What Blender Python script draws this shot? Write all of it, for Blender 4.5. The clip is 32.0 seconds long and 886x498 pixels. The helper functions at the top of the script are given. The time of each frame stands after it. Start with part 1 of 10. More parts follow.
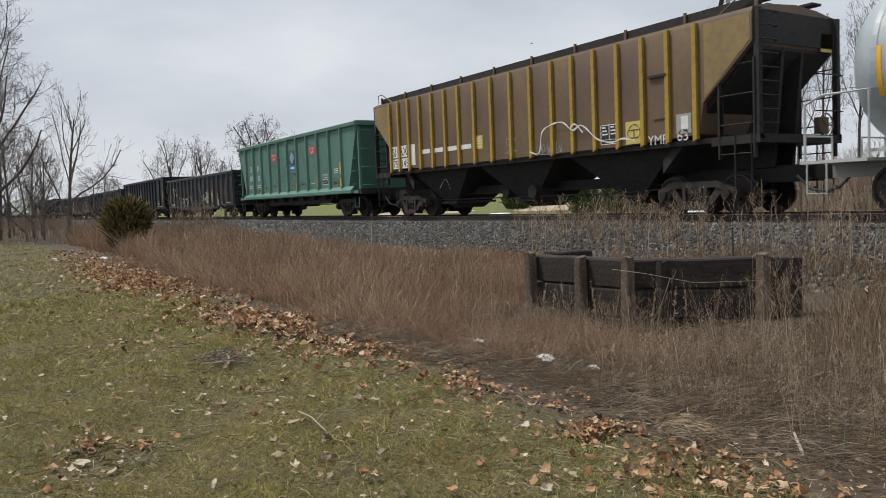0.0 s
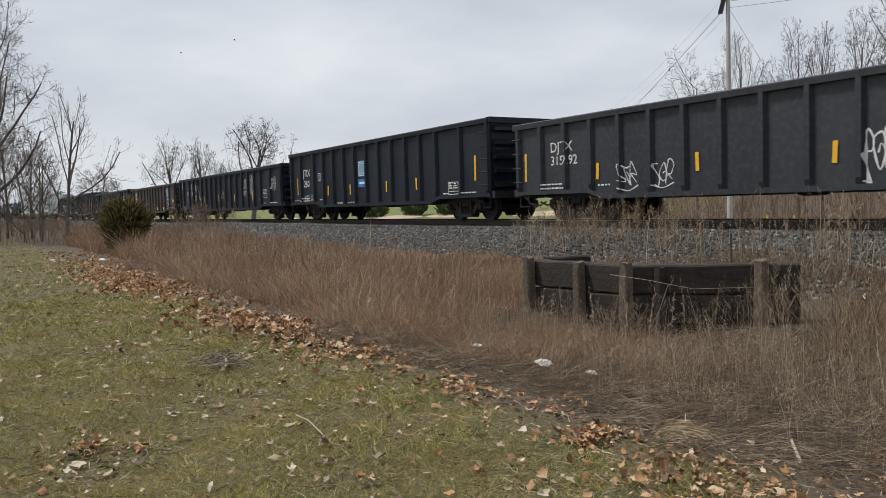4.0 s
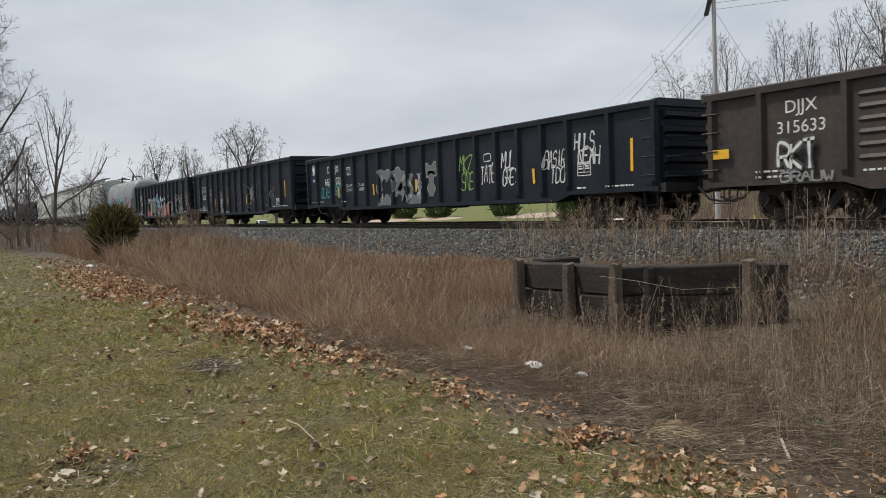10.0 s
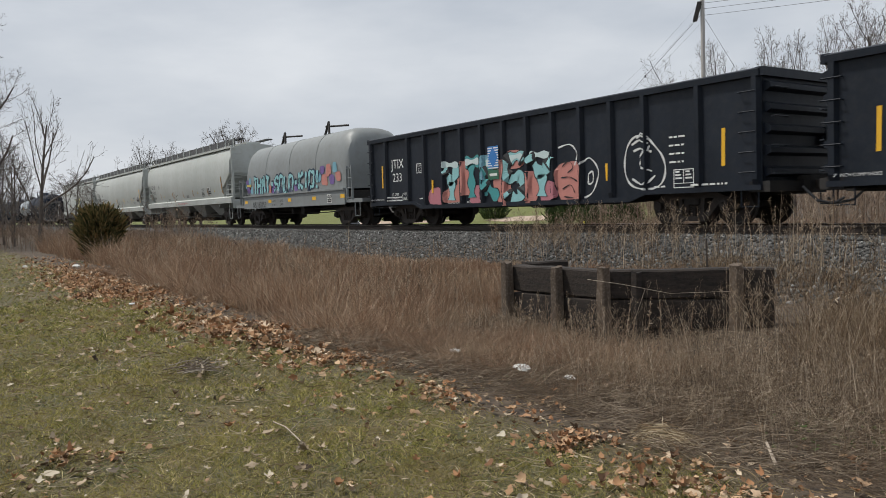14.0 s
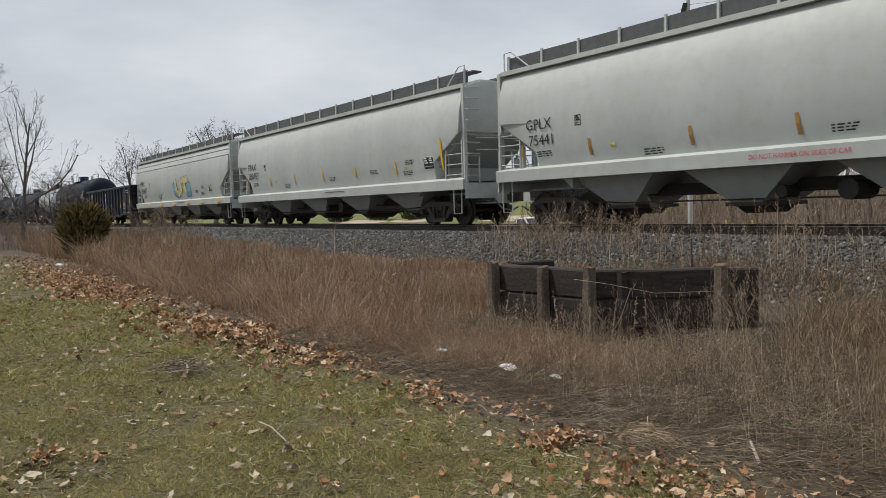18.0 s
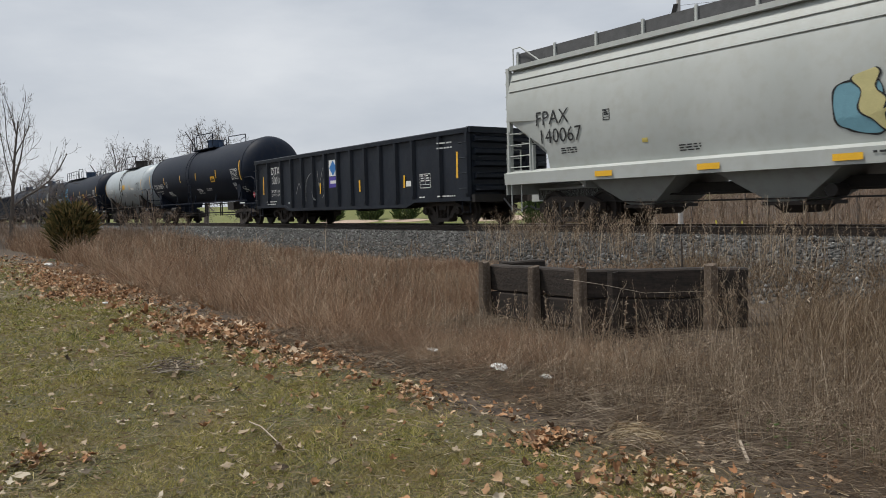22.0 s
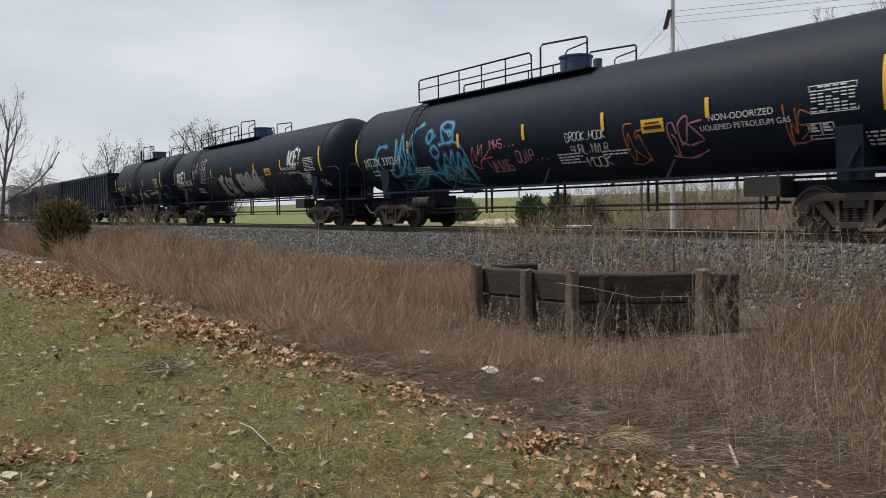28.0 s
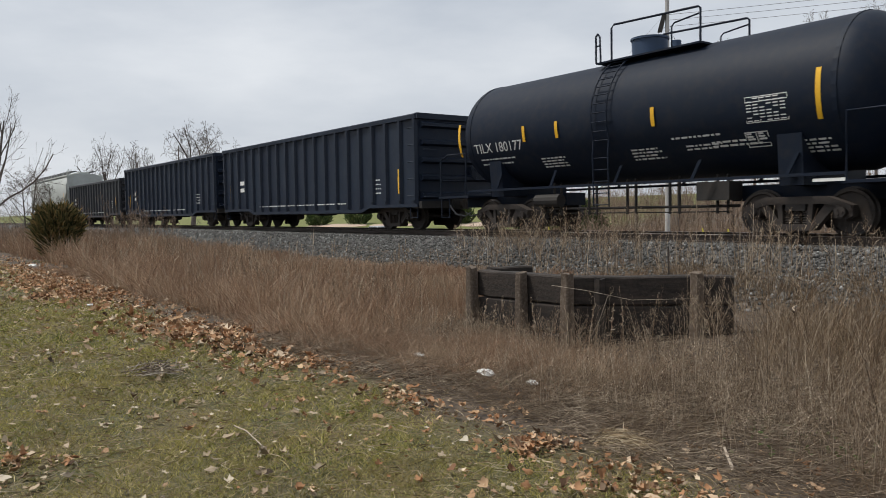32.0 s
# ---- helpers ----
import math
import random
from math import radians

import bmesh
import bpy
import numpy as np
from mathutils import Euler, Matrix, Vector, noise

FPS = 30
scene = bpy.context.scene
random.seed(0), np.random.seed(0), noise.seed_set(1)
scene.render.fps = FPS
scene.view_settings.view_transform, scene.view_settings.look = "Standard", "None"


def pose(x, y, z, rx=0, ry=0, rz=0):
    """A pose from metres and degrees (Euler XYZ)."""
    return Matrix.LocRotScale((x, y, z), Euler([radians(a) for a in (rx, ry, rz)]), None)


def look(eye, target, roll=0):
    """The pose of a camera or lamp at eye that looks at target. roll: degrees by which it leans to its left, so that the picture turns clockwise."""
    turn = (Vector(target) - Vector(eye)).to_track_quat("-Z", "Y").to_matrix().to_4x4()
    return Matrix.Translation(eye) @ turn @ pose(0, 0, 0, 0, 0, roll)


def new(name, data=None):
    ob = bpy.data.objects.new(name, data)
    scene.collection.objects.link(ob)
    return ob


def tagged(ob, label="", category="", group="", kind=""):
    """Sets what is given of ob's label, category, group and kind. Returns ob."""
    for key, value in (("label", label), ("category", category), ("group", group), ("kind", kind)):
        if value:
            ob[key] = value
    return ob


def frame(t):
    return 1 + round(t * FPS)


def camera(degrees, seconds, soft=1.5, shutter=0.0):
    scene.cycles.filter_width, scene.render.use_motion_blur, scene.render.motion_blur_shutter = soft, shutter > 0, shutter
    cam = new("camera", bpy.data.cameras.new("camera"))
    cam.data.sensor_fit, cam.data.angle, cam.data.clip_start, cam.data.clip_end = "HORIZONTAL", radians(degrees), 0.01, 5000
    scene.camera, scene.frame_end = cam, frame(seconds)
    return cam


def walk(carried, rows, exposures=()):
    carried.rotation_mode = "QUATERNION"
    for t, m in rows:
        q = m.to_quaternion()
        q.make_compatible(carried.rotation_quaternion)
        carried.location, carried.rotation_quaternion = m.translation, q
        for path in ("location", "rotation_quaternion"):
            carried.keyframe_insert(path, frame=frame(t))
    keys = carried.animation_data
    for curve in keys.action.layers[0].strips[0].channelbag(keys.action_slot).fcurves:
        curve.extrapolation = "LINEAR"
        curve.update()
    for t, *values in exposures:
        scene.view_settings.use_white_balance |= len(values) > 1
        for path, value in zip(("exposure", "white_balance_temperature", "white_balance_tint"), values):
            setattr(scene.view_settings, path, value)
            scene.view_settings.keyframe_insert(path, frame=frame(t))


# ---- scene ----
# the operator stands still beside the line and turns slowly with a phone
EYE = (0.0, 0.0, 1.55)
cam = camera(60, 32.0, soft=0.9, shutter=0.08)
AIM = [  # seconds, then the turn about x, y and z in degrees
    (0.0, 86.289, 2.296, 57.440),
    (0.5, 86.262, 2.209, 57.446),
    (1.0, 86.260, 2.204, 57.388),
    (1.5, 86.329, 2.192, 57.519),
    (2.0, 86.378, 2.226, 57.575),
    (2.5, 86.418, 2.285, 57.446),
    (3.0, 86.511, 2.083, 57.538),
    (3.5, 86.575, 1.960, 57.474),
    (5.5, 86.683, 1.738, 57.011),
    (6.0, 86.693, 1.888, 56.858),
    (6.5, 86.645, 2.216, 56.648),
    (7.0, 86.665, 2.303, 56.517),
    (7.5, 86.685, 2.404, 56.412),
    (8.0, 86.678, 2.459, 56.363),
    (8.5, 86.679, 2.408, 56.437),
    (9.0, 86.713, 2.261, 56.538),
    (9.5, 86.730, 2.332, 56.619),
    (10.0, 86.791, 2.330, 56.559),
    (10.5, 86.812, 2.274, 56.394),
    (11.0, 86.789, 2.294, 56.387),
    (11.5, 86.826, 2.166, 56.207),
    (12.0, 86.866, 1.952, 56.039),
    (12.5, 86.893, 1.886, 55.991),
    (13.0, 86.954, 1.822, 55.904),
    (13.5, 86.983, 1.804, 55.802),
    (14.0, 86.938, 1.867, 55.738),
    (14.5, 86.950, 2.047, 55.539),
    (16.5, 86.925, 2.001, 55.013),
    (17.0, 86.907, 1.827, 54.811),
    (17.5, 86.890, 1.737, 54.772),
    (18.0, 86.878, 1.710, 54.737),
    (18.5, 86.865, 1.704, 54.737),
    (19.0, 86.844, 1.725, 54.575),
    (19.5, 86.834, 1.736, 54.517),
    (20.0, 86.830, 1.740, 54.419),
    (20.5, 86.823, 1.719, 54.306),
    (21.0, 86.861, 1.780, 54.223),
    (21.5, 86.860, 1.775, 54.166),
    (22.0, 86.842, 1.596, 54.076),
    (22.5, 86.835, 1.498, 54.032),
    (23.0, 86.868, 1.468, 54.021),
    (23.5, 86.821, 1.448, 53.959),
    (24.0, 86.836, 1.256, 53.942),
    (24.5, 86.861, 1.198, 53.989),
    (25.0, 86.893, 0.978, 53.945),
    (25.5, 86.946, 0.822, 53.871),
    (27.5, 87.017, 0.989, 53.616),
    (28.0, 87.016, 0.984, 53.558),
    (28.5, 87.078, 1.030, 53.421),
    (29.0, 87.088, 1.063, 53.359),
    (29.5, 87.075, 1.170, 53.306),
    (30.0, 87.082, 1.327, 53.344),
    (30.5, 87.171, 1.241, 53.300),
    (31.0, 87.169, 1.211, 53.384),
    (31.5, 87.159, 1.083, 53.358),
    (32.0, 87.202, 0.957, 53.200),
]
EXPOSURE = [(0.0, 0.09), (1.0, 0.15), (3.0, 0.17), (6.0, 0.07), (14.0, 0.05), (17.0, 0.02), (22.0, 0.02), (24.0, 0.03), (25.0, 0.08), (28.0, 0.12), (32.0, 0.12)]
walk(cam, [(t, pose(*EYE, a, b, c)) for t, a, b, c in AIM], EXPOSURE)

# ---------------------------------------------------------------- light
world = bpy.data.worlds.new("overcast_sky")
scene.world = world
world.use_nodes = True
wn, wl = world.node_tree.nodes, world.node_tree.links
wn.clear()
w_out = wn.new("ShaderNodeOutputWorld")
w_bg = wn.new("ShaderNodeBackground")
w_sky = wn.new("ShaderNodeTexSky")
w_sky.sky_type, w_sky.sun_disc = "NISHITA", False
w_sky.sun_elevation, w_sky.sun_rotation = radians(61), radians(222)
w_sky.air_density, w_sky.dust_density = 1.0, 4.0
w_co = wn.new("ShaderNodeTexCoord")
w_map = wn.new("ShaderNodeMapping")
w_map.inputs["Scale"].default_value = (1.0, 1.0, 3.2)
w_n1 = wn.new("ShaderNodeTexNoise")
w_n1.inputs["Scale"].default_value, w_n1.inputs["Detail"].default_value = 2.1, 6.0
w_n1.inputs["Roughness"].default_value = 0.52
w_ramp = wn.new("ShaderNodeValToRGB")
w_ramp.color_ramp.elements[0].position, w_ramp.color_ramp.elements[1].position = 0.30, 0.66
w_ramp.color_ramp.elements[0].color = (4.5, 4.95, 5.6, 1)
w_ramp.color_ramp.elements[1].color = (7.0, 7.28, 7.65, 1)
w_mix = wn.new("ShaderNodeMix")
w_mix.data_type = "RGBA"
w_mix.inputs["Factor"].default_value = 0.93
wl.new(w_co.outputs["Generated"], w_map.inputs["Vector"])
wl.new(w_map.outputs["Vector"], w_n1.inputs["Vector"])
wl.new(w_n1.outputs["Fac"], w_ramp.inputs["Fac"])
wl.new(w_sky.outputs["Color"], w_mix.inputs["A"])
wl.new(w_ramp.outputs["Color"], w_mix.inputs["B"])
wl.new(w_mix.outputs["Result"], w_bg.inputs["Color"])
w_bg.inputs["Strength"].default_value = 0.104
wl.new(w_bg.outputs["Background"], w_out.inputs["Surface"])

sun_data = bpy.data.lights.new("hazy_sun", "SUN")
sun_data.energy, sun_data.angle, sun_data.color = 3.15, radians(7), (1.0, 0.955, 0.88)
sun = new("hazy_sun", sun_data)
sun.matrix_world = look((-30, -33, 80), (0, 0, 0))


# ---------------------------------------------------------------- materials
def material(name, base, rough=0.6, metal=0.0, second=None, scale=3.0, amount=0.5, fine=None, fine_scale=60.0,
             fine_amount=0.25, bump=0.15, bump_scale=40.0, streak=1.0, random_value=0.0, spread=(0.35, 0.7), spec=0.5):
    """A surface with a broad stain, a fine grain and a fine relief; streak stretches the stain downwards."""
    m = bpy.data.materials.new(name)
    m.use_nodes = True
    n, l = m.node_tree.nodes, m.node_tree.links
    b = n["Principled BSDF"]
    co = n.new("ShaderNodeTexCoord")
    mp = n.new("ShaderNodeMapping")
    mp.inputs["Scale"].default_value = (1, 1, 1 / streak)
    l.new(co.outputs["Object"], mp.inputs["Vector"])
    second = second or tuple(c * 0.7 for c in base)
    n1 = n.new("ShaderNodeTexNoise")
    n1.inputs["Scale"].default_value, n1.inputs["Detail"].default_value = scale, 5.0
    n1.inputs["Roughness"].default_value = 0.6
    l.new(mp.outputs["Vector"], n1.inputs["Vector"])
    r1 = n.new("ShaderNodeMapRange")
    r1.inputs["From Min"].default_value, r1.inputs["From Max"].default_value = spread
    r1.inputs["To Max"].default_value = amount
    l.new(n1.outputs["Fac"], r1.inputs["Value"])
    mix = n.new("ShaderNodeMix")
    mix.data_type = "RGBA"
    mix.inputs["A"].default_value, mix.inputs["B"].default_value = (*base, 1), (*second, 1)
    l.new(r1.outputs["Result"], mix.inputs["Factor"])
    n2 = n.new("ShaderNodeTexNoise")
    n2.inputs["Scale"].default_value, n2.inputs["Detail"].default_value = fine_scale, 3.0
    l.new(co.outputs["Object"], n2.inputs["Vector"])
    r2 = n.new("ShaderNodeMapRange")
    r2.inputs["From Min"].default_value, r2.inputs["From Max"].default_value = 0.45, 0.75
    r2.inputs["To Max"].default_value = fine_amount
    l.new(n2.outputs["Fac"], r2.inputs["Value"])
    mix2 = n.new("ShaderNodeMix")
    mix2.data_type = "RGBA"
    fine = fine or tuple(min(1, c * 1.5 + 0.01) for c in base)
    mix2.inputs["B"].default_value = (*fine, 1)
    l.new(mix.outputs["Result"], mix2.inputs["A"])
    l.new(r2.outputs["Result"], mix2.inputs["Factor"])
    last = mix2.outputs["Result"]
    if random_value:
        info = n.new("ShaderNodeObjectInfo")
        geo = n.new("ShaderNodeNewGeometry")
        add = n.new("ShaderNodeMath")
        add.operation = "ADD"
        l.new(info.outputs["Random"], add.inputs[0])
        l.new(geo.outputs["Random Per Island"], add.inputs[1])
        fr = n.new("ShaderNodeMath")
        fr.operation = "FRACT"
        l.new(add.outputs[0], fr.inputs[0])
        rr = n.new("ShaderNodeMapRange")
        rr.inputs["To Min"].default_value, rr.inputs["To Max"].default_value = 1 - random_value, 1 + random_value
        l.new(fr.outputs[0], rr.inputs["Value"])
        hs = n.new("ShaderNodeHueSaturation")
        l.new(last, hs.inputs["Color"])
        l.new(rr.outputs["Result"], hs.inputs["Value"])
        last = hs.outputs["Color"]
    l.new(last, b.inputs["Base Color"])
    b.inputs["Roughness"].default_value, b.inputs["Metallic"].default_value = rough, metal
    b.inputs["Specular IOR Level"].default_value = spec
    if bump:
        n3 = n.new("ShaderNodeTexNoise")
        n3.inputs["Scale"].default_value, n3.inputs["Detail"].default_value = bump_scale, 4.0
        l.new(co.outputs["Object"], n3.inputs["Vector"])
        bp = n.new("ShaderNodeBump")
        bp.inputs["Strength"].default_value, bp.inputs["Distance"].default_value = bump, 0.02
        l.new(n3.outputs["Fac"], bp.inputs["Height"])
        l.new(bp.outputs["Normal"], b.inputs["Normal"])
    return m


RUST = (0.10, 0.052, 0.03)
M_BLACK = material("black_car_paint", (0.0042, 0.0076, 0.0145), 0.5, second=(0.0115, 0.0165, 0.026), scale=0.9, streak=2.5, amount=0.95, spread=(0.4, 0.68), fine=(0.03, 0.031, 0.031), fine_scale=7, fine_amount=0.25, bump=0.9, bump_scale=1.7, spec=0.3)
M_BLUE_BLACK = material("blue_black_car_paint", (0.005, 0.0105, 0.025), 0.5, second=(0.014, 0.024, 0.042), scale=0.9, streak=2.5, amount=0.95, fine=(0.03, 0.032, 0.036), fine_scale=7, fine_amount=0.25, bump=0.6, bump_scale=1.7, spec=0.3)
M_BLACK_RUSTY = material("weathered_black_paint", (0.010, 0.0145, 0.022), 0.55, second=(0.027, 0.030, 0.039), scale=0.8, streak=4, amount=0.9, fine=(0.08, 0.066, 0.06), fine_scale=8, fine_amount=0.35, bump=0.15, bump_scale=12)
M_BROWN_BLACK = material("rusted_brown_black_paint", (0.022, 0.018, 0.017), 0.6, second=(0.048, 0.034, 0.027), scale=0.9, streak=3, amount=0.9, fine=(0.075, 0.056, 0.046), fine_scale=7, fine_amount=0.45, bump=0.15, bump_scale=12)
M_TANK = material("satin_black_tank_paint", (0.005, 0.0105, 0.024), 0.6, second=(0.01, 0.0155, 0.026), scale=0.6, streak=4, amount=0.7, fine=(0.035, 0.032, 0.03), fine_scale=5, fine_amount=0.25, bump=0.08, bump_scale=2.5, spec=0.18)
M_TANK_WHITE = material("white_tank_paint", (0.40, 0.455, 0.49), 0.45, second=(0.27, 0.31, 0.335), scale=0.7, streak=4, amount=0.7, fine=(0.24, 0.25, 0.26), fine_scale=6, fine_amount=0.4, bump=0.04, bump_scale=6)
M_HOPPER = material("pale_grey_hopper_paint", (0.45, 0.475, 0.46), 0.6, second=(0.36, 0.385, 0.37), scale=0.5, streak=4, amount=0.75, fine=(0.34, 0.33, 0.29), fine_scale=4, fine_amount=0.35, bump=0.05, bump_scale=5)
# darker twin of M_HOPPER; on the slope sheets its tone stands for shade
M_HOPPER_2 = material("darker_hopper_grey", (0.33, 0.35, 0.335), 0.5, second=(0.28, 0.29, 0.28), scale=0.6, streak=4, amount=0.75, fine=(0.22, 0.21, 0.19), fine_scale=4, fine_amount=0.4, bump=0.05, bump_scale=5)
M_BROWN = material("faded_brown_hopper_paint", (0.098, 0.06, 0.048), 0.6, second=(0.21, 0.145, 0.05), scale=0.7, streak=2, amount=0.62, fine=(0.09, 0.065, 0.05), fine_scale=6, fine_amount=0.5, bump=0.12, bump_scale=10)
M_OCHRE = material("ochre_rib_paint", (0.42, 0.28, 0.03), 0.6, second=(0.24, 0.15, 0.03), scale=1.0, streak=3, amount=0.7, fine=(0.12, 0.075, 0.03), fine_scale=8, fine_amount=0.45, bump=0.1)
M_GREEN = material("green_hopper_paint", (0.088, 0.205, 0.165), 0.55, second=(0.066, 0.15, 0.123), scale=0.8, streak=3, amount=0.8, fine=(0.11, 0.17, 0.12), fine_scale=7, fine_amount=0.4, bump=0.5, bump_scale=2.2)
M_MATT_BLACK = material("matt_black_steel", (0.008, 0.008, 0.009), 0.8, second=(0.02, 0.017, 0.015), scale=2, amount=0.7, fine=(0.06, 0.05, 0.042), fine_scale=9, fine_amount=0.3, bump=0.12)
M_GRATE = material("grey_walkway_grating", (0.17, 0.172, 0.17), 0.7, second=(0.09, 0.09, 0.088), scale=3, amount=0.7, bump=0.3, bump_scale=60)
M_GRATE_DARK = material("shaded_steel_grating", (0.06, 0.062, 0.065), 0.75, second=(0.10, 0.10, 0.105), scale=5, amount=0.7, bump=0.4, bump_scale=50)
M_UNDER = material("grimy_underframe_steel", (0.014, 0.013, 0.0125), 0.75, second=(0.034, 0.027, 0.022), scale=3, amount=0.7, bump=0.2)
M_TRUCK = material("rusty_cast_steel", (0.026, 0.021, 0.018), 0.75, second=(0.05, 0.035, 0.026), scale=4, amount=0.8, fine=(0.02, 0.018, 0.017), fine_scale=30, fine_amount=0.5, bump=0.3)
M_WHEEL = material("dark_wheel_steel", (0.024, 0.021, 0.02), 0.6, second=(0.05, 0.036, 0.027), scale=5, amount=0.7, metal=0.3, bump=0.15)
M_TREAD = material("polished_tread_steel", (0.45, 0.43, 0.41), 0.3, metal=1.0, bump=0.02)
M_RAIL = material("rusty_rail_steel", (0.05, 0.036, 0.028), 0.7, second=(0.03, 0.023, 0.019), scale=4, amount=0.8, bump=0.2)
M_RAIL_TOP = material("worn_rail_head", (0.42, 0.38, 0.34), 0.38, metal=0.8, second=(0.25, 0.2, 0.17), scale=6, bump=0.05)
M_TIE = material("creosoted_tie_wood", (0.085, 0.066, 0.05), 0.85, second=(0.045, 0.035, 0.028), scale=6, amount=0.8, fine=(0.17, 0.14, 0.11), fine_scale=25, fine_amount=0.5, bump=0.5, random_value=0.25)
M_OLD_STRIPE = material("faded_orange_stripe", (0.36, 0.19, 0.04), 0.55, second=(0.22, 0.12, 0.04), scale=6, amount=0.7, bump=0.0)
M_COIL = material("cool_grey_cover_paint", (0.225, 0.245, 0.25), 0.5, second=(0.18, 0.192, 0.19), scale=0.6, streak=4, amount=0.75, fine=(0.15, 0.145, 0.135), fine_scale=4, fine_amount=0.35, bump=0.05, bump_scale=5)
M_FADED_OCHRE = material("faded_ochre_hopper_paint", (0.29, 0.205, 0.075), 0.6, second=(0.17, 0.12, 0.06), scale=0.8, streak=2, amount=0.8, fine=(0.10, 0.07, 0.045), fine_scale=7, fine_amount=0.4, bump=0.1, bump_scale=9)
M_YELLOW = material("yellow_reflective_stripe", (0.75, 0.42, 0.02), 0.4, second=(0.62, 0.34, 0.02), scale=6, amount=0.6, bump=0.0)
M_WHITE_PAINT = material("white_stencil_paint", (0.72, 0.73, 0.71), 0.6, second=(0.45, 0.45, 0.43), scale=4, amount=0.6, bump=0.0)
M_DARK_PAINT = material("dark_stencil_paint", (0.03, 0.03, 0.035), 0.6, bump=0.0)
M_BALLAST = material("grey_ballast_bed", (0.04, 0.039, 0.038), 0.95, second=(0.022, 0.021, 0.02), scale=14, amount=0.9, fine=(0.26, 0.25, 0.24), fine_scale=22, fine_amount=0.6, bump=0.9, bump_scale=18)
M_TIMBER = material("old_black_timber", (0.014, 0.0105, 0.0085), 0.9, second=(0.042, 0.03, 0.023), scale=3, streak=0.12, amount=0.8, fine=(0.006, 0.005, 0.004), fine_scale=16, fine_amount=0.6, bump=0.6, bump_scale=25, random_value=0.2)
M_POST = material("weathered_grey_timber", (0.10, 0.072, 0.05), 0.9, second=(0.055, 0.04, 0.029), scale=6, amount=0.8, fine=(0.22, 0.185, 0.15), fine_scale=30, fine_amount=0.5, bump=0.6, bump_scale=25, streak=6, random_value=0.2)
M_BARK = material("grey_brown_bark", (0.115, 0.095, 0.082), 0.9, second=(0.065, 0.055, 0.048), scale=6, amount=0.8, fine=(0.19, 0.165, 0.145), fine_scale=22, fine_amount=0.4, bump=0.5, random_value=0.15)
P_DOME = material("faded_blue_housing_paint", (0.018, 0.045, 0.10), 0.6, second=(0.03, 0.045, 0.07), scale=4, bump=0.05)
M_POLE = material("grey_pole_wood", (0.42, 0.41, 0.395), 0.85, second=(0.30, 0.285, 0.27), scale=4, streak=8, amount=0.8, bump=0.3)
M_WIRE = material("dark_cable", (0.10, 0.10, 0.105), 0.6, bump=0.0)


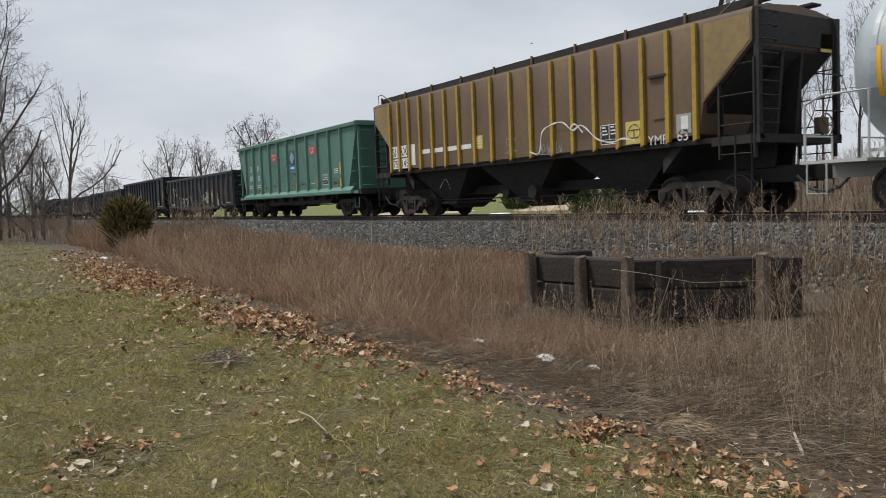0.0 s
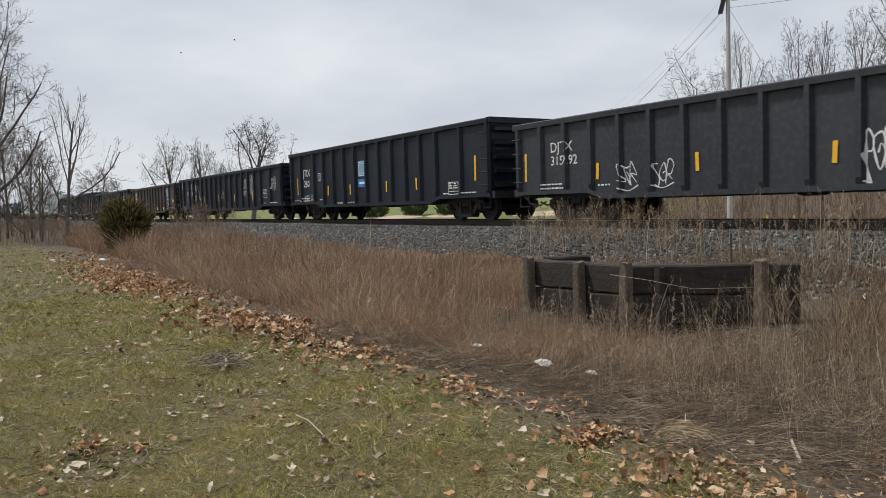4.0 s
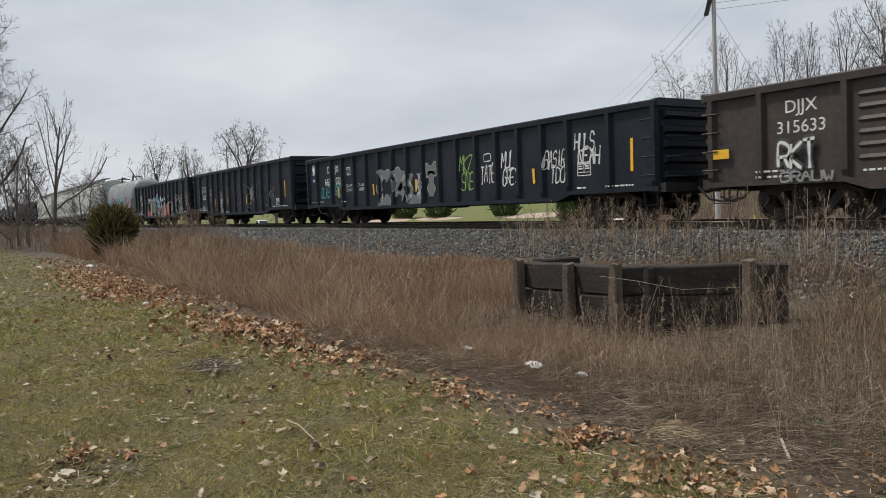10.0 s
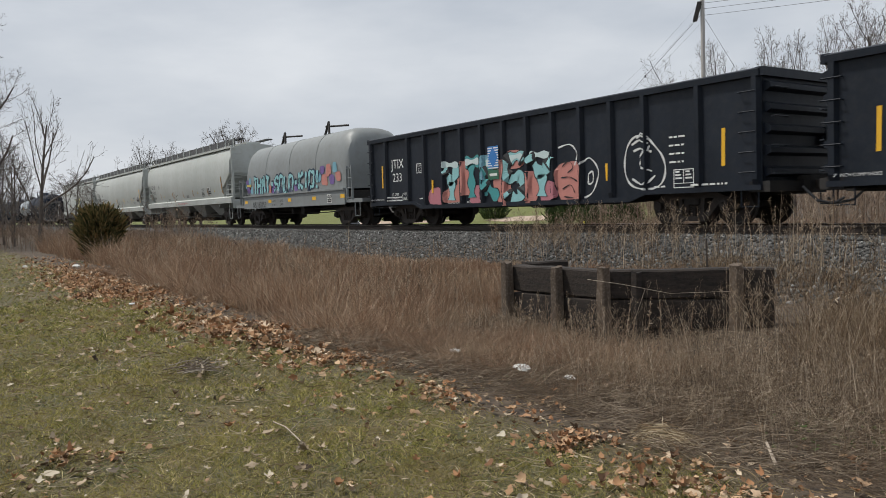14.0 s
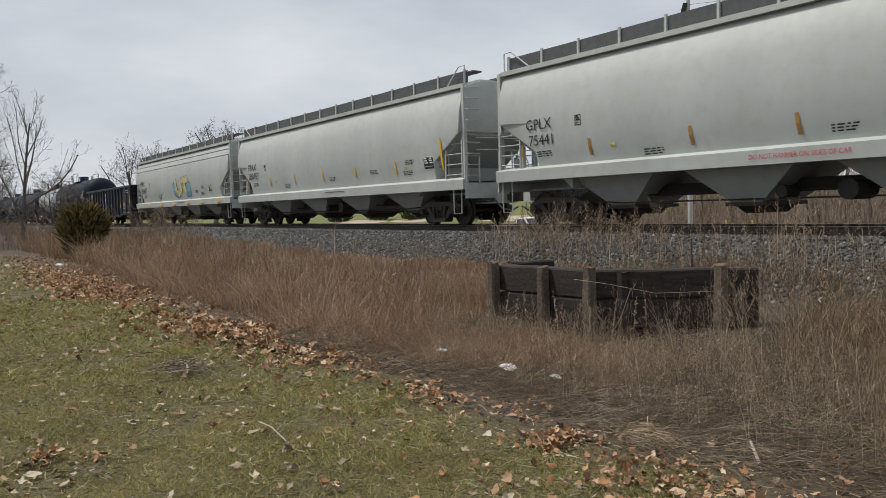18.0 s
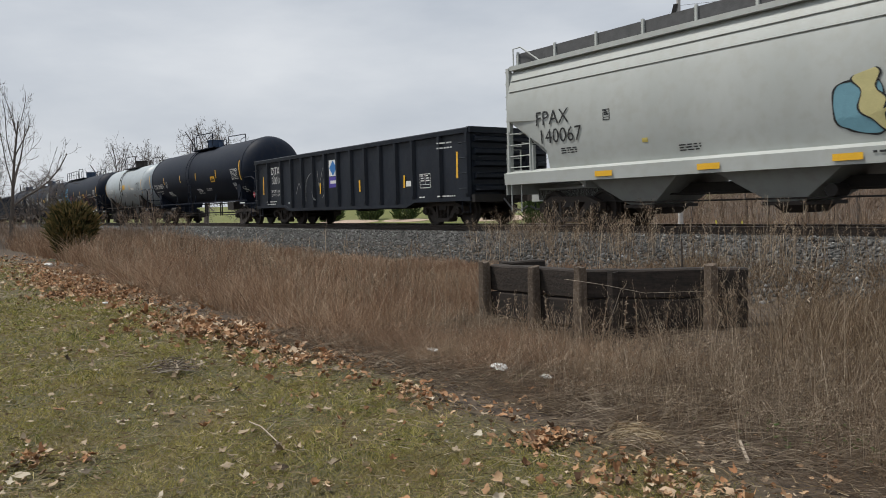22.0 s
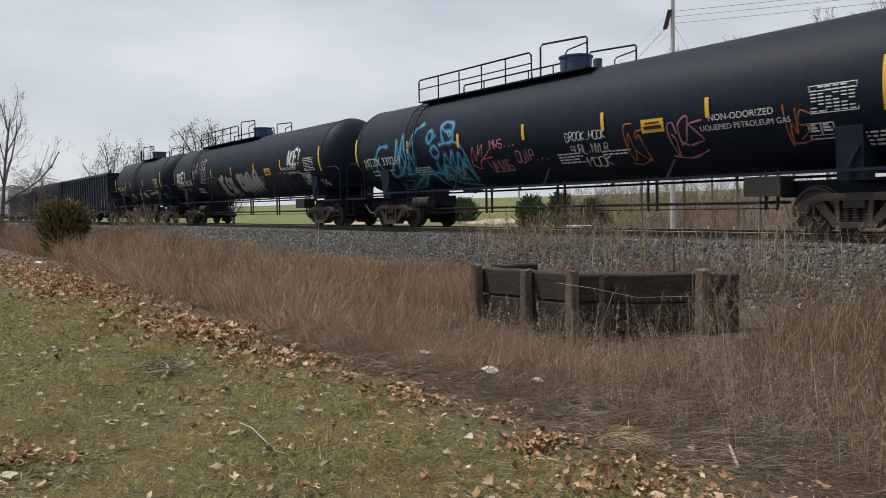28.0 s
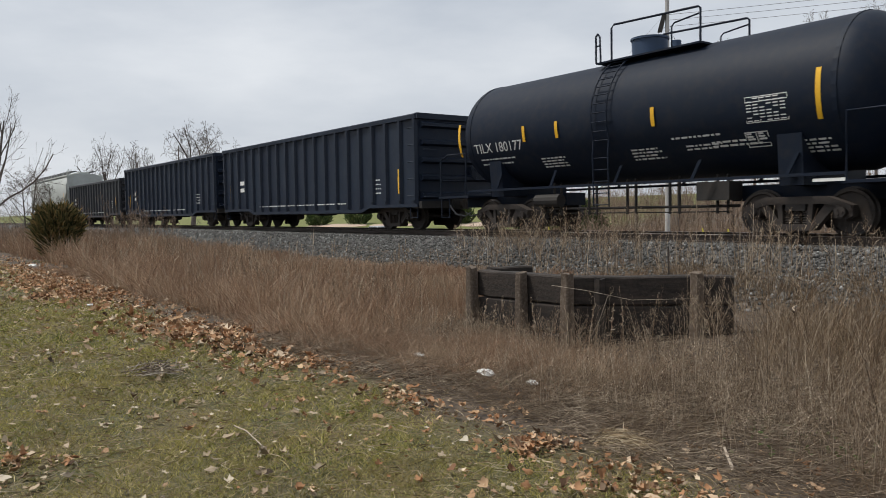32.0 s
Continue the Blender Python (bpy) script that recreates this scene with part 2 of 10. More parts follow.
# ---------------------------------------------------------------- building tools
class Shape:
    """Vertices and faces gathered from simple solids."""

    def __init__(self):
        self.v, self.f = [], []

    def add(self, verts, faces):
        k = len(self.v)
        self.v += [tuple(p) for p in verts]
        self.f += [tuple(i + k for i in f) for f in faces]
        return self

    def box(self, x0, x1, y0, y1, z0, z1):
        v = [(x, y, z) for z in (z0, z1) for x, y in ((x0, y0), (x1, y0), (x1, y1), (x0, y1))]
        return self.add(v, [(3, 2, 1, 0), (4, 5, 6, 7), (0, 1, 5, 4), (1, 2, 6, 5), (2, 3, 7, 6), (3, 0, 4, 7)])

    def prism(self, outline, axis, a, b):
        """An outline in the two other axes, drawn out along axis from a to b."""
        def put(p, w):
            return {"x": (w, p[0], p[1]), "y": (p[0], w, p[1]), "z": (p[0], p[1], w)}[axis]
        n = len(outline)
        v = [put(p, a) for p in outline] + [put(p, b) for p in outline]
        f = [tuple(range(n)), tuple(range(2 * n - 1, n - 1, -1))]
        f += [(i + n, (i + 1) % n + n, (i + 1) % n, i) for i in range(n)]
        return self.add(v, f)

    def cyl(self, c, r, axis, a, b, n=16, r2=None):
        r2 = r if r2 is None else r2
        def put(u, w, q):
            return {"x": (q, c[0] + u, c[1] + w), "y": (c[0] + u, q, c[1] + w), "z": (c[0] + u, c[1] + w, q)}[axis]
        ang = [2 * math.pi * i / n for i in range(n)]
        v = [put(r * math.cos(t), r * math.sin(t), a) for t in ang] + [put(r2 * math.cos(t), r2 * math.sin(t), b) for t in ang]
        f = [tuple(range(n)), tuple(range(2 * n - 1, n - 1, -1))]
        f += [(i + n, (i + 1) % n + n, (i + 1) % n, i) for i in range(n)]
        return self.add(v, f)

    def tube(self, pts, r, n=5, r_end=None):
        """A round bar along a line of points."""
        pts = [Vector(p) for p in pts]
        k0, m = len(self.v), len(pts)
        r_end = r if r_end is None else r_end
        up = Vector((0.13, 0.21, 1)).normalized()
        for i, p in enumerate(pts):
            d = (pts[min(i + 1, m - 1)] - pts[max(i - 1, 0)]).normalized()
            s = d.cross(up)
            s = (s if s.length > 1e-3 else d.cross(Vector((1, 0, 0)))).normalized()
            w = s.cross(d)
            rad = r + (r_end - r) * i / max(1, m - 1)
            for j in range(n):
                t = 2 * math.pi * j / n
                self.v.append(tuple(p + rad * (math.cos(t) * s + math.sin(t) * w)))
        for i in range(m - 1):
            for j in range(n):
                a, b = k0 + i * n + j, k0 + i * n + (j + 1) % n
                self.f.append((a, b, b + n, a + n))
        self.f.append(tuple(k0 + j for j in range(n - 1, -1, -1)))
        self.f.append(tuple(k0 + (m - 1) * n + j for j in range(n)))
        return self

    def ring(self, sections):
        """Closed loops of equal length skinned into one solid."""
        n, k = len(sections[0]), len(self.v)
        for s in sections:
            self.v += [tuple(p) for p in s]
        for i in range(len(sections) - 1):
            for j in range(n):
                a, b = k + i * n + j, k + i * n + (j + 1) % n
                self.f.append((a, b, b + n, a + n))
        self.f.append(tuple(k + j for j in range(n - 1, -1, -1)))
        self.f.append(tuple(k + (len(sections) - 1) * n + j for j in range(n)))
        return self

    def mesh(self, name, mat, smooth=None):
        me = bpy.data.meshes.new(name)
        me.from_pydata(self.v, [], self.f)
        bm = bmesh.new()
        bm.from_mesh(me)
        bmesh.ops.recalc_face_normals(bm, faces=bm.faces)
        bm.to_mesh(me)
        bm.free()
        me.materials.append(mat)
        if smooth:
            me.polygons.foreach_set("use_smooth", [True] * len(me.polygons))
            me.set_sharp_from_angle(angle=radians(smooth))
        return me


def part(name, shape, mat, parent, label="", smooth=None, at=None):
    """One mesh under a thing or a part. shape: a Shape, or a mesh to share."""
    me = shape if isinstance(shape, bpy.types.Mesh) else shape.mesh(name, mat, smooth)
    ob = new(name, me)
    ob.parent = parent
    if at is not None:
        ob.matrix_basis = at
    return tagged(ob, label)


def thing(name, label, category, group="", kind="", at=None):
    ob = new(name)
    ob.empty_display_size = 0.2
    if at is not None:
        ob.matrix_basis = at
    return tagged(ob, label, category, group, kind)


def solid(name, shape, mat, label, category, group="", kind="", smooth=None, at=None):
    me = shape if isinstance(shape, bpy.types.Mesh) else shape.mesh(name, mat, smooth)
    ob = new(name, me)
    if at is not None:
        ob.matrix_basis = at
    return tagged(ob, label, category, group, kind)


def raw_mesh(name, verts, faces, mat, sides):
    """A large mesh straight from arrays; every face has the same number of sides."""
    me = bpy.data.meshes.new(name)
    nv, nf = len(verts), len(faces)
    me.vertices.add(nv)
    me.vertices.foreach_set("co", np.asarray(verts, dtype=np.float32).ravel())
    me.loops.add(nf * sides)
    me.loops.foreach_set("vertex_index", np.asarray(faces, dtype=np.int32).ravel())
    me.polygons.add(nf)
    me.polygons.foreach_set("loop_start", np.arange(nf, dtype=np.int32) * sides)
    me.update(calc_edges=True)
    me.materials.append(mat)
    return me


LETTERS = {}

# ---------------------------------------------------------------- ground
def ground_height(x, y):
    """Lawn, weedy strip, railway bank and the land beyond it."""
    z = 0.03 * np.sin(x * 0.5 + 1.0) * np.sin(y * 0.7) + 0.02 * np.sin(x * 1.7 + y * 1.3)
    z = z - 0.10 * np.clip((y - 3.6) / 2.0, 0, 1) * np.clip((9.5 - y) / 2.5, 0, 1)
    z = z - 0.18 * np.exp(-((x + 6.6) ** 2 + (y - 6.8) ** 2) / 4.0)
    bank = np.clip((y - 10.3) / 2.6, 0, 1) * np.clip((21.0 - y) / 2.6, 0, 1)
    z = z * (1 - bank) + 0.52 * bank
    far = np.clip((y - 20.5) / 2.0, 0, 1)
    land = -0.5 - 1.0 * np.clip((y - 22.0) / 18.0, 0, 1) + 1.2 * np.clip((y - 49.0) / 13.0, 0, 1) + 3.8 * np.clip((y - 62.0) / 28.0, 0, 1) ** 1.2
    land = land + 0.15 * np.sin(x * 0.05 + y * 0.03) * np.clip((y - 52) / 20, 0, 1)
    z = z * (1 - far) + far * land
    return z


def lawn_material():
    """Thatch and green lawn near the path, grey-brown litter under the weeds, mown green lawn beyond the road."""
    m = material("lawn_soil_and_thatch", (0.036, 0.039, 0.012), 0.95, second=(0.085, 0.062, 0.03), scale=1.8, amount=0.95, fine=(0.27, 0.22, 0.11), fine_scale=42, fine_amount=0.6, bump=0.8, bump_scale=30)
    n, l = m.node_tree.nodes, m.node_tree.links
    b = n["Principled BSDF"]
    old = b.inputs["Base Color"].links[0].from_socket
    co = n.new("ShaderNodeTexCoord")
    sep = n.new("ShaderNodeSeparateXYZ")
    wob = n.new("ShaderNodeTexNoise")
    wob.inputs["Scale"].default_value, wob.inputs["Detail"].default_value = 0.9, 5.0
    l.new(co.outputs["Object"], sep.inputs[0])
    l.new(co.outputs["Object"], wob.inputs["Vector"])
    add = n.new("ShaderNodeMath")
    add.operation = "MULTIPLY_ADD"
    add.inputs[1].default_value = 2.2
    l.new(wob.outputs["Fac"], add.inputs[0])
    l.new(sep.outputs["Y"], add.inputs[2])
    litter = n.new("ShaderNodeTexNoise")
    litter.inputs["Scale"].default_value, litter.inputs["Detail"].default_value = 9.0, 6.0
    l.new(co.outputs["Object"], litter.inputs["Vector"])
    lr = n.new("ShaderNodeValToRGB")
    lr.color_ramp.elements[0].position, lr.color_ramp.elements[1].position = 0.35, 0.7
    lr.color_ramp.elements[0].color, lr.color_ramp.elements[1].color = (0.032, 0.023, 0.016, 1), (0.115, 0.083, 0.056, 1)
    l.new(litter.outputs["Fac"], lr.inputs["Fac"])
    mow = n.new("ShaderNodeValToRGB")
    mow.color_ramp.elements[0].position, mow.color_ramp.elements[1].position = 0.3, 0.75
    mow.color_ramp.elements[0].color, mow.color_ramp.elements[1].color = (0.095, 0.112, 0.024, 1), (0.14, 0.145, 0.042, 1)
    l.new(wob.outputs["Fac"], mow.inputs["Fac"])
    for lo, hi, src in ((4.3, 5.0, lr.outputs["Color"]), (50.5, 52.0, mow.outputs["Color"])):
        r = n.new("ShaderNodeMapRange")
        r.inputs["From Min"].default_value, r.inputs["From Max"].default_value = lo, hi
        l.new(add.outputs[0], r.inputs["Value"])
        fac = r.outputs["Result"]
        if lo > 50:
            west = n.new("ShaderNodeMapRange")
            west.inputs["From Min"].default_value, west.inputs["From Max"].default_value = -52.0, -58.0
            l.new(sep.outputs["X"], west.inputs["Value"])
            both = n.new("ShaderNodeMath")
            both.operation = "MULTIPLY"
            l.new(r.outputs["Result"], both.inputs[0])
            l.new(west.outputs["Result"], both.inputs[1])
            fac = both.outputs[0]
        mx = n.new("ShaderNodeMix")
        mx.data_type = "RGBA"
        l.new(fac, mx.inputs["Factor"])
        l.new(old, mx.inputs["A"])
        l.new(src, mx.inputs["B"])
        old = mx.outputs["Result"]
    l.new(old, b.inputs["Base Color"])
    return m


M_LAWN = lawn_material()
gx = np.concatenate([np.arange(-900, -120, 30.0), np.arange(-120, -40, 4.0), np.arange(-40, 8, 0.5), np.arange(8, 60, 4.0), np.arange(60, 900, 30.0)])
gy = np.concatenate([np.arange(-900, -30, 30.0), np.arange(-30, -2, 2.0), np.arange(-2, 26, 0.4), np.arange(26, 120, 1.5), np.arange(120, 1200, 40.0)])
GX, GY = np.meshgrid(gx, gy)
GZ = ground_height(GX, GY)
gi = np.arange(GX.size).reshape(GX.shape)
quads = np.stack([gi[:-1, :-1], gi[:-1, 1:], gi[1:, 1:], gi[1:, :-1]], -1).reshape(-1, 4)
ground = new("ground", raw_mesh("ground", np.stack([GX, GY, GZ], -1).reshape(-1, 3), quads, M_LAWN, 4))
tagged(ground, "rough spring lawn and bare weedy soil beside a railway", "ground", kind="structure")

# ballast bed
bs = Shape()
for a, b in ((-320, 80),):
    bs.prism([(11.6, 0.08), (13.45, 0.74), (17.85, 0.74), (20.2, -0.1), (20.2, -0.3), (11.6, -0.2)], "x", a, b)
ballast = new("ballast_bed", bs.mesh("ballast_bed", M_BALLAST))
tagged(ballast, "grey crushed stone ballast bed under the track", "ballast", kind="structure")

# ties and rails
track = thing("railway_track", "single railway track of rusty rails on dark wooden ties", "track", at=pose(0, 15.65, 0))
tie = Shape()
tie.box(-0.115, 0.115, -1.3, 1.3, 0.58, 0.775)
tie_me = tie.mesh("tie", M_TIE)
for i in range(150):
    part("tie", tie_me, None, track, at=pose(-72 + i * 0.52, 0, 0, 0, 0, random.uniform(-0.8, 0.8)))
rest_ties = Shape()
for i in range(380):
    x = -72.5 - i * 0.52
    rest_ties.box(x - 0.115, x + 0.115, -1.3, 1.3, 0.58, 0.775)
tagged(part("far_ties", rest_ties, M_TIE, track), kind="stuff")
for k in (-1, 1):
    s = Shape()
    y = k * 0.7525
    s.prism([(y - 0.07, 0.775), (y + 0.07, 0.775), (y + 0.07, 0.79), (y + 0.012, 0.81), (y + 0.012, 0.90), (y + 0.036, 0.91), (y + 0.036, 0.940), (y - 0.036, 0.940), (y - 0.036, 0.91), (y - 0.012, 0.90), (y - 0.012, 0.81), (y - 0.07, 0.79)], "x", -300, 60)
    rail = part("rail", s, M_RAIL, track)
    t = Shape()
    t.prism([(y - 0.034, 0.940), (y + 0.034, 0.940), (y + 0.028, 0.945), (y - 0.028, 0.945)], "x", -300, 60)
    part("rail_head", t, M_RAIL_TOP, rail, "shiny worn rail head")

# ---------------------------------------------------------------- rolling stock: shared pieces
TRACK_Y, RAIL_Z = 15.65, 0.945
TRUCK_HALF, WHEEL_R = 0.90, 0.46


def side_frame_mesh():
    s = Shape()
    for a, b in ((-0.13, 0.13),):
        s.prism([(-1.08, 0.60), (-0.62, 0.78), (0.62, 0.78), (1.08, 0.60), (1.08, 0.48), (0.58, 0.63), (-0.58, 0.63), (-1.08, 0.48)], "y", a, b)
        for k in (-1, 1):
            s.prism([(k * 1.10, 0.60), (k * 1.10, 0.40), (k * 0.98, 0.33), (k * 0.76, 0.36), (k * 0.72, 0.62)], "y", a + 0.02, b - 0.02)
            s.prism([(k * 0.78, 0.58), (k * 0.60, 0.66), (k * 0.26, 0.20), (k * 0.40, 0.16)], "y", a + 0.03, b - 0.03)
            s.prism([(k * 0.36, 0.66), (k * 0.27, 0.66), (k * 0.24, 0.2), (k * 0.33, 0.2)], "y", a, b)
        s.prism([(-0.44, 0.24), (0.44, 0.24), (0.36, 0.12), (-0.36, 0.12)], "y", a - 0.03, b + 0.03)
    return s.mesh("side_frame", M_TRUCK, 40)


def wheelset_mesh():
    s = Shape()
    for k in (-1, 1):
        n, prof = 24, [(0.62, 0.10), (0.62, 0.16), (0.655, 0.30), (0.655, 0.40), (0.645, 0.495), (0.68, 0.495), (0.695, 0.462), (0.79, 0.455), (0.79, 0.40), (0.76, 0.38), (0.74, 0.17), (0.80, 0.15), (0.80, 0.08)]
        s.ring([[(r * math.cos(2 * math.pi * i / n), k * y, r * math.sin(2 * math.pi * i / n)) for i in range(n)] for y, r in prof])
    s.cyl((0, 0), 0.085, "y", -1.12, 1.12, 10)
    return s.mesh("wheelset", M_WHEEL, 35)


def springs_mesh():
    s = Shape()
    for x in (-0.19, 0.0, 0.19):
        for i in range(6):
            z = 0.25 + i * 0.05
            s.cyl((x, z + 0.014), 0.001, "y", 0, 0.001, 3)
            s.ring([[(x + 0.085 * math.cos(t), 0.085 * math.sin(t), z) for t in np.linspace(0, 2 * math.pi, 9)[:-1]],
                    [(x + 0.095 * math.cos(t), 0.095 * math.sin(t), z + 0.014) for t in np.linspace(0, 2 * math.pi, 9)[:-1]],
                    [(x + 0.085 * math.cos(t), 0.085 * math.sin(t), z + 0.028) for t in np.linspace(0, 2 * math.pi, 9)[:-1]]])
        s.cyl((x, 0), 0.06, "z", 0.22, 0.57, 6)
    return s.mesh("spring_nest", M_TRUCK)


def bolster_mesh():
    s = Shape()
    s.prism([(-0.2, 0.50), (0.2, 0.50), (0.2, 0.63), (-0.2, 0.63)], "y", -1.12, 1.12)
    s.box(-0.24, 0.24, -0.42, 0.42, 0.42, 0.70)
    s.cyl((0, 0), 0.2, "z", 0.68, 0.78, 14)
    for x in (-0.42, 0.42):
        s.tube([(x, -0.85, 0.36), (x, 0.85, 0.36)], 0.05, 6)
        for y in (-0.74, 0.74):
            s.box(x - 0.05, x + 0.05, y - 0.05, y + 0.05, 0.25, 0.56)
    return s.mesh("bogie", M_UNDER)


def cap_mesh():
    s = Shape()
    s.cyl((0, 0), 0.105, "y", -0.05, 0.06, 14, 0.115)
    for i in range(3):
        t = 2 * math.pi * i / 3
        s.cyl((0.055 * math.cos(t), 0.055 * math.sin(t)), 0.02, "y", -0.075, -0.04, 6)
    return s.mesh("axle_cap", M_WHEEL, 40)


FRAME_MESH, WHEELSET_MESH, SPRING_MESH, BOLSTER_MESH, CAP_MESH = side_frame_mesh(), wheelset_mesh(), springs_mesh(), bolster_mesh(), cap_mesh()
WHEELSETS, CARS = [], []


def trucks(car, half):
    """Two bogies at half metres either side of the car's middle."""
    for x in (-half, half):
        bogie = part("bogie", BOLSTER_MESH, None, car, "rusty cast steel freight bogie", at=pose(x, 0, 0))
        for k in (-1, 1):
            part("side_frame", FRAME_MESH, None, bogie, at=pose(0, k * 1.0, 0, 0, 0, 0 if k < 0 else 180))
            part("spring_nest", SPRING_MESH, None, bogie, at=pose(0, k * 1.0, 0))
            ws = part("wheelset", WHEELSET_MESH, None, bogie, at=pose(k * TRUCK_HALF, 0, WHEEL_R))
            WHEELSETS.append((ws, k * TRUCK_HALF, car, x))
            for j in (-1, 1):
                part("bearing_cap", CAP_MESH, None, bogie, at=pose(k * TRUCK_HALF, j * 1.16, WHEEL_R + 0.01, 0, 0, 0 if j < 0 else 180))


def couplers(car, half, z=0.86):
    for k in (-1, 1):
        s = Shape()
        s.box(0, 0.5, -0.09, 0.09, z - 0.09, z + 0.09)
        s.prism([(0.42, -0.14), (0.62, -0.16), (0.74, -0.05), (0.68, 0.10), (0.55, 0.16), (0.42, 0.12)], "z", z - 0.15, z + 0.15)
        c = part("coupler", s, M_TRUCK, car, at=pose(k * (half - 0.08), 0, 0, 0, 0, 0 if k > 0 else 180))
        h = Shape()
        h.tube([(0.1, -0.45, z - 0.05), (0.4, -0.42, z - 0.35), (0.66, -0.25, z - 0.42), (0.78, -0.1, z - 0.3)], 0.03, 5)
        part("air_hose", h, M_WIRE, c)


RUNGS = {}


def rung(car, p, q, out, mat):
    """One grab iron: a bar bent back to the sheet at both ends."""
    p, q, out = Vector(p), Vector(q), Vector(out)
    key = (round((q - p).length, 2), tuple(round(c, 2) for c in (q - p).normalized()), tuple(out), mat.name)
    if key not in RUNGS:
        s = Shape()
        s.tube([(0, 0, 0), tuple(out), tuple(q - p + out), tuple(q - p)], 0.016, 5)
        RUNGS[key] = s.mesh("grab_iron", mat)
    part("grab_iron", RUNGS[key], None, car, at=Matrix.Translation(p))


def ladder(car, x0, x1, y, z0, z1, n, mat, name="ladder", out=0.09):
    """Rungs across x0..x1 on a face at y; a ladder has stiles as well."""
    d = out if y > 0 else -out
    zs = [z0 + (z1 - z0) * i / max(1, n - 1) for i in range(n)]
    if name == "grab_iron":
        for z in zs:
            rung(car, (x0, y, z), (x1, y, z), (0, d, 0), mat)
        return
    s = Shape()
    for z in zs:
        s.tube([(x0, y + d * 0.6, z), (x1, y + d * 0.6, z)], 0.016, 5)
    for x in (x0, x1):
        s.box(x - 0.02, x + 0.02, min(y, y + d), max(y, y + d), z0 - 0.1, z1 + 0.1)
    part(name, s, mat, car)


def end_ladder(car, x, y0, y1, z0, z1, n, mat):
    for i in range(n):
        z = z0 + (z1 - z0) * i / max(1, n - 1)
        rung(car, (x, y0, z), (x, y1, z), (0.09 if x > 0 else -0.09, 0, 0), mat)


def stirrup(car, x, y, mat, z0=0.42, z1=0.85):
    s = Shape()
    s.tube([(x - 0.2, y, z1), (x - 0.2, y, z0), (x + 0.2, y, z0), (x + 0.2, y, z1)], 0.02, 5)
    part("stirrup_step", s, mat, car)


def begin(name, label, x0, x1):
    car = thing(name, label, "railcar", "cars of the passing freight train", at=pose((x0 + x1) / 2, TRACK_Y, RAIL_Z))
    CARS.append((car, (x0 + x1) / 2))
    return car, (x1 - x0) / 2


def brake_gear(car, x, half, mat):
    """Brake wheel and its housing on the end at x, and the piping under the floor."""
    s = Shape()
    d = 1 if x > 0 else -1
    n = 16
    s.ring([[(x + d * (0.18 + 0.02 * math.cos(q)), 0.75 + (0.26 + 0.02 * math.sin(q)) * math.cos(2 * math.pi * i / n), 1.9 + (0.26 + 0.02 * math.sin(q)) * math.sin(2 * math.pi * i / n)) for q in (0, 1.57, 3.14, 4.71)] for i in range(n + 1)])
    for t in (0.3, 2.4, 4.5):
        s.tube([(x + d * 0.18, 0.75, 1.9), (x + d * 0.18, 0.75 + 0.26 * math.cos(t), 1.9 + 0.26 * math.sin(t))], 0.014, 4)
    s.box(min(x, x + d * 0.14), max(x, x + d * 0.14), 0.58, 0.92, 1.72, 2.08)
    part("brake_wheel", s, mat, car)
    p = Shape()
    p.tube([(-half + 1.0, -0.55, 0.75), (half - 1.0, -0.55, 0.75)], 0.025, 5)
    p.cyl((0.6, 0.72), 0.2, "y", -1.1, -0.3, 12)
    p.cyl((-0.8, 0.72), 0.13, "y", -1.0, -0.5, 10)
    p.tube([(-half + 2.6, -0.9, 0.66), (-half + 4.2, -0.9, 0.58), (half - 4.2, -0.9, 0.58), (half - 2.6, -0.9, 0.66)], 0.02, 5)
    part("brake_piping", p, M_UNDER, car)


# ---------------------------------------------------------------- gondola
RIB_X = {}
GREEN_RIBS = [-6.38 + 1.25 * i for i in range(11)]
SHORT_RIBS = [-6.92] + [-5.4 + 1.05 * i for i in range(11)] + [6.61]
LONG_RIBS = [-9.05] + [-7.57 + 1.043 * i for i in range(15)] + [8.53]
SIGN_RIBS = [-6.75] + [-5.32 + 1.04 * i for i in range(11)] + [6.6]
PANEL_RIBS = [-6.9, -5.15, -3.8, -2.45, -1.3, -0.33, 0.68, 1.75, 2.78, 3.84, 4.91, 6.4]


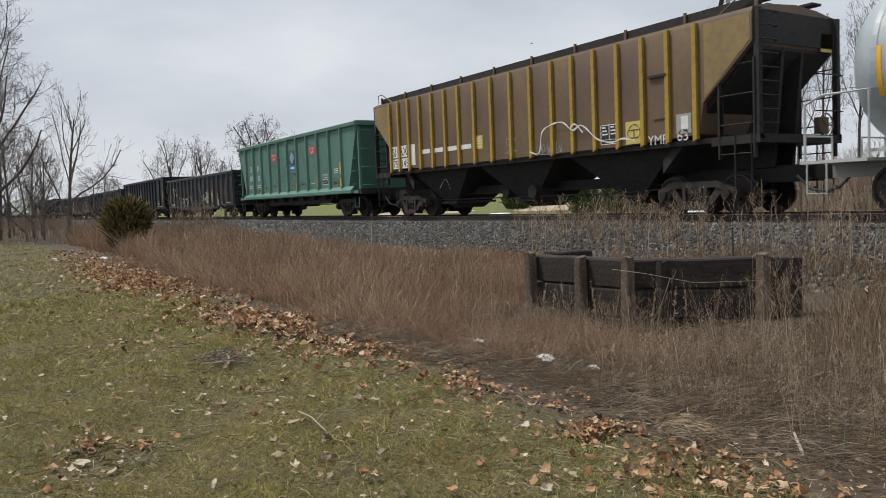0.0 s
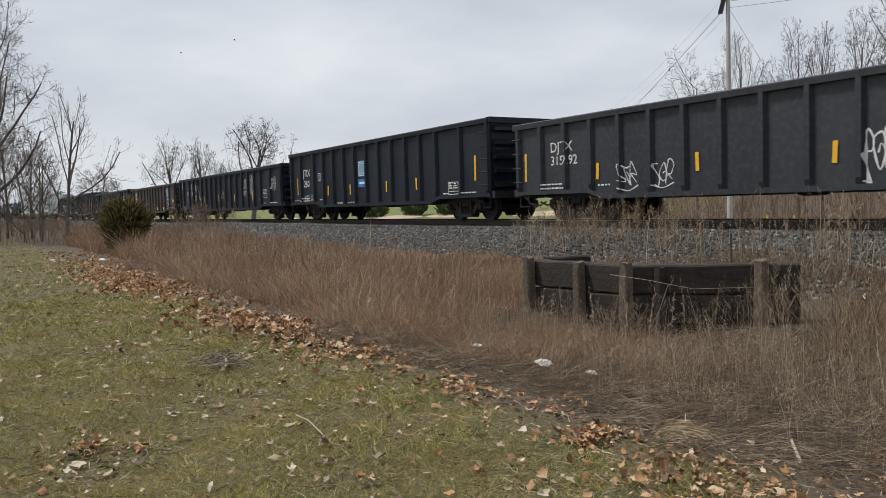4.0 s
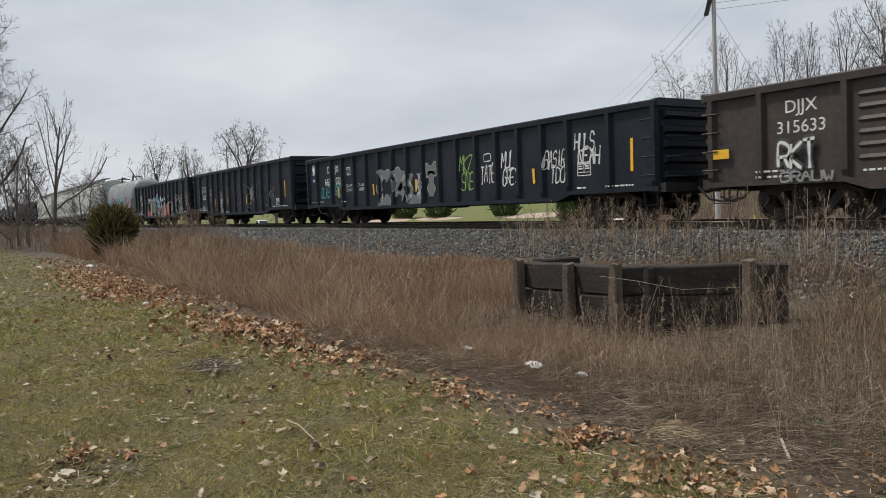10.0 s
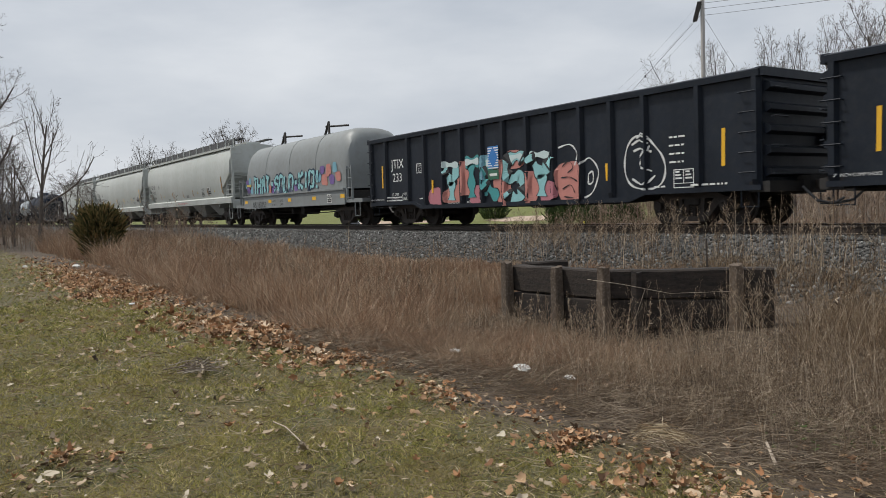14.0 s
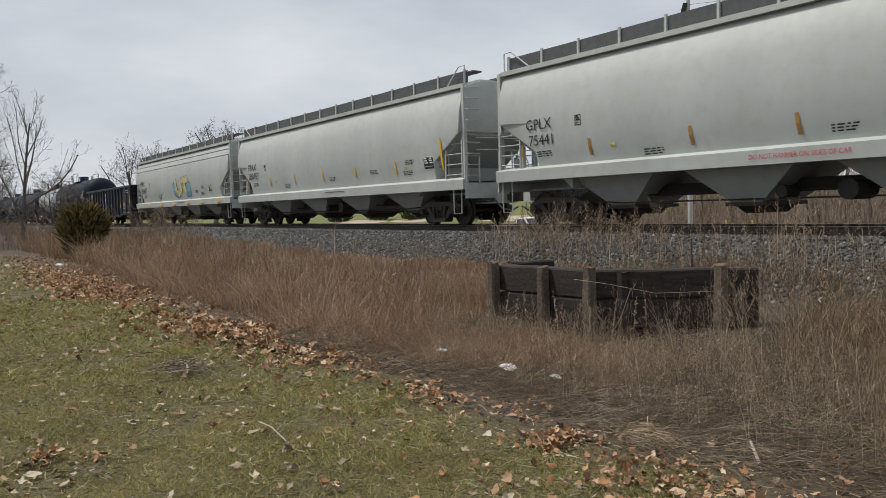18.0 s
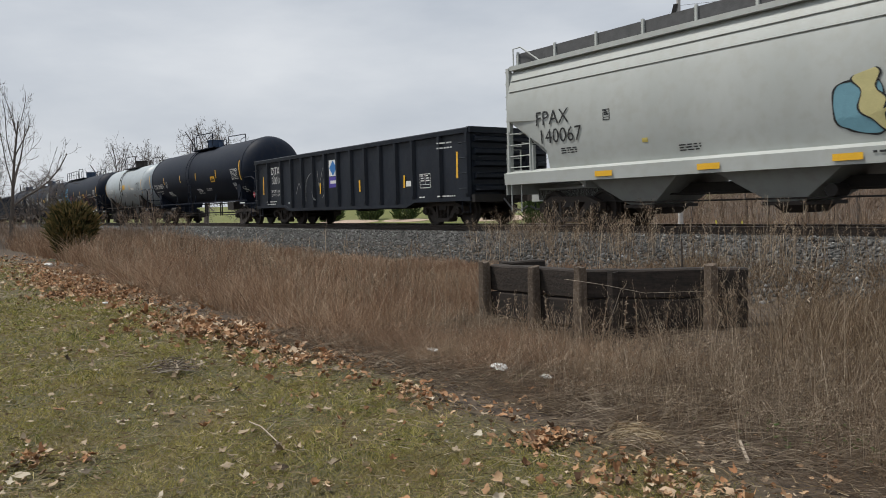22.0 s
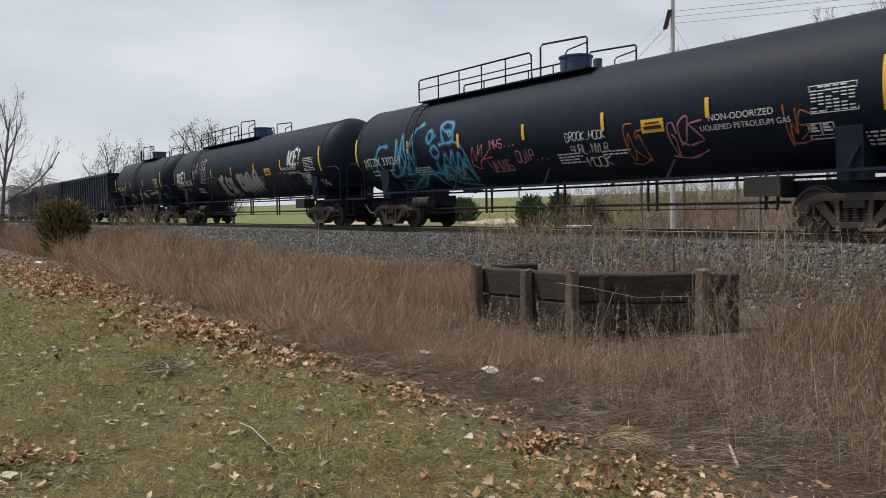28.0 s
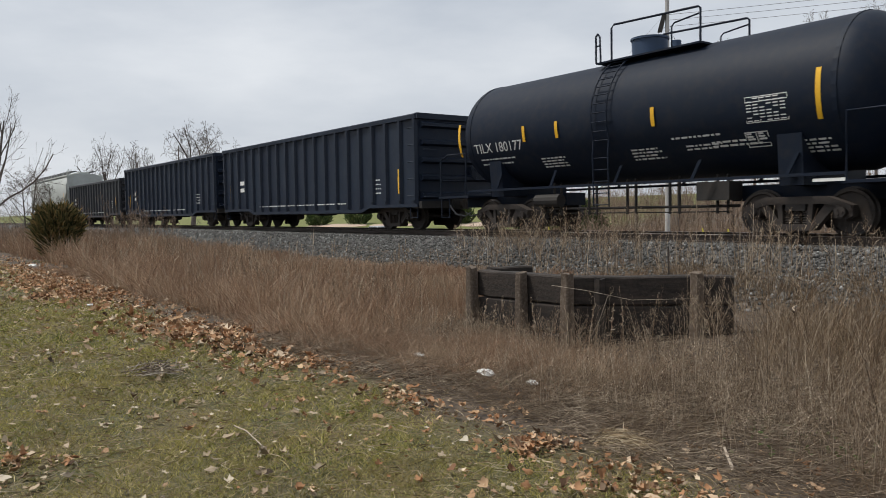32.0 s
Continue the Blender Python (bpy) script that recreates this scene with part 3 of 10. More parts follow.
def gondola(label, x0, x1, top, ribs, mat, low=0.62, ends=0.78, corrugated=False, slope=0.0, bogie_in=2.05, rib_xs=None):
    car, h = begin("gondola_car", label, x0, x1)
    xs = [-h + 0.12] + rib_xs + [h - 0.12] if rib_xs else [-h + 0.12 + (2 * h - 0.24) * i / (ribs - 1) for i in range(ribs)]
    ribs = len(xs)
    RIB_X[round(h, 3)] = xs
    w = 1.5
    # fish-bellied side sheets
    drop = [(-h + slope, ends), (-h + 3.0, ends), (-h + 3.5, low), (h - 3.5, low), (h - 3.0, ends), (h - slope, ends)]
    for k in (-1, 1):
        s = Shape()
        s.prism([(-h, top - 0.05)] + drop + [(h, top - 0.05)], "y", k * w - 0.02, k * w + 0.02)
        side = part("side_sheet", s, mat, car)
        if corrugated:
            for i in range(ribs - 1):
                a, b = xs[i], xs[i + 1]
                if i not in (0, 1, ribs - 3):
                    for j in range(6):
                        z = 1.15 + j * (top - 1.5) / 5.5
                        c = Shape()
                        yy = k * w
                        c.ring([[(a + 0.16, yy, z - 0.02), (a + 0.16, yy, z + 0.06), (a + 0.16, yy + k * 0.005, z + 0.03)],
                                [(a + 0.26, yy, z - 0.07), (a + 0.26, yy, z + 0.13), (a + 0.26, yy + k * 0.05, z + 0.02)],
                                [(b - 0.26, yy, z - 0.07), (b - 0.26, yy, z + 0.13), (b - 0.26, yy + k * 0.05, z + 0.02)],
                                [(b - 0.16, yy, z - 0.02), (b - 0.16, yy, z + 0.06), (b - 0.16, yy + k * 0.005, z + 0.03)]])
                        part("panel_corrugation", c, mat, side)
        # top chord and bottom sill
        t = Shape()
        t.prism([(k * 1.46, top - 0.16), (k * 1.62, top - 0.16), (k * 1.63, top - 0.03), (k * 1.59, top), (k * 1.48, top)], "x", -h, h)
        part("top_chord", t, mat, car, smooth=50)
        b = Shape()
        b.prism([(-h, ends - 0.02), (-h, ends + 0.09), (-h + 3.0, ends + 0.09), (-h + 3.5, low + 0.1), (h - 3.5, low + 0.1), (h - 3.0, ends + 0.09), (h, ends + 0.09), (h, ends - 0.02), (h - 3.0, ends - 0.02), (h - 3.5, low - 0.02), (-h + 3.5, low - 0.02), (-h + 3.0, ends - 0.02)], "y", k * 1.52, k * 1.58)
        part("side_sill", b, mat, car)
    rib = Shape()
    rib.ring([[(-0.10, -0.0, z), (0.10, -0.0, z), (0.055, -d, z), (-0.055, -d, z)] for z, d in ((low + 0.06, 0.05), (low + 0.22, 0.1), (top - 0.15, 0.1))])
    rib_me = rib.mesh("rib", mat)
    for i in range(ribs):
        x = xs[i]
        if slope and i in (0, ribs - 1):
            continue
        if i in (0, ribs - 1) or abs(abs(x) - h) < 3.2:
            cut = Shape()
            cut.ring([[(-0.10, 0, z), (0.10, 0, z), (0.055, -d, z), (-0.055, -d, z)] for z, d in ((ends + 0.06, 0.05), (ends + 0.2, 0.1), (top - 0.15, 0.1))])
            me = cut.mesh("rib", mat)
        else:
            me = rib_me
        for k in (-1, 1):
            part("rib", me, None, car, at=pose(x, k * 1.52, 0, 0, 0, 0 if k < 0 else 180))
    for k in (-1, 1):
        e = Shape()
        e.prism([(k * h, top - 0.04), (k * (h - 0.05), top - 0.04), (k * (h - 0.05 - slope), ends), (k * (h - slope), ends)], "y", -w, w)
        end = part("end_sheet", e, mat, car)
        if slope:
            for y in (-1.42, 1.42):
                p = Shape()
                p.box(k * (h - 0.06) - 0.05, k * (h - 0.06) + 0.05, y - 0.05, y + 0.05, ends - 0.05, top - 0.15)
                part("corner_post", p, mat, car)
        for j in range(0 if slope else 5):
            z = ends + 0.35 + j * (top - ends - 0.7) / 4
            r = Shape()
            r.prism([(k * h, z - 0.11), (k * (h + 0.13), z - 0.05), (k * (h + 0.13), z + 0.05), (k * h, z + 0.11)], "y", -1.42, 1.42)
            part("end_rib", r, mat, end)
        t = Shape()
        t.prism([(k * (h - 0.1), top - 0.17), (k * (h + 0.09), top - 0.17), (k * (h + 0.09), top + 0.01), (k * (h - 0.1), top + 0.01)], "y", -1.6, 1.6)
        part("end_top_chord", t, mat, car)
        sill = Shape()
        sill.box(min(k * (h - 0.3), k * (h + 0.16)), max(k * (h - 0.3), k * (h + 0.16)), -1.52, 1.52, ends - 0.06, ends + 0.16)
        sill.box(min(k * (h - 0.5), k * (h + 0.3)), max(k * (h - 0.5), k * (h + 0.3)), -0.3, 0.3, 0.68, 1.05)
        part("end_sill", sill, M_UNDER, car)
        for q in (-1, 1):
            stirrup(car, k * (h - 0.3), q * 1.5, mat)
            ladder(car, k * (h - 0.2) - 0.28, k * (h - 0.2) + 0.1, q * 1.53, ends + 0.35, top - 0.45, 4 if top < 3.1 else 5, mat, "grab_iron")
        end_ladder(car, k * (h + 0.13), -1.4, -0.95, ends + 0.3, top - 0.4, 4, mat)
    f = Shape()
    f.box(-h + 0.05, h - 0.05, -w, w, 1.0, 1.1)
    part("floor", f, mat, car)
    u = Shape()
    u.box(-h, h, -0.3, 0.3, 0.66, 1.0)
    for i in range(9):
        x = -h + 2.4 + (2 * h - 4.8) * i / 8
        u.box(x - 0.06, x + 0.06, -1.45, 1.45, 0.8, 1.0)
    part("underframe", u, M_UNDER, car)
    trucks(car, h - bogie_in)
    couplers(car, h + 0.2)
    brake_gear(car, h, h, mat)
    return car, h


# ---------------------------------------------------------------- covered hopper
def hopper(label, x0, x1, top, mat, bays=4, curved=True, peak=0.35, sill_z=1.2, rails=14, cut=1.5, under=None, sill_mat=None, notch=2.1, shoulder=2.9, end_mat=None):
    car, h = begin("covered_hopper_car", label, x0, x1)
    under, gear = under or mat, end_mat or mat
    he = h - 0.15
    def section(x, f=1.0):
        if curved:
            p = [(1.40, sill_z + 0.1), (1.53, 2.0), (1.60, 2.8), (1.56, 3.5), (1.40, top - 0.22), (1.24, top - 0.03), (0.8, top + 0.1), (0.0, top + 0.16)]
        else:
            p = [(1.5, sill_z), (1.52, sill_z + 0.02), (1.52, 2.4), (1.52, 3.2), (1.52, top - 0.1), (1.48, top), (0.8, top + 0.12), (0.0, top + 0.18)]
        pts = [(x, -y, z) for y, z in p] + [(x, y, z) for y, z in reversed(p[:-1])]
        return pts
    # body shell: upper part full length, lower corners cut along the slope sheets
    s = Shape()
    xs = [-he + 0.02, -he + cut, he - cut, he - 0.02]
    full = section(0)
    def trimmed(x, zmin):
        return [(x, y, max(z, zmin)) for _, y, z in full]
    zc = sill_z + 0.1
    s.ring([trimmed(-he, shoulder + 0.05), trimmed(-he + 0.02, shoulder), trimmed(-he + cut * 0.92, notch), trimmed(-he + cut, zc)] + [section(-he + cut + (2 * he - 2 * cut) * i / 6) for i in range(1, 6)] + [trimmed(he - cut, zc), trimmed(he - cut * 0.92, notch), trimmed(he - 0.02, shoulder), trimmed(he, shoulder + 0.05)])
    body = part("body_shell", s, mat, car, smooth=35)
    # slope sheets at the ends; M_HOPPER_2's darker grey paints in the recess's shade
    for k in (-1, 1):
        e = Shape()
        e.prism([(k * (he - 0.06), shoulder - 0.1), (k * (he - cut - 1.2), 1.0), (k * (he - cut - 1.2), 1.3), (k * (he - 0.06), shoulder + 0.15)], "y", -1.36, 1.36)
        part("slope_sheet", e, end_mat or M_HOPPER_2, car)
        # end posts, ladders and platform
        for y in (-1.42, 1.42):
            pst = Shape()
            pst.box(min(k * (h - 0.02), k * (h - 0.14)), max(k * (h - 0.02), k * (h - 0.14)), y - 0.06, y + 0.06, sill_z - 0.15, top - 0.02)
            part("end_post", pst, gear, car)
            pst = Shape()
            pst.box(min(k * (h - 0.98), k * (h - 1.06)), max(k * (h - 0.98), k * (h - 1.06)), y - 0.05, y + 0.05, sill_z - 0.1, notch + 0.1)
            part("corner_post", pst, gear, car)
        for q in (-1, 1):
            ladder(car, k * (h - 0.55) - 0.45, k * (h - 0.55) + 0.42, q * 1.42, sill_z - (0.4 if end_mat else -0.25), 3.2 if end_mat else 2.55, 4, gear, "side_ladder")
            stirrup(car, k * (h - 0.4), q * 1.5, gear, 0.4, sill_z)
        end_ladder(car, k * (h - 0.02), -1.42, -0.95, sill_z + 0.2, top - 0.1, 9, gear)
        end_ladder(car, k * (h - 0.02), 0.5, 1.42, sill_z + 0.5, sill_z + 1.3, 2, gear)
        if end_mat:
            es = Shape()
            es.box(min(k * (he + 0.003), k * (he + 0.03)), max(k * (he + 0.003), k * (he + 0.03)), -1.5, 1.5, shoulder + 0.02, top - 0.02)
            part("end_sheet", es, gear, car, "matt black end sheet")
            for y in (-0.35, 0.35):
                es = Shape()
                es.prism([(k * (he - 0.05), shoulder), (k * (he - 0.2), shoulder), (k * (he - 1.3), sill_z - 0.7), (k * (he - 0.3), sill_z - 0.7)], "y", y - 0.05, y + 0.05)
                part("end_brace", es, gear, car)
        pl = Shape()
        pl.box(min(k * (h - 1.2), k * h), max(k * (h - 1.2), k * h), -1.5, 1.5, sill_z - 0.2, sill_z - 0.02)
        pl.box(min(k * (h - 2.5), k * (h + 0.3)), max(k * (h - 2.5), k * (h + 0.3)), -0.3, 0.3, 0.68, 1.05)
        part("end_platform", pl, gear, car)
        if not end_mat:
            eb = Shape()
            eb.box(min(k * h, k * (h + 0.03)), max(k * h, k * (h + 0.03)), -1.5, 1.5, sill_z - 0.5, sill_z - 0.03)
            part("end_sill", eb, gear, car)
            eg = Shape()
            for z in (2.35, 2.72):
                eg.tube([(k * (h - 0.1), -0.95, z), (k * (h + 0.02), -0.9, z), (k * (h + 0.02), 1.35, z), (k * (h - 0.1), 1.4, z)], 0.016, 5)
            part("end_grab_iron", eg, gear, car)
            for q in (-1, 1):
                rl = Shape()
                rl.tube([(k * (h + 0.02), q * 1.45, sill_z - 0.4), (k * (h + 0.02), q * 1.45, 2.15), (k * (h + 0.02), q * 0.95, 2.15), (k * (h + 0.02), q * 0.95, sill_z - 0.1)], 0.022, 6)
                part("end_handrail", rl, gear, car)
    for k in (-1, 1):
        b = Shape()
        if end_mat:
            b.prism([(k * 1.30, sill_z - 0.12), (k * 1.47, sill_z - 0.12), (k * 1.49, sill_z - 0.005), (k * 1.40, sill_z - 0.005)], "x", -h, h)
        else:
            b.prism([(k * 1.36, sill_z - 0.22), (k * 1.58, sill_z - 0.22), (k * 1.6, sill_z + 0.08), (k * 1.40, sill_z + 0.16)], "x", -h, h)
        part("side_sill", b, sill_mat or mat, car)
        c = Shape()
        c.prism([(k * 1.28, top - 0.10), (k * 1.46, top - 0.10), (k * 1.46, top + 0.02), (k * 1.28, top + 0.04)], "x", -he, he)
        part("roof_eave", c, mat, car)
    # outlet bays
    span = 2 * (he - cut - 0.6)
    for i in range(bays):
        x = -span / 2 + span * (i + 0.5) / bays
        r = span / bays / 2 - 0.03
        o = Shape()
        o.ring([[(x - r, -1.34, sill_z + 0.1), (x + r, -1.34, sill_z + 0.1), (x + r, 1.34, sill_z + 0.1), (x - r, 1.34, sill_z + 0.1)],
                [(x - 0.36, -0.75, 0.52), (x + 0.36, -0.75, 0.52), (x + 0.36, 0.75, 0.52), (x - 0.36, 0.75, 0.52)]])
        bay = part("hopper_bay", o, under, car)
        g = Shape()
        g.box(x - 0.46, x + 0.46, -0.85, 0.85, 0.44, 0.52)
        g.ring([[(x - 0.3, -0.7, 0.44), (x + 0.3, -0.7, 0.44), (x + 0.3, 0.7, 0.44), (x - 0.3, 0.7, 0.44)], [(x - 0.2, -0.5, 0.28), (x + 0.2, -0.5, 0.28), (x + 0.2, 0.5, 0.28), (x - 0.2, 0.5, 0.28)]])
        part("outlet_gate", g, M_TRUCK, bay)
    u = Shape()
    u.box(-h, h, -0.3, 0.3, 0.72, 1.0)
    part("centre_sill", u, M_UNDER, car)
    # running board with its brackets, and hatch covers
    rb = Shape()
    rb.box(-he, he, -0.98, -0.62, top + peak - 0.05, top + peak)
    rb.box(-he, he, 0.62, 0.98, top + peak - 0.05, top + peak)
    walkway = part("running_board", rb, end_mat or M_GRATE_DARK, car)
    br = Shape()
    br.prism([(-0.03, top), (0.03, top), (0.03, top + peak + 0.02), (-0.03, top + peak + 0.02)], "y", -1.24, -1.18)
    me = br.mesh("board_bracket", mat)
    for i in range(rails):
        x = -he + 0.1 + (2 * he - 0.2) * i / (rails - 1)
        part("board_bracket", me, None, walkway, at=pose(x, 0, 0))
    fa = Shape()
    fa.box(-he, he, -1.19, -1.16, top + 0.08, top + peak - 0.02)
    part("board_edge", fa, end_mat or M_GRATE_DARK, walkway)
    ht = Shape()
    ht.box(-he + 0.4, he - 0.4, -0.4, 0.4, top + 0.12, top + 0.28)
    part("roof_hatch", ht, mat, car)
    hr = Shape()
    for k in (-1, 1):
        hr.tube([(k * he, -1.3, top - 0.1), (k * he, -1.3, top + peak + 0.12), (k * (he - 0.3), -1.3, top + peak + 0.12), (k * (he - 1.0), -1.25, top + 0.05)], 0.02, 5)
    part("roof_handrail", hr, mat, car)
    trucks(car, h - 2.0)
    couplers(car, h + 0.12)
    brake_gear(car, h - 0.1, h, mat)
    return car, h


# ---------------------------------------------------------------- tank car
def tank_car(label, x0, x1, mat, r=1.52, cz=2.78, walk_at=0.0, walk_half=1.9, straps=(), jacket=True, frame_mat=None, dome=True, over=0.75, dome_at=0.0, tail=0.0):
    """x0..x1: the tank's own ends; the frame reaches further by over."""
    car, h = begin("tank_car", label, x0, x1)
    frame_mat = frame_mat or M_UNDER
    n = 40
    prof = sorted(set((round(-h + 0.80 * (1 - math.cos(a)), 4), round(max(0.03, r * math.sin(a) ** 0.92), 4)) for a in np.linspace(0.0, math.pi / 2, 10)))
    sec = [(x - tail, q) for x, q in prof] + [(-h * 0.5, r), (0.0, r), (h * 0.5, r)] + [(-x, q) for x, q in reversed(prof)]
    s = Shape()
    s.ring([[(x, q * math.cos(2 * math.pi * i / n), cz + q * math.sin(2 * math.pi * i / n)) for i in range(n)] for x, q in sec])
    shell = part("tank_shell", s, mat, car, smooth=40)
    for x in (-h - tail + 0.82, *straps, h - 0.82):
        b = Shape()
        m = 40
        b.ring([[(x + dx, (r + d) * math.cos(2 * math.pi * i / m), cz + (r + d) * math.sin(2 * math.pi * i / m)) for dx, d in ((-0.05, 0.0), (-0.05, 0.012), (0.05, 0.012), (0.05, 0.0))] for i in range(m + 1)])
        part("jacket_band", b, mat, shell)
    # sill, saddles, running rail
    for k in (-1, 1):
        f = Shape()
        f.box(min(k * (h - 3.6), k * (h + over)), max(k * (h - 3.6), k * (h + over)), -0.36, 0.36, 0.72, 1.06)
        f.prism([(-1.25, 1.0), (1.25, 1.0), (1.35, 2.0), (1.0, 1.62), (-1.0, 1.62), (-1.35, 2.0)], "x", k * (h - 1.75) - 0.25, k * (h - 1.75) + 0.25)
        f.box(min(k * (h - 0.7), k * (h + over)), max(k * (h - 0.7), k * (h + over)), -1.5, 1.5, 1.0, 1.06)
        part("stub_sill", f, frame_mat, car)
    for k in (-1, 1):
        g = Shape()
        g.box(-h + 0.6, h - 0.6, k * 1.38 - 0.03, k * 1.38 + 0.03, 1.16, 1.22)
        for i in range(5):
            x = -h + 1.8 + (2 * h - 3.6) * i / 4
            g.prism([(x - 0.04, 1.2), (x + 0.04, 1.2), (x + 0.26, 1.62), (x + 0.18, 1.62)], "y", k * 1.34 - 0.02, k * 1.34 + 0.02)
        part("side_rail", g, frame_mat, car)
        for q in (-1, 1):
            e = Shape()
            xa = q * (h + over - 0.1)
            e.tube([(xa, k * 1.48, 1.03), (xa, k * 1.48, 2.15), (xa - q * 0.35, k * 1.48, 2.3), (xa - q * 1.25, k * 1.48, 2.3), (xa - q * 1.25, k * 1.48, 1.05)], 0.026, 6)
            e.tube([(xa, k * 1.48, 1.55), (xa, k * 0.55, 1.55), (xa, k * 0.55, 1.03)], 0.022, 5)
            part("end_handrail", e, frame_mat, car)
            stirrup(car, q * (h + over - 0.35), k * 1.5, frame_mat, 0.42, 1.02)
    # piping below
    p = Shape()
    p.tube([(-h + 3.2, -0.7, 0.62), (h - 3.2, -0.7, 0.62)], 0.035, 5)
    p.tube([(-h + 3.4, -0.7, 0.5), (h - 3.4, -0.7, 0.5)], 0.015, 5)
    for i in range(5):
        x = -h + 3.6 + (2 * h - 7.2) * i / 4
        p.box(x - 0.15, x - 0.11, -0.74, -0.68, 0.46, 1.32)
        p.box(x + 0.11, x + 0.15, -0.74, -0.68, 0.46, 1.32)
    p.cyl((-0.9, 0.85), 0.17, "x", -h + 3.0, -h + 3.9, 12)
    p.box(h - 4.0, h - 3.2, -1.1, -0.6, 0.75, 1.15)
    part("brake_piping", p, M_UNDER, car)
    # top platform, railing and fittings
    zt = cz + r
    pf = Shape()
    pf.box(walk_at - walk_half, walk_at + walk_half, -0.95, 0.95, zt - 0.12, zt - 0.08)
    platform = part("top_platform", pf, frame_mat, car)
    a, b, zr = walk_at - walk_half, walk_at + walk_half, zt + 0.62
    gate = dome_at - 0.75
    for y in (-0.95, 0.95):
        ra = Shape()
        ra.tube([(a, y, zt - 0.1), (a, y, zr - 0.06), (a + 0.06, y, zr), (gate - 0.1, y, zr), (gate - 0.02, y, zr - 0.08), (gate, y, zt - 0.1)], 0.026, 6)
        ra.tube([(a, y, zt + 0.32), (gate, y, zt + 0.32)], 0.02, 5)
        n_mid = int((gate - a) / 1.15)
        for i in range(1, n_mid + 1):
            x = a + (gate - a) * i / (n_mid + 1)
            ra.tube([(x, y, zt - 0.1), (x, y, zr)], 0.022, 5)
        part("platform_railing", ra, frame_mat, platform)
        ra = Shape()
        ra.tube([(gate + 0.35, y, zt - 0.1), (gate + 0.35, y, zr + 0.06), (gate + 0.43, y, zr + 0.13), (b - 0.05, y, zr + 0.05), (b, y, zr), (b, y, zt - 0.1)], 0.026, 6)
        ra.tube([(b - 0.75, y, zt - 0.1), (b - 0.75, y, zr - 0.25), (b - 0.68, y, zr - 0.18), (b, y, zr - 0.1)], 0.02, 5)
        part("platform_railing", ra, frame_mat, platform)
    if dome:
        d = Shape()
        d.cyl((dome_at, 0), 0.42, "z", zt - 0.1, zt + 0.42, 18, 0.44)
        d.cyl((dome_at, 0), 0.47, "z", zt + 0.42, zt + 0.47, 18)
        d.cyl((dome_at + 0.7, 0.1), 0.12, "z", zt - 0.05, zt + 0.3, 10)
        part("valve_housing", d, P_DOME if frame_mat is M_TANK else frame_mat, car, "faded blue valve housing" if frame_mat is M_TANK else "", smooth=40)
    lad = Shape()
    xa = dome_at - 0.25 if walk_half < 3 else walk_at - walk_half + 0.3
    for q in (-0.24, 0.24):
        pts = [(xa + q, -(r + 0.1) * math.cos(t), cz + (r + 0.1) * math.sin(t)) for t in np.linspace(-0.35, 1.15, 8)]
        lad.tube([(xa + q, -1.52, 0.65), (xa + q, -1.56, 1.9)] + pts, 0.02, 5)
    for i in range(12):
        t = -0.35 + 1.5 * i / 11
        lad.tube([(xa - 0.24, -(r + 0.1) * math.cos(t), cz + (r + 0.1) * math.sin(t)), (xa + 0.24, -(r + 0.1) * math.cos(t), cz + (r + 0.1) * math.sin(t))], 0.014, 5)
    for i in range(5):
        lad.tube([(xa - 0.24, -1.54, 0.7 + 0.28 * i), (xa + 0.24, -1.54, 0.7 + 0.28 * i)], 0.014, 5)
    part("side_ladder", lad, frame_mat, car)
    trucks(car, h - 1.75 + 0.0)
    couplers(car, h + over)
    return car, h


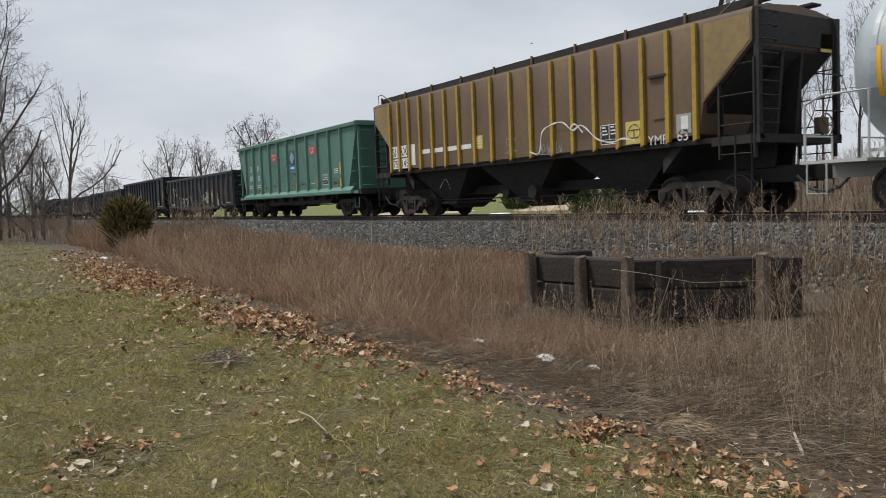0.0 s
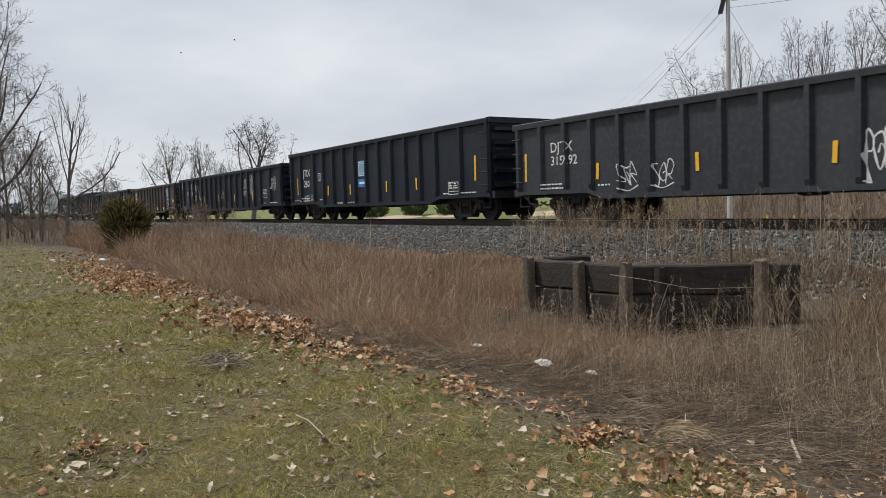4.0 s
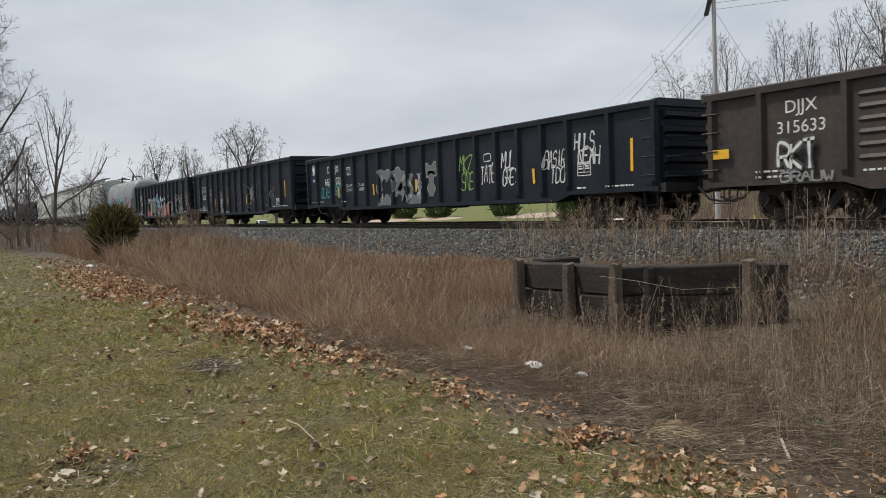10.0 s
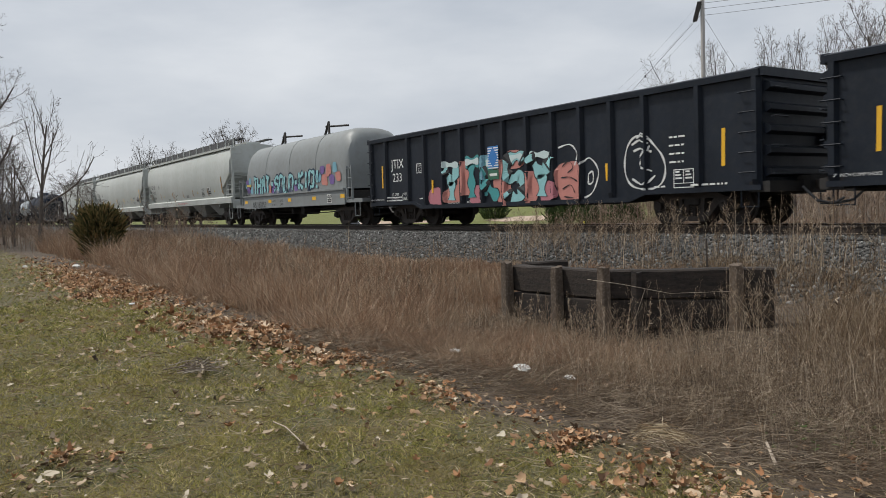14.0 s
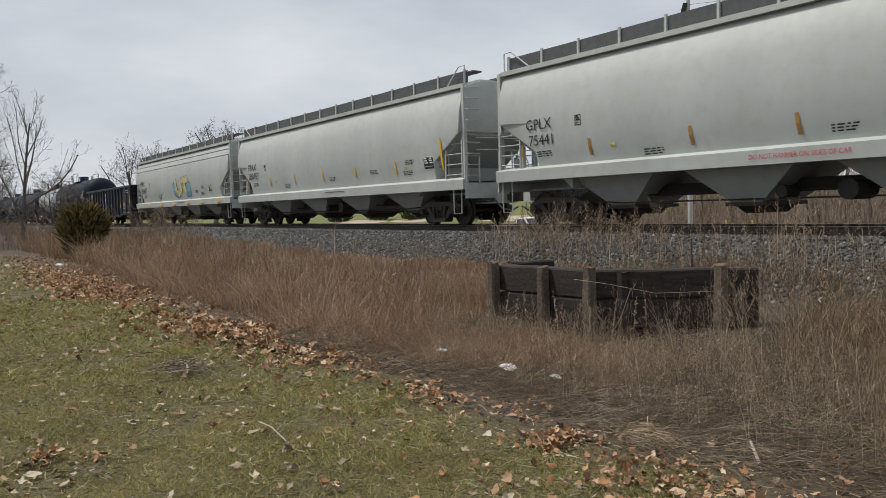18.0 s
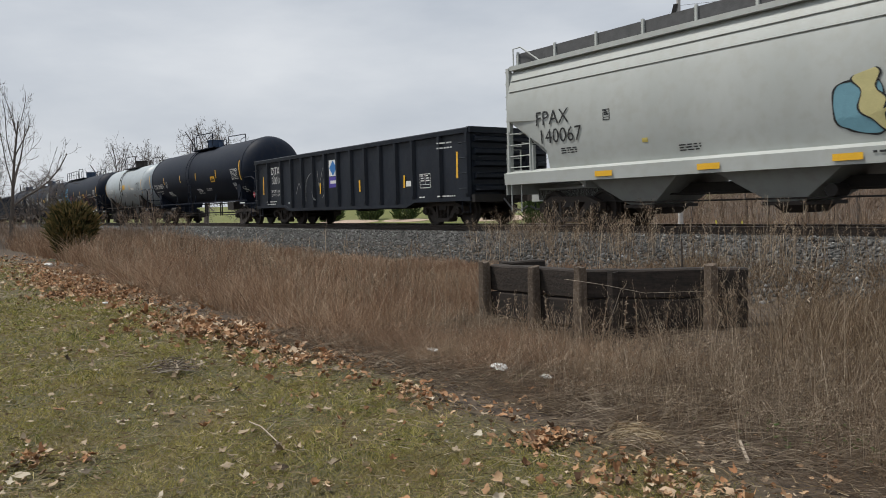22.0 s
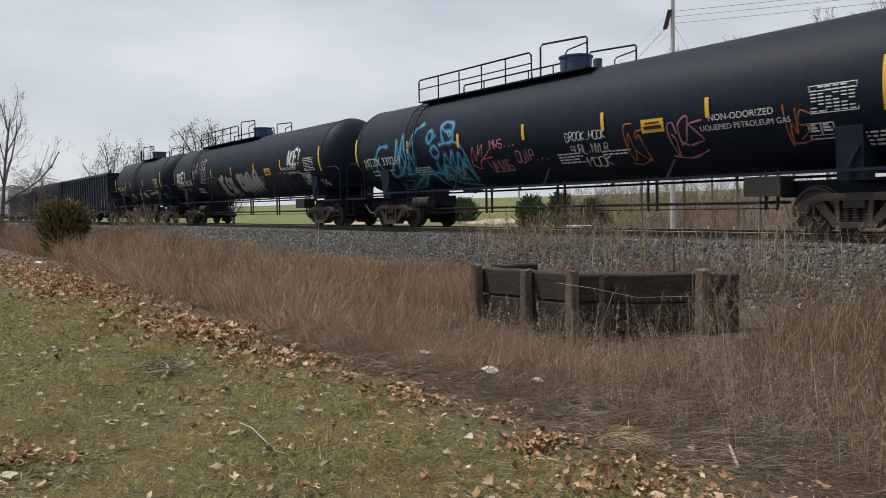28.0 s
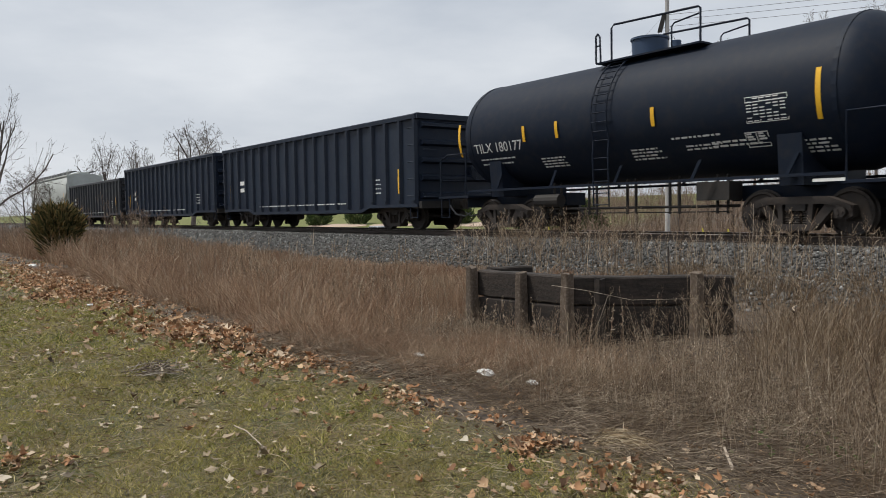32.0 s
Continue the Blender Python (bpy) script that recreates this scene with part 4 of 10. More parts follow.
# ---------------------------------------------------------------- coil car
def coil_car(label, x0, x1):
    car, h = begin("coil_car", label, x0, x1)
    # rounded cover
    def loop(x, k, top):
        pts = []
        for i in range(21):
            a = math.pi * i / 20
            c, s = math.cos(a), math.sin(a)
            y = 1.46 * math.copysign(abs(c) ** 0.55, c)
            pts.append((x, y * (0.9 + 0.1 * k), 1.52 + (top - 1.52) * abs(s) ** 0.62))
        return pts
    hc = h - 1.3
    cover = Shape()
    cover.ring([loop(-hc, 0.0, 3.45), loop(-hc + 0.08, 0.5, 3.75), loop(-hc + 0.3, 0.85, 3.97), loop(-hc + 0.65, 1.0, 4.05)] + [loop(-hc + 0.65 + (2 * hc - 1.3) * i / 4, 1.0, 4.05) for i in range(1, 4)] + [loop(hc - 0.65, 1.0, 4.05), loop(hc - 0.3, 0.85, 3.97), loop(hc - 0.08, 0.5, 3.75), loop(hc, 0.0, 3.45)])
    c = part("coil_cover", cover, M_COIL, car, "rounded grey steel cover", smooth=35)
    for x in (-2.45, 2.45):
        s = Shape()
        s.tube([(x - 0.2, -0.6, 3.98), (x, -0.5, 4.55), (x + 0.22, -0.6, 4.02)], 0.06, 6)
        s.tube([(x - 0.3, -0.5, 4.38), (x + 0.9, 0.0, 4.34)], 0.045, 6)
        part("lifting_bracket", s, M_UNDER, c)
    for x in (-hc * 0.5, 0.0, hc * 0.5):
        s = Shape()
        s.ring([[(x + d, y * (1 + e / 1.46), z + e) for d, e in ((-0.02, -0.003), (-0.02, 0.012), (0.02, 0.012), (0.02, -0.003))] for _, y, z in loop(x, 1.0, 4.05)])
        part("cover_seam", s, M_COIL, c)
    for k in (-1, 1):
        s = Shape()
        s.prism([(k * 1.44, 1.47), (k * 1.62, 1.47), (k * 1.62, 1.54), (k * 1.44, 1.54)], "x", -h + 1.28, h - 1.28)
        part("ledge", s, M_COIL, car)
        s = Shape()
        s.prism([(k * 1.5, 0.88), (k * 1.56, 0.88), (k * 1.56, 1.47), (k * 1.5, 1.47)], "x", -h + 1.28, h - 1.28)
        part("side_skirt", s, M_COIL, car)
        e = Shape()
        e.box(min(k * (h - 1.4), k * (h + 0.1)), max(k * (h - 1.4), k * (h + 0.1)), -1.5, 1.5, 0.95, 1.1)
        e.box(min(k * (h - 2.5), k * (h + 0.3)), max(k * (h - 2.5), k * (h + 0.3)), -0.3, 0.3, 0.68, 1.0)
        part("end_platform", e, M_COIL, car)
        for q in (-1, 1):
            ladder(car, k * (h - 0.9) - 0.22, k * (h - 0.9) + 0.22, q * 1.46, 1.15, 2.3, 4, M_COIL, "side_ladder")
            stirrup(car, k * (h - 0.3), q * 1.5, M_COIL, 0.42, 0.95)
    u = Shape()
    u.box(-h + 1.35, h - 1.35, -1.45, 1.45, 0.95, 1.45)
    u.box(-h, h, -0.3, 0.3, 0.66, 1.0)
    part("trough", u, M_UNDER, car)
    trucks(car, h - 2.0)
    couplers(car, h + 0.2)
    brake_gear(car, h - 0.1, h, M_COIL)
    return car, h


# ---------------------------------------------------------------- the train, from the head of the shot to its tail
TRAIN = {}
TRAIN["brown"] = hopper("faded brown covered hopper with ochre ribs and graffiti", 144.6, 161.7, 4.31, M_BROWN, bays=3, curved=False, sill_z=1.72, cut=1.35, under=M_MATT_BLACK, rails=10, peak=0.3, notch=2.5, shoulder=3.6, end_mat=M_MATT_BLACK, sill_mat=M_MATT_BLACK)
car, h = TRAIN["brown"]
BROWN_RIBS = [-7.12, -6.47, -5.75, -4.96, -4.14, -3.32, -2.5, -1.61, -0.69, 0.27, 1.2, 2.13, 2.96, 3.79, 4.61, 5.43, 6.2, 6.98]
rb = Shape()
rb.prism([(-0.055, 1.66), (0.055, 1.72), (0.055, 4.26), (-0.055, 4.26)], "y", -1.60, -1.50)
rib_me = rb.mesh("rib", M_OCHRE)
for x in BROWN_RIBS:
    for k in (0, 180):
        part("rib", rib_me, None, car, "ochre painted rib", at=pose(x, 0, 0, 0, 0, k))
TRAIN["green"] = gondola("dented green steel hopper car with scrapes and red signs", 127.85, 143.15, 3.95, 13, M_GREEN, low=1.0, ends=1.02, slope=1.05, rib_xs=GREEN_RIBS)
TRAIN["g292"] = gondola("weathered black gondola with graffiti and rust patches", 110.3, 126.6, 2.82, 17, M_BLACK_RUSTY)
TRAIN["j260"] = gondola("black gondola with white reporting marks and blue sign", 92.5, 109.0, 3.21, 16, M_BLACK, rib_xs=SHORT_RIBS)
TRAIN["d065"] = gondola("long black gondola with white graffiti tags", 70.9, 91.25, 2.88, 20, M_BLACK, rib_xs=LONG_RIBS)
TRAIN["corr"] = gondola("rust-brown gondola with corrugated side panels", 52.95, 69.35, 2.77, 15, M_BROWN_BLACK, corrugated=True, rib_xs=PANEL_RIBS)
TRAIN["d028"] = gondola("long black gondola with silver and white graffiti", 31.4, 51.6, 2.89, 20, M_BLACK, rib_xs=LONG_RIBS)
TRAIN["j382"] = gondola("black gondola with chalk-white graffiti outlines", 13.3, 29.7, 3.22, 16, M_BLACK, rib_xs=SHORT_RIBS)
TRAIN["j233"] = gondola("black gondola with a large coloured graffiti piece", -4.3, 11.95, 3.22, 16, M_BLACK, rib_xs=SHORT_RIBS)
TRAIN["coil"] = coil_car("grey covered coil car with turquoise graffiti", -19.3, -5.2)
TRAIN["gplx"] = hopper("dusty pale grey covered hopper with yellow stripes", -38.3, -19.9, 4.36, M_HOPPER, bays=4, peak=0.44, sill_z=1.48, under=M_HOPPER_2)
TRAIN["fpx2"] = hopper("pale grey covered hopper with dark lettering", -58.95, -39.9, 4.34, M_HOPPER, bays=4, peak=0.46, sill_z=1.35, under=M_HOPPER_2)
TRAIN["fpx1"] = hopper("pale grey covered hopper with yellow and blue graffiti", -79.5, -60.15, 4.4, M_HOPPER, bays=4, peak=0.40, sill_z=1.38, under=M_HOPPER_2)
TRAIN["djtx"] = gondola("black gondola with a white and blue sign and yellow stripes", -97.35, -81.1, 2.95, 15, M_BLACK, rib_xs=SIGN_RIBS)
TRAIN["clix"] = tank_car("long black tank car with yellow stripes", -115.5, -98.4, M_TANK, r=1.55, walk_at=0.5, walk_half=1.75, frame_mat=M_TANK)
TRAIN["hokx"] = tank_car("short white tank car with dark fittings", -128.9, -116.9, M_TANK_WHITE, r=1.45, cz=2.7, walk_at=0.4, walk_half=1.7)
TRAIN["m269"] = tank_car("long black tank car with blue and pink graffiti", -149.95, -130.6, M_TANK, r=1.5, cz=2.75, walk_at=-2.55, walk_half=3.75, dome_at=-0.1, tail=0.6, frame_mat=M_TANK)
TRAIN["m278"] = tank_car("long black tank car with silver and white graffiti", -171.2, -151.8, M_TANK, r=1.5, cz=2.8, walk_at=-2.55, walk_half=3.75, dome_at=-0.1, tail=0.6, frame_mat=M_TANK)
TRAIN["tilx"] = tank_car("short black tank car with dense white data stencils", -185.0, -172.8, M_TANK, r=1.52, cz=2.8, walk_at=0.6, walk_half=1.5, frame_mat=M_TANK)
TRAIN["blk1"] = gondola("tall black gondola with closely spaced ribs", -203.4, -186.8, 3.75, 20, M_BLUE_BLACK)
TRAIN["blk2"] = gondola("tall black gondola with closely spaced ribs", -221.5, -204.6, 3.75, 20, M_BLUE_BLACK)
TRAIN["blk3"] = gondola("weathered black gondola with closely spaced ribs", -239.5, -222.9, 3.3, 20, M_BLACK_RUSTY)
TRAIN["tail"] = hopper("pale grey covered hopper with dark lettering", -259.5, -240.8, 4.4, M_HOPPER, bays=4, under=M_HOPPER_2)
TRAIN["head"] = tank_car("white tank car with yellow stripes", 163.2, 178.0, M_TANK_WHITE, r=1.5, frame_mat=M_HOPPER, over=0.62)


def moved(t):
    """Metres that the train has gone by t seconds, counted from the middle of the shot."""
    u = t - 16.0
    return 10.57 * u - 0.00972 * u * u

# ---------------------------------------------------------------- plants: tools
RNG = np.random.default_rng(7)


def plant_material(name, colours, rough=0.8, patch=None, patch_scale=0.7, translucent=0.25, patch_amount=0.75, tint=None, tint_scale=2.0):
    """Each blade, twig or leaf takes one of the colours; patch tints whole areas of them."""
    m = bpy.data.materials.new(name)
    m.use_nodes = True
    n, l = m.node_tree.nodes, m.node_tree.links
    b = n["Principled BSDF"]
    geo = n.new("ShaderNodeNewGeometry")
    ramp = n.new("ShaderNodeValToRGB")
    while len(ramp.color_ramp.elements) < len(colours):
        ramp.color_ramp.elements.new(0.5)
    for i, c in enumerate(colours):
        ramp.color_ramp.elements[i].position = i / (len(colours) - 1)
        ramp.color_ramp.elements[i].color = (*c, 1)
    l.new(geo.outputs["Random Per Island"], ramp.inputs["Fac"])
    last = ramp.outputs["Color"]
    if patch:
        co = n.new("ShaderNodeTexCoord")
        no = n.new("ShaderNodeTexNoise")
        no.inputs["Scale"].default_value, no.inputs["Detail"].default_value = patch_scale, 4.0
        l.new(co.outputs["Object"], no.inputs["Vector"])
        r = n.new("ShaderNodeMapRange")
        r.inputs["From Min"].default_value, r.inputs["From Max"].default_value, r.inputs["To Max"].default_value = 0.42, 0.62, patch_amount
        l.new(no.outputs["Fac"], r.inputs["Value"])
        mx = n.new("ShaderNodeMix")
        mx.data_type = "RGBA"
        l.new(r.outputs["Result"], mx.inputs["Factor"])
        l.new(last, mx.inputs["A"])
        mx.inputs["B"].default_value = (*patch, 1)
        last = mx.outputs["Result"]
    if tint:
        co2 = n.new("ShaderNodeTexCoord")
        no2 = n.new("ShaderNodeTexNoise")
        no2.inputs["Scale"].default_value, no2.inputs["Detail"].default_value = tint_scale, 3.0
        l.new(co2.outputs["Object"], no2.inputs["Vector"])
        r2 = n.new("ShaderNodeMapRange")
        r2.inputs["From Min"].default_value, r2.inputs["From Max"].default_value, r2.inputs["To Max"].default_value = 0.5, 0.68, 0.7
        l.new(no2.outputs["Fac"], r2.inputs["Value"])
        mx2 = n.new("ShaderNodeMix")
        mx2.data_type = "RGBA"
        l.new(r2.outputs["Result"], mx2.inputs["Factor"])
        l.new(last, mx2.inputs["A"])
        mx2.inputs["B"].default_value = (*tint, 1)
        last = mx2.outputs["Result"]
    l.new(last, b.inputs["Base Color"])
    b.inputs["Roughness"].default_value = rough
    b.inputs["Specular IOR Level"].default_value = 0.2
    if translucent:
        tr = n.new("ShaderNodeBsdfTranslucent")
        l.new(last, tr.inputs["Color"])
        ms = n.new("ShaderNodeMixShader")
        ms.inputs["Fac"].default_value = translucent
        l.new(b.outputs["BSDF"], ms.inputs[1])
        l.new(tr.outputs["BSDF"], ms.inputs[2])
        l.new(ms.outputs["Shader"], n["Material Output"].inputs["Surface"])
    return m


def strands(p0, p1, p2, w0, w1, levels=4):
    """Thin ribbons along quadratic curves from p0 by p1 to p2: vertices and quads."""
    n = len(p0)
    t = np.linspace(0, 1, levels)[None, :, None]
    c = (1 - t) ** 2 * p0[:, None] + 2 * t * (1 - t) * p1[:, None] + t ** 2 * p2[:, None]
    d = p2 - p0
    az = RNG.uniform(0, 2 * np.pi, n)
    ref = np.stack([np.cos(az), np.sin(az), np.zeros(n)], 1)
    side = np.cross(d, ref)
    side /= np.linalg.norm(side, axis=1, keepdims=True) + 1e-9
    w = (np.asarray(w0).reshape(-1, 1, 1) * (1 - t) + np.asarray(w1).reshape(-1, 1, 1) * t) / 2
    v = np.stack([c - side[:, None] * w, c + side[:, None] * w], 2).reshape(-1, 3)
    k = np.arange(n)[:, None] * levels * 2 + np.arange(levels - 1)[None] * 2
    f = np.stack([k, k + 1, k + 3, k + 2], -1).reshape(-1, 4)
    return v, f


def gather(lists):
    vs, fs, k = [], [], 0
    for v, f in lists:
        vs.append(v)
        fs.append(f + k)
        k += len(v)
    return np.concatenate(vs), np.concatenate(fs)


def stuff(name, verts, faces, mat, label, category):
    ob = new(name, raw_mesh(name, verts, faces, mat, faces.shape[1]))
    return tagged(ob, label, category, kind="stuff")


def flakes(pos, size, tilt, bend=0.35, around=13):
    """Curled dead leaves: a lobed, torn outline round a raised or sunken middle."""
    n = len(pos)
    size = np.asarray(size).reshape(-1, 1)
    th = 2 * np.pi * np.arange(around)[None] / around + RNG.uniform(0, 1, (n, 1))
    lobes = RNG.integers(3, 6, (n, 1))
    r = size * 0.5 * (0.80 + 0.20 * np.cos(lobes * th)) * RNG.uniform(0.72, 1.22, (n, around))
    x, y = r * np.cos(th) * RNG.uniform(1.0, 1.5, (n, 1)), r * np.sin(th) * RNG.uniform(0.7, 1.1, (n, 1))
    curl = RNG.uniform(-1.0, 1.8, (n, 1)) * bend
    z = curl * (np.abs(y) * 1.1 + x ** 2 / size) + RNG.normal(0, 0.06, (n, around)) * size
    mid = np.stack([np.zeros(n), np.zeros(n), RNG.normal(0, 0.05, n) * size[:, 0]], 1)
    p = np.concatenate([mid[:, None], np.stack([x, y, z], -1)], 1)
    def turn(p, ang, i, j):
        o = p.copy()
        c, s = np.cos(ang)[:, None], np.sin(ang)[:, None]
        o[..., i] = c * p[..., i] - s * p[..., j]
        o[..., j] = s * p[..., i] + c * p[..., j]
        return o
    p = turn(turn(turn(p, RNG.normal(0, 1, n) * tilt, 1, 2), RNG.normal(0, 1, n) * tilt, 0, 2), RNG.uniform(0, 2 * np.pi, n), 0, 1)
    p = p + pos[:, None]
    j = np.arange(around)
    tri = np.stack([np.zeros(around, int), 1 + j, 1 + (j + 1) % around], 1)
    f = tri[None] + (np.arange(n) * (around + 1))[:, None, None]
    return p.reshape(-1, 3), f.reshape(-1, 3)


def gh(x, y):
    return ground_height(x, y)


def scatter(n, reach, az0, az1, ymax=1e9, ymin=-1e9, near=1.6, power=1.7):
    """Points in a fan before the path's viewpoint, thinning with distance: azimuth from -X towards +Y, degrees."""
    r = near * (reach / near) ** (RNG.uniform(0, 1, n) ** (1 / power) if power != 1 else RNG.uniform(0, 1, n))
    a = np.radians(RNG.uniform(az0, az1, n))
    x, y = -r * np.cos(a), r * np.sin(a)
    k = (y < ymax) & (y > ymin)
    return x[k], y[k]


def patchy(x, y, s=1.0, seed=0.0):
    """A cheap smooth field from -1 to 1."""
    return (np.sin(x * 1.3 * s + seed) * np.cos(y * 1.7 * s - seed * 2) + 0.6 * np.sin(x * 3.1 * s + y * 2.3 * s + seed * 3) + 0.4 * np.cos(x * 5.3 * s - y * 6.1 * s + seed)) / 2.0


# ---------------------------------------------------------------- lawn
M_GRASS = plant_material("lawn_grass_blades", [(0.05, 0.056, 0.013), (0.106, 0.132, 0.02), (0.19, 0.213, 0.034), (0.28, 0.274, 0.062), (0.448, 0.386, 0.146), (0.762, 0.65, 0.37)], patch=(0.25, 0.185, 0.09), patch_scale=1.1, patch_amount=0.5, translucent=0.15)
M_SWARD = plant_material("fine_mossy_turf", [(0.045, 0.047, 0.013), (0.179, 0.179, 0.04), (0.347, 0.325, 0.078), (0.515, 0.448, 0.14), (0.269, 0.255, 0.063), (0.672, 0.56, 0.28)], patch=(0.25, 0.19, 0.10), patch_scale=1.7, patch_amount=0.55, translucent=0.12, tint=(0.45, 0.385, 0.125), tint_scale=0.9)
x, y = scatter(300000, 60, -16, 88, ymax=4.6, ymin=-12)
edge = 3.35 + 0.3 * patchy(x, y * 0, 0.5, 2.0)
k = (y < edge + RNG.normal(0, 0.25, len(x))) & (patchy(x, y, 2.6, 7.0) + 0.8 * patchy(x, y, 0.9, 2.5) > RNG.uniform(-1.5, 0.15, len(x)))
x, y = x[k], y[k]
n = len(x)
x, y = x + 0.03 * np.sin(y * 47 + 5 * np.sin(x * 9)), y + 0.03 * np.sin(x * 41 + 4 * np.sin(y * 11))
far = np.hypot(x, y)
hgt = RNG.uniform(0.018, 0.062, n) * (1 + 0.8 * patchy(x, y, 1.6, 1.0)) * np.clip(far / 8, 0.8, 1.4)
p0 = np.stack([x, y, gh(x, y) - 0.004], 1)
ln = RNG.normal(0, 0.7, (n, 2)) * hgt[:, None]
p2 = p0 + np.stack([ln[:, 0], ln[:, 1], hgt * 0.85], 1)
p1 = p0 + np.stack([ln[:, 0] * 0.25, ln[:, 1] * 0.25, hgt * 0.6], 1)
wd = RNG.uniform(0.0026, 0.006, n) * np.clip(far / 5, 0.8, 4.0)
v, f = strands(p0, p1, p2, wd, wd * 0.3, 3)
stuff("lawn_grass", v, f, M_GRASS, "short patchy green and straw-coloured lawn grass", "grass")

# the fine dense sward of the nearer lawn
x, y = scatter(420000, 16, -16, 88, ymax=4.2, ymin=-8, near=2.2, power=1.35)
edge = 3.3 + 0.3 * patchy(x, y * 0, 0.5, 2.0)
k = (y < edge + RNG.normal(0, 0.2, len(x))) & (patchy(x, y, 3.1, 1.7) + 0.7 * patchy(x, y, 1.1, 6.5) > RNG.uniform(-1.7, 0.35, len(x)))
x, y = x[k], y[k]
n = len(x)
hgt = RNG.uniform(0.012, 0.04, n) * (1 + 0.7 * patchy(x, y, 2.1, 3.0))
p0 = np.stack([x, y, gh(x, y) - 0.003], 1)
p2 = p0 + np.stack([RNG.normal(0, 0.7, n) * hgt, RNG.normal(0, 0.7, n) * hgt, hgt], 1)
wd = RNG.uniform(0.0022, 0.0045, n) * np.clip(np.hypot(x, y) / 5, 0.8, 3.0)
v, f = strands(p0, (p0 + p2) / 2, p2, wd, wd * 0.3, 2)
stuff("lawn_sward", v, f, M_SWARD, "fine mossy yellow-green turf of the near lawn", "grass")

# loose straw lying on the lawn
M_STRAW = plant_material("pale_dead_straw", [(0.08, 0.055, 0.032), (0.26, 0.19, 0.11), (0.42, 0.33, 0.21), (0.62, 0.54, 0.40)], translucent=0.05)
x, y = scatter(60000, 45, -16, 88, ymax=4.2, ymin=-12)
k = patchy(x, y, 1.4, 9.0) > RNG.uniform(-1.4, 0.7, len(x))
x, y = x[k], y[k]
n = len(x)
a, ln = RNG.uniform(0, 2 * np.pi, n), RNG.uniform(0.03, 0.14, n)
p0 = np.stack([x, y, gh(x, y) + RNG.uniform(0.015, 0.05, n)], 1)
p2 = p0 + np.stack([np.cos(a) * ln, np.sin(a) * ln, RNG.normal(0, 0.012, n)], 1)
v, f = strands(p0, (p0 + p2) / 2 + RNG.normal(0, 0.012, (n, 3)), p2, RNG.uniform(0.002, 0.006, n) * np.clip(np.hypot(x, y) / 5, 0.8, 4), 0.003, 3)
stuff("loose_straw", v, f, M_STRAW, "loose pale straw and dead stems lying on the lawn", "straw")

# fallen leaves: pale scraps over the lawn, rust-brown drifts along its edge
M_LEAF_PALE = plant_material("bleached_leaf", [(0.13, 0.09, 0.055), (0.27, 0.20, 0.13), (0.50, 0.43, 0.33), (0.20, 0.14, 0.085), (0.52, 0.47, 0.38)], translucent=0.05)
M_LEAF_RUST = plant_material("rust_brown_leaf", [(0.056, 0.034, 0.022), (0.302, 0.151, 0.075), (0.426, 0.263, 0.146), (0.134, 0.078, 0.048), (0.526, 0.364, 0.224), (0.258, 0.129, 0.065), (0.392, 0.213, 0.112), (0.616, 0.504, 0.37), (0.101, 0.062, 0.039)], translucent=0.08)
x, y = scatter(16000, 50, -16, 88, ymax=4.2, ymin=-12, power=2.0)
k = RNG.uniform(0, 1, len(x)) < 0.12 + 0.6 * (patchy(x, y, 1.5, 4.0) > 0.1)
x, y = x[k], y[k]
v, f = flakes(np.stack([x, y, gh(x, y) + 0.035], 1), (0.016 + 0.055 * RNG.uniform(0, 1, len(x)) ** 2.2) * np.clip(np.hypot(x, y) / 10, 1, 2), 0.3)
stuff("pale_leaf_scraps", v, f, M_LEAF_PALE, "small bleached leaf scraps scattered over the lawn", "fallen leaves")

# heaps: centre, spread along and across the lawn's edge, number
DRIFTS = ((-20.0, 3.45, 2.4, 0.42, 2900), (-16.6, 3.35, 1.3, 0.38, 1500), (-25.5, 3.7, 2.2, 0.5, 420), (-10.7, 3.2, 0.9, 0.20, 620), (-9.0, 3.42, 0.7, 0.20, 560), (-7.5, 3.62, 0.45, 0.16, 330),
          (-6.5, 3.52, 0.35, 0.12, 60), (-5.45, 3.52, 0.24, 0.11, 170), (-5.05, 3.38, 0.18, 0.08, 36), (-4.35, 3.62, 0.20, 0.06, 30), (-3.68, 3.50, 0.12, 0.11, 170), (-3.5, 3.36, 0.16, 0.09, 26),
          (-2.75, 3.32, 0.24, 0.17, 170), (-2.3, 3.48, 0.26, 0.13, 100), (-2.0, 3.2, 0.30, 0.22, 30), (-3.0, 3.05, 0.25, 0.12, 20), (-5.55, 0.66, 0.08, 0.05, 34), (-5.42, 0.95, 0.14, 0.08, 24), (-5.1, 0.45, 0.2, 0.12, 14),
          (-3.78, 1.88, 0.05, 0.03, 4), (-13.2, 4.0, 0.9, 0.25, 90), (-30, 4.2, 3.0, 0.7, 350), (-3.2, 2.5, 0.4, 0.3, 10))
drift = [(RNG.normal(cx, sx, m), RNG.normal(cy, sy, m) + RNG.normal(0, 0.22, m) * (cx < -6)) for cx, cy, sx, sy, m in DRIFTS]
n = 1500
x = -2.0 - 34 * RNG.uniform(0, 1, n) ** 1.5
drift.append((x, 3.45 + np.clip((-x - 8) / 30, 0, 1) * 0.3 + RNG.normal(0, 0.75, n)))
x, y = np.concatenate([a for a, _ in drift]), np.concatenate([b for _, b in drift])
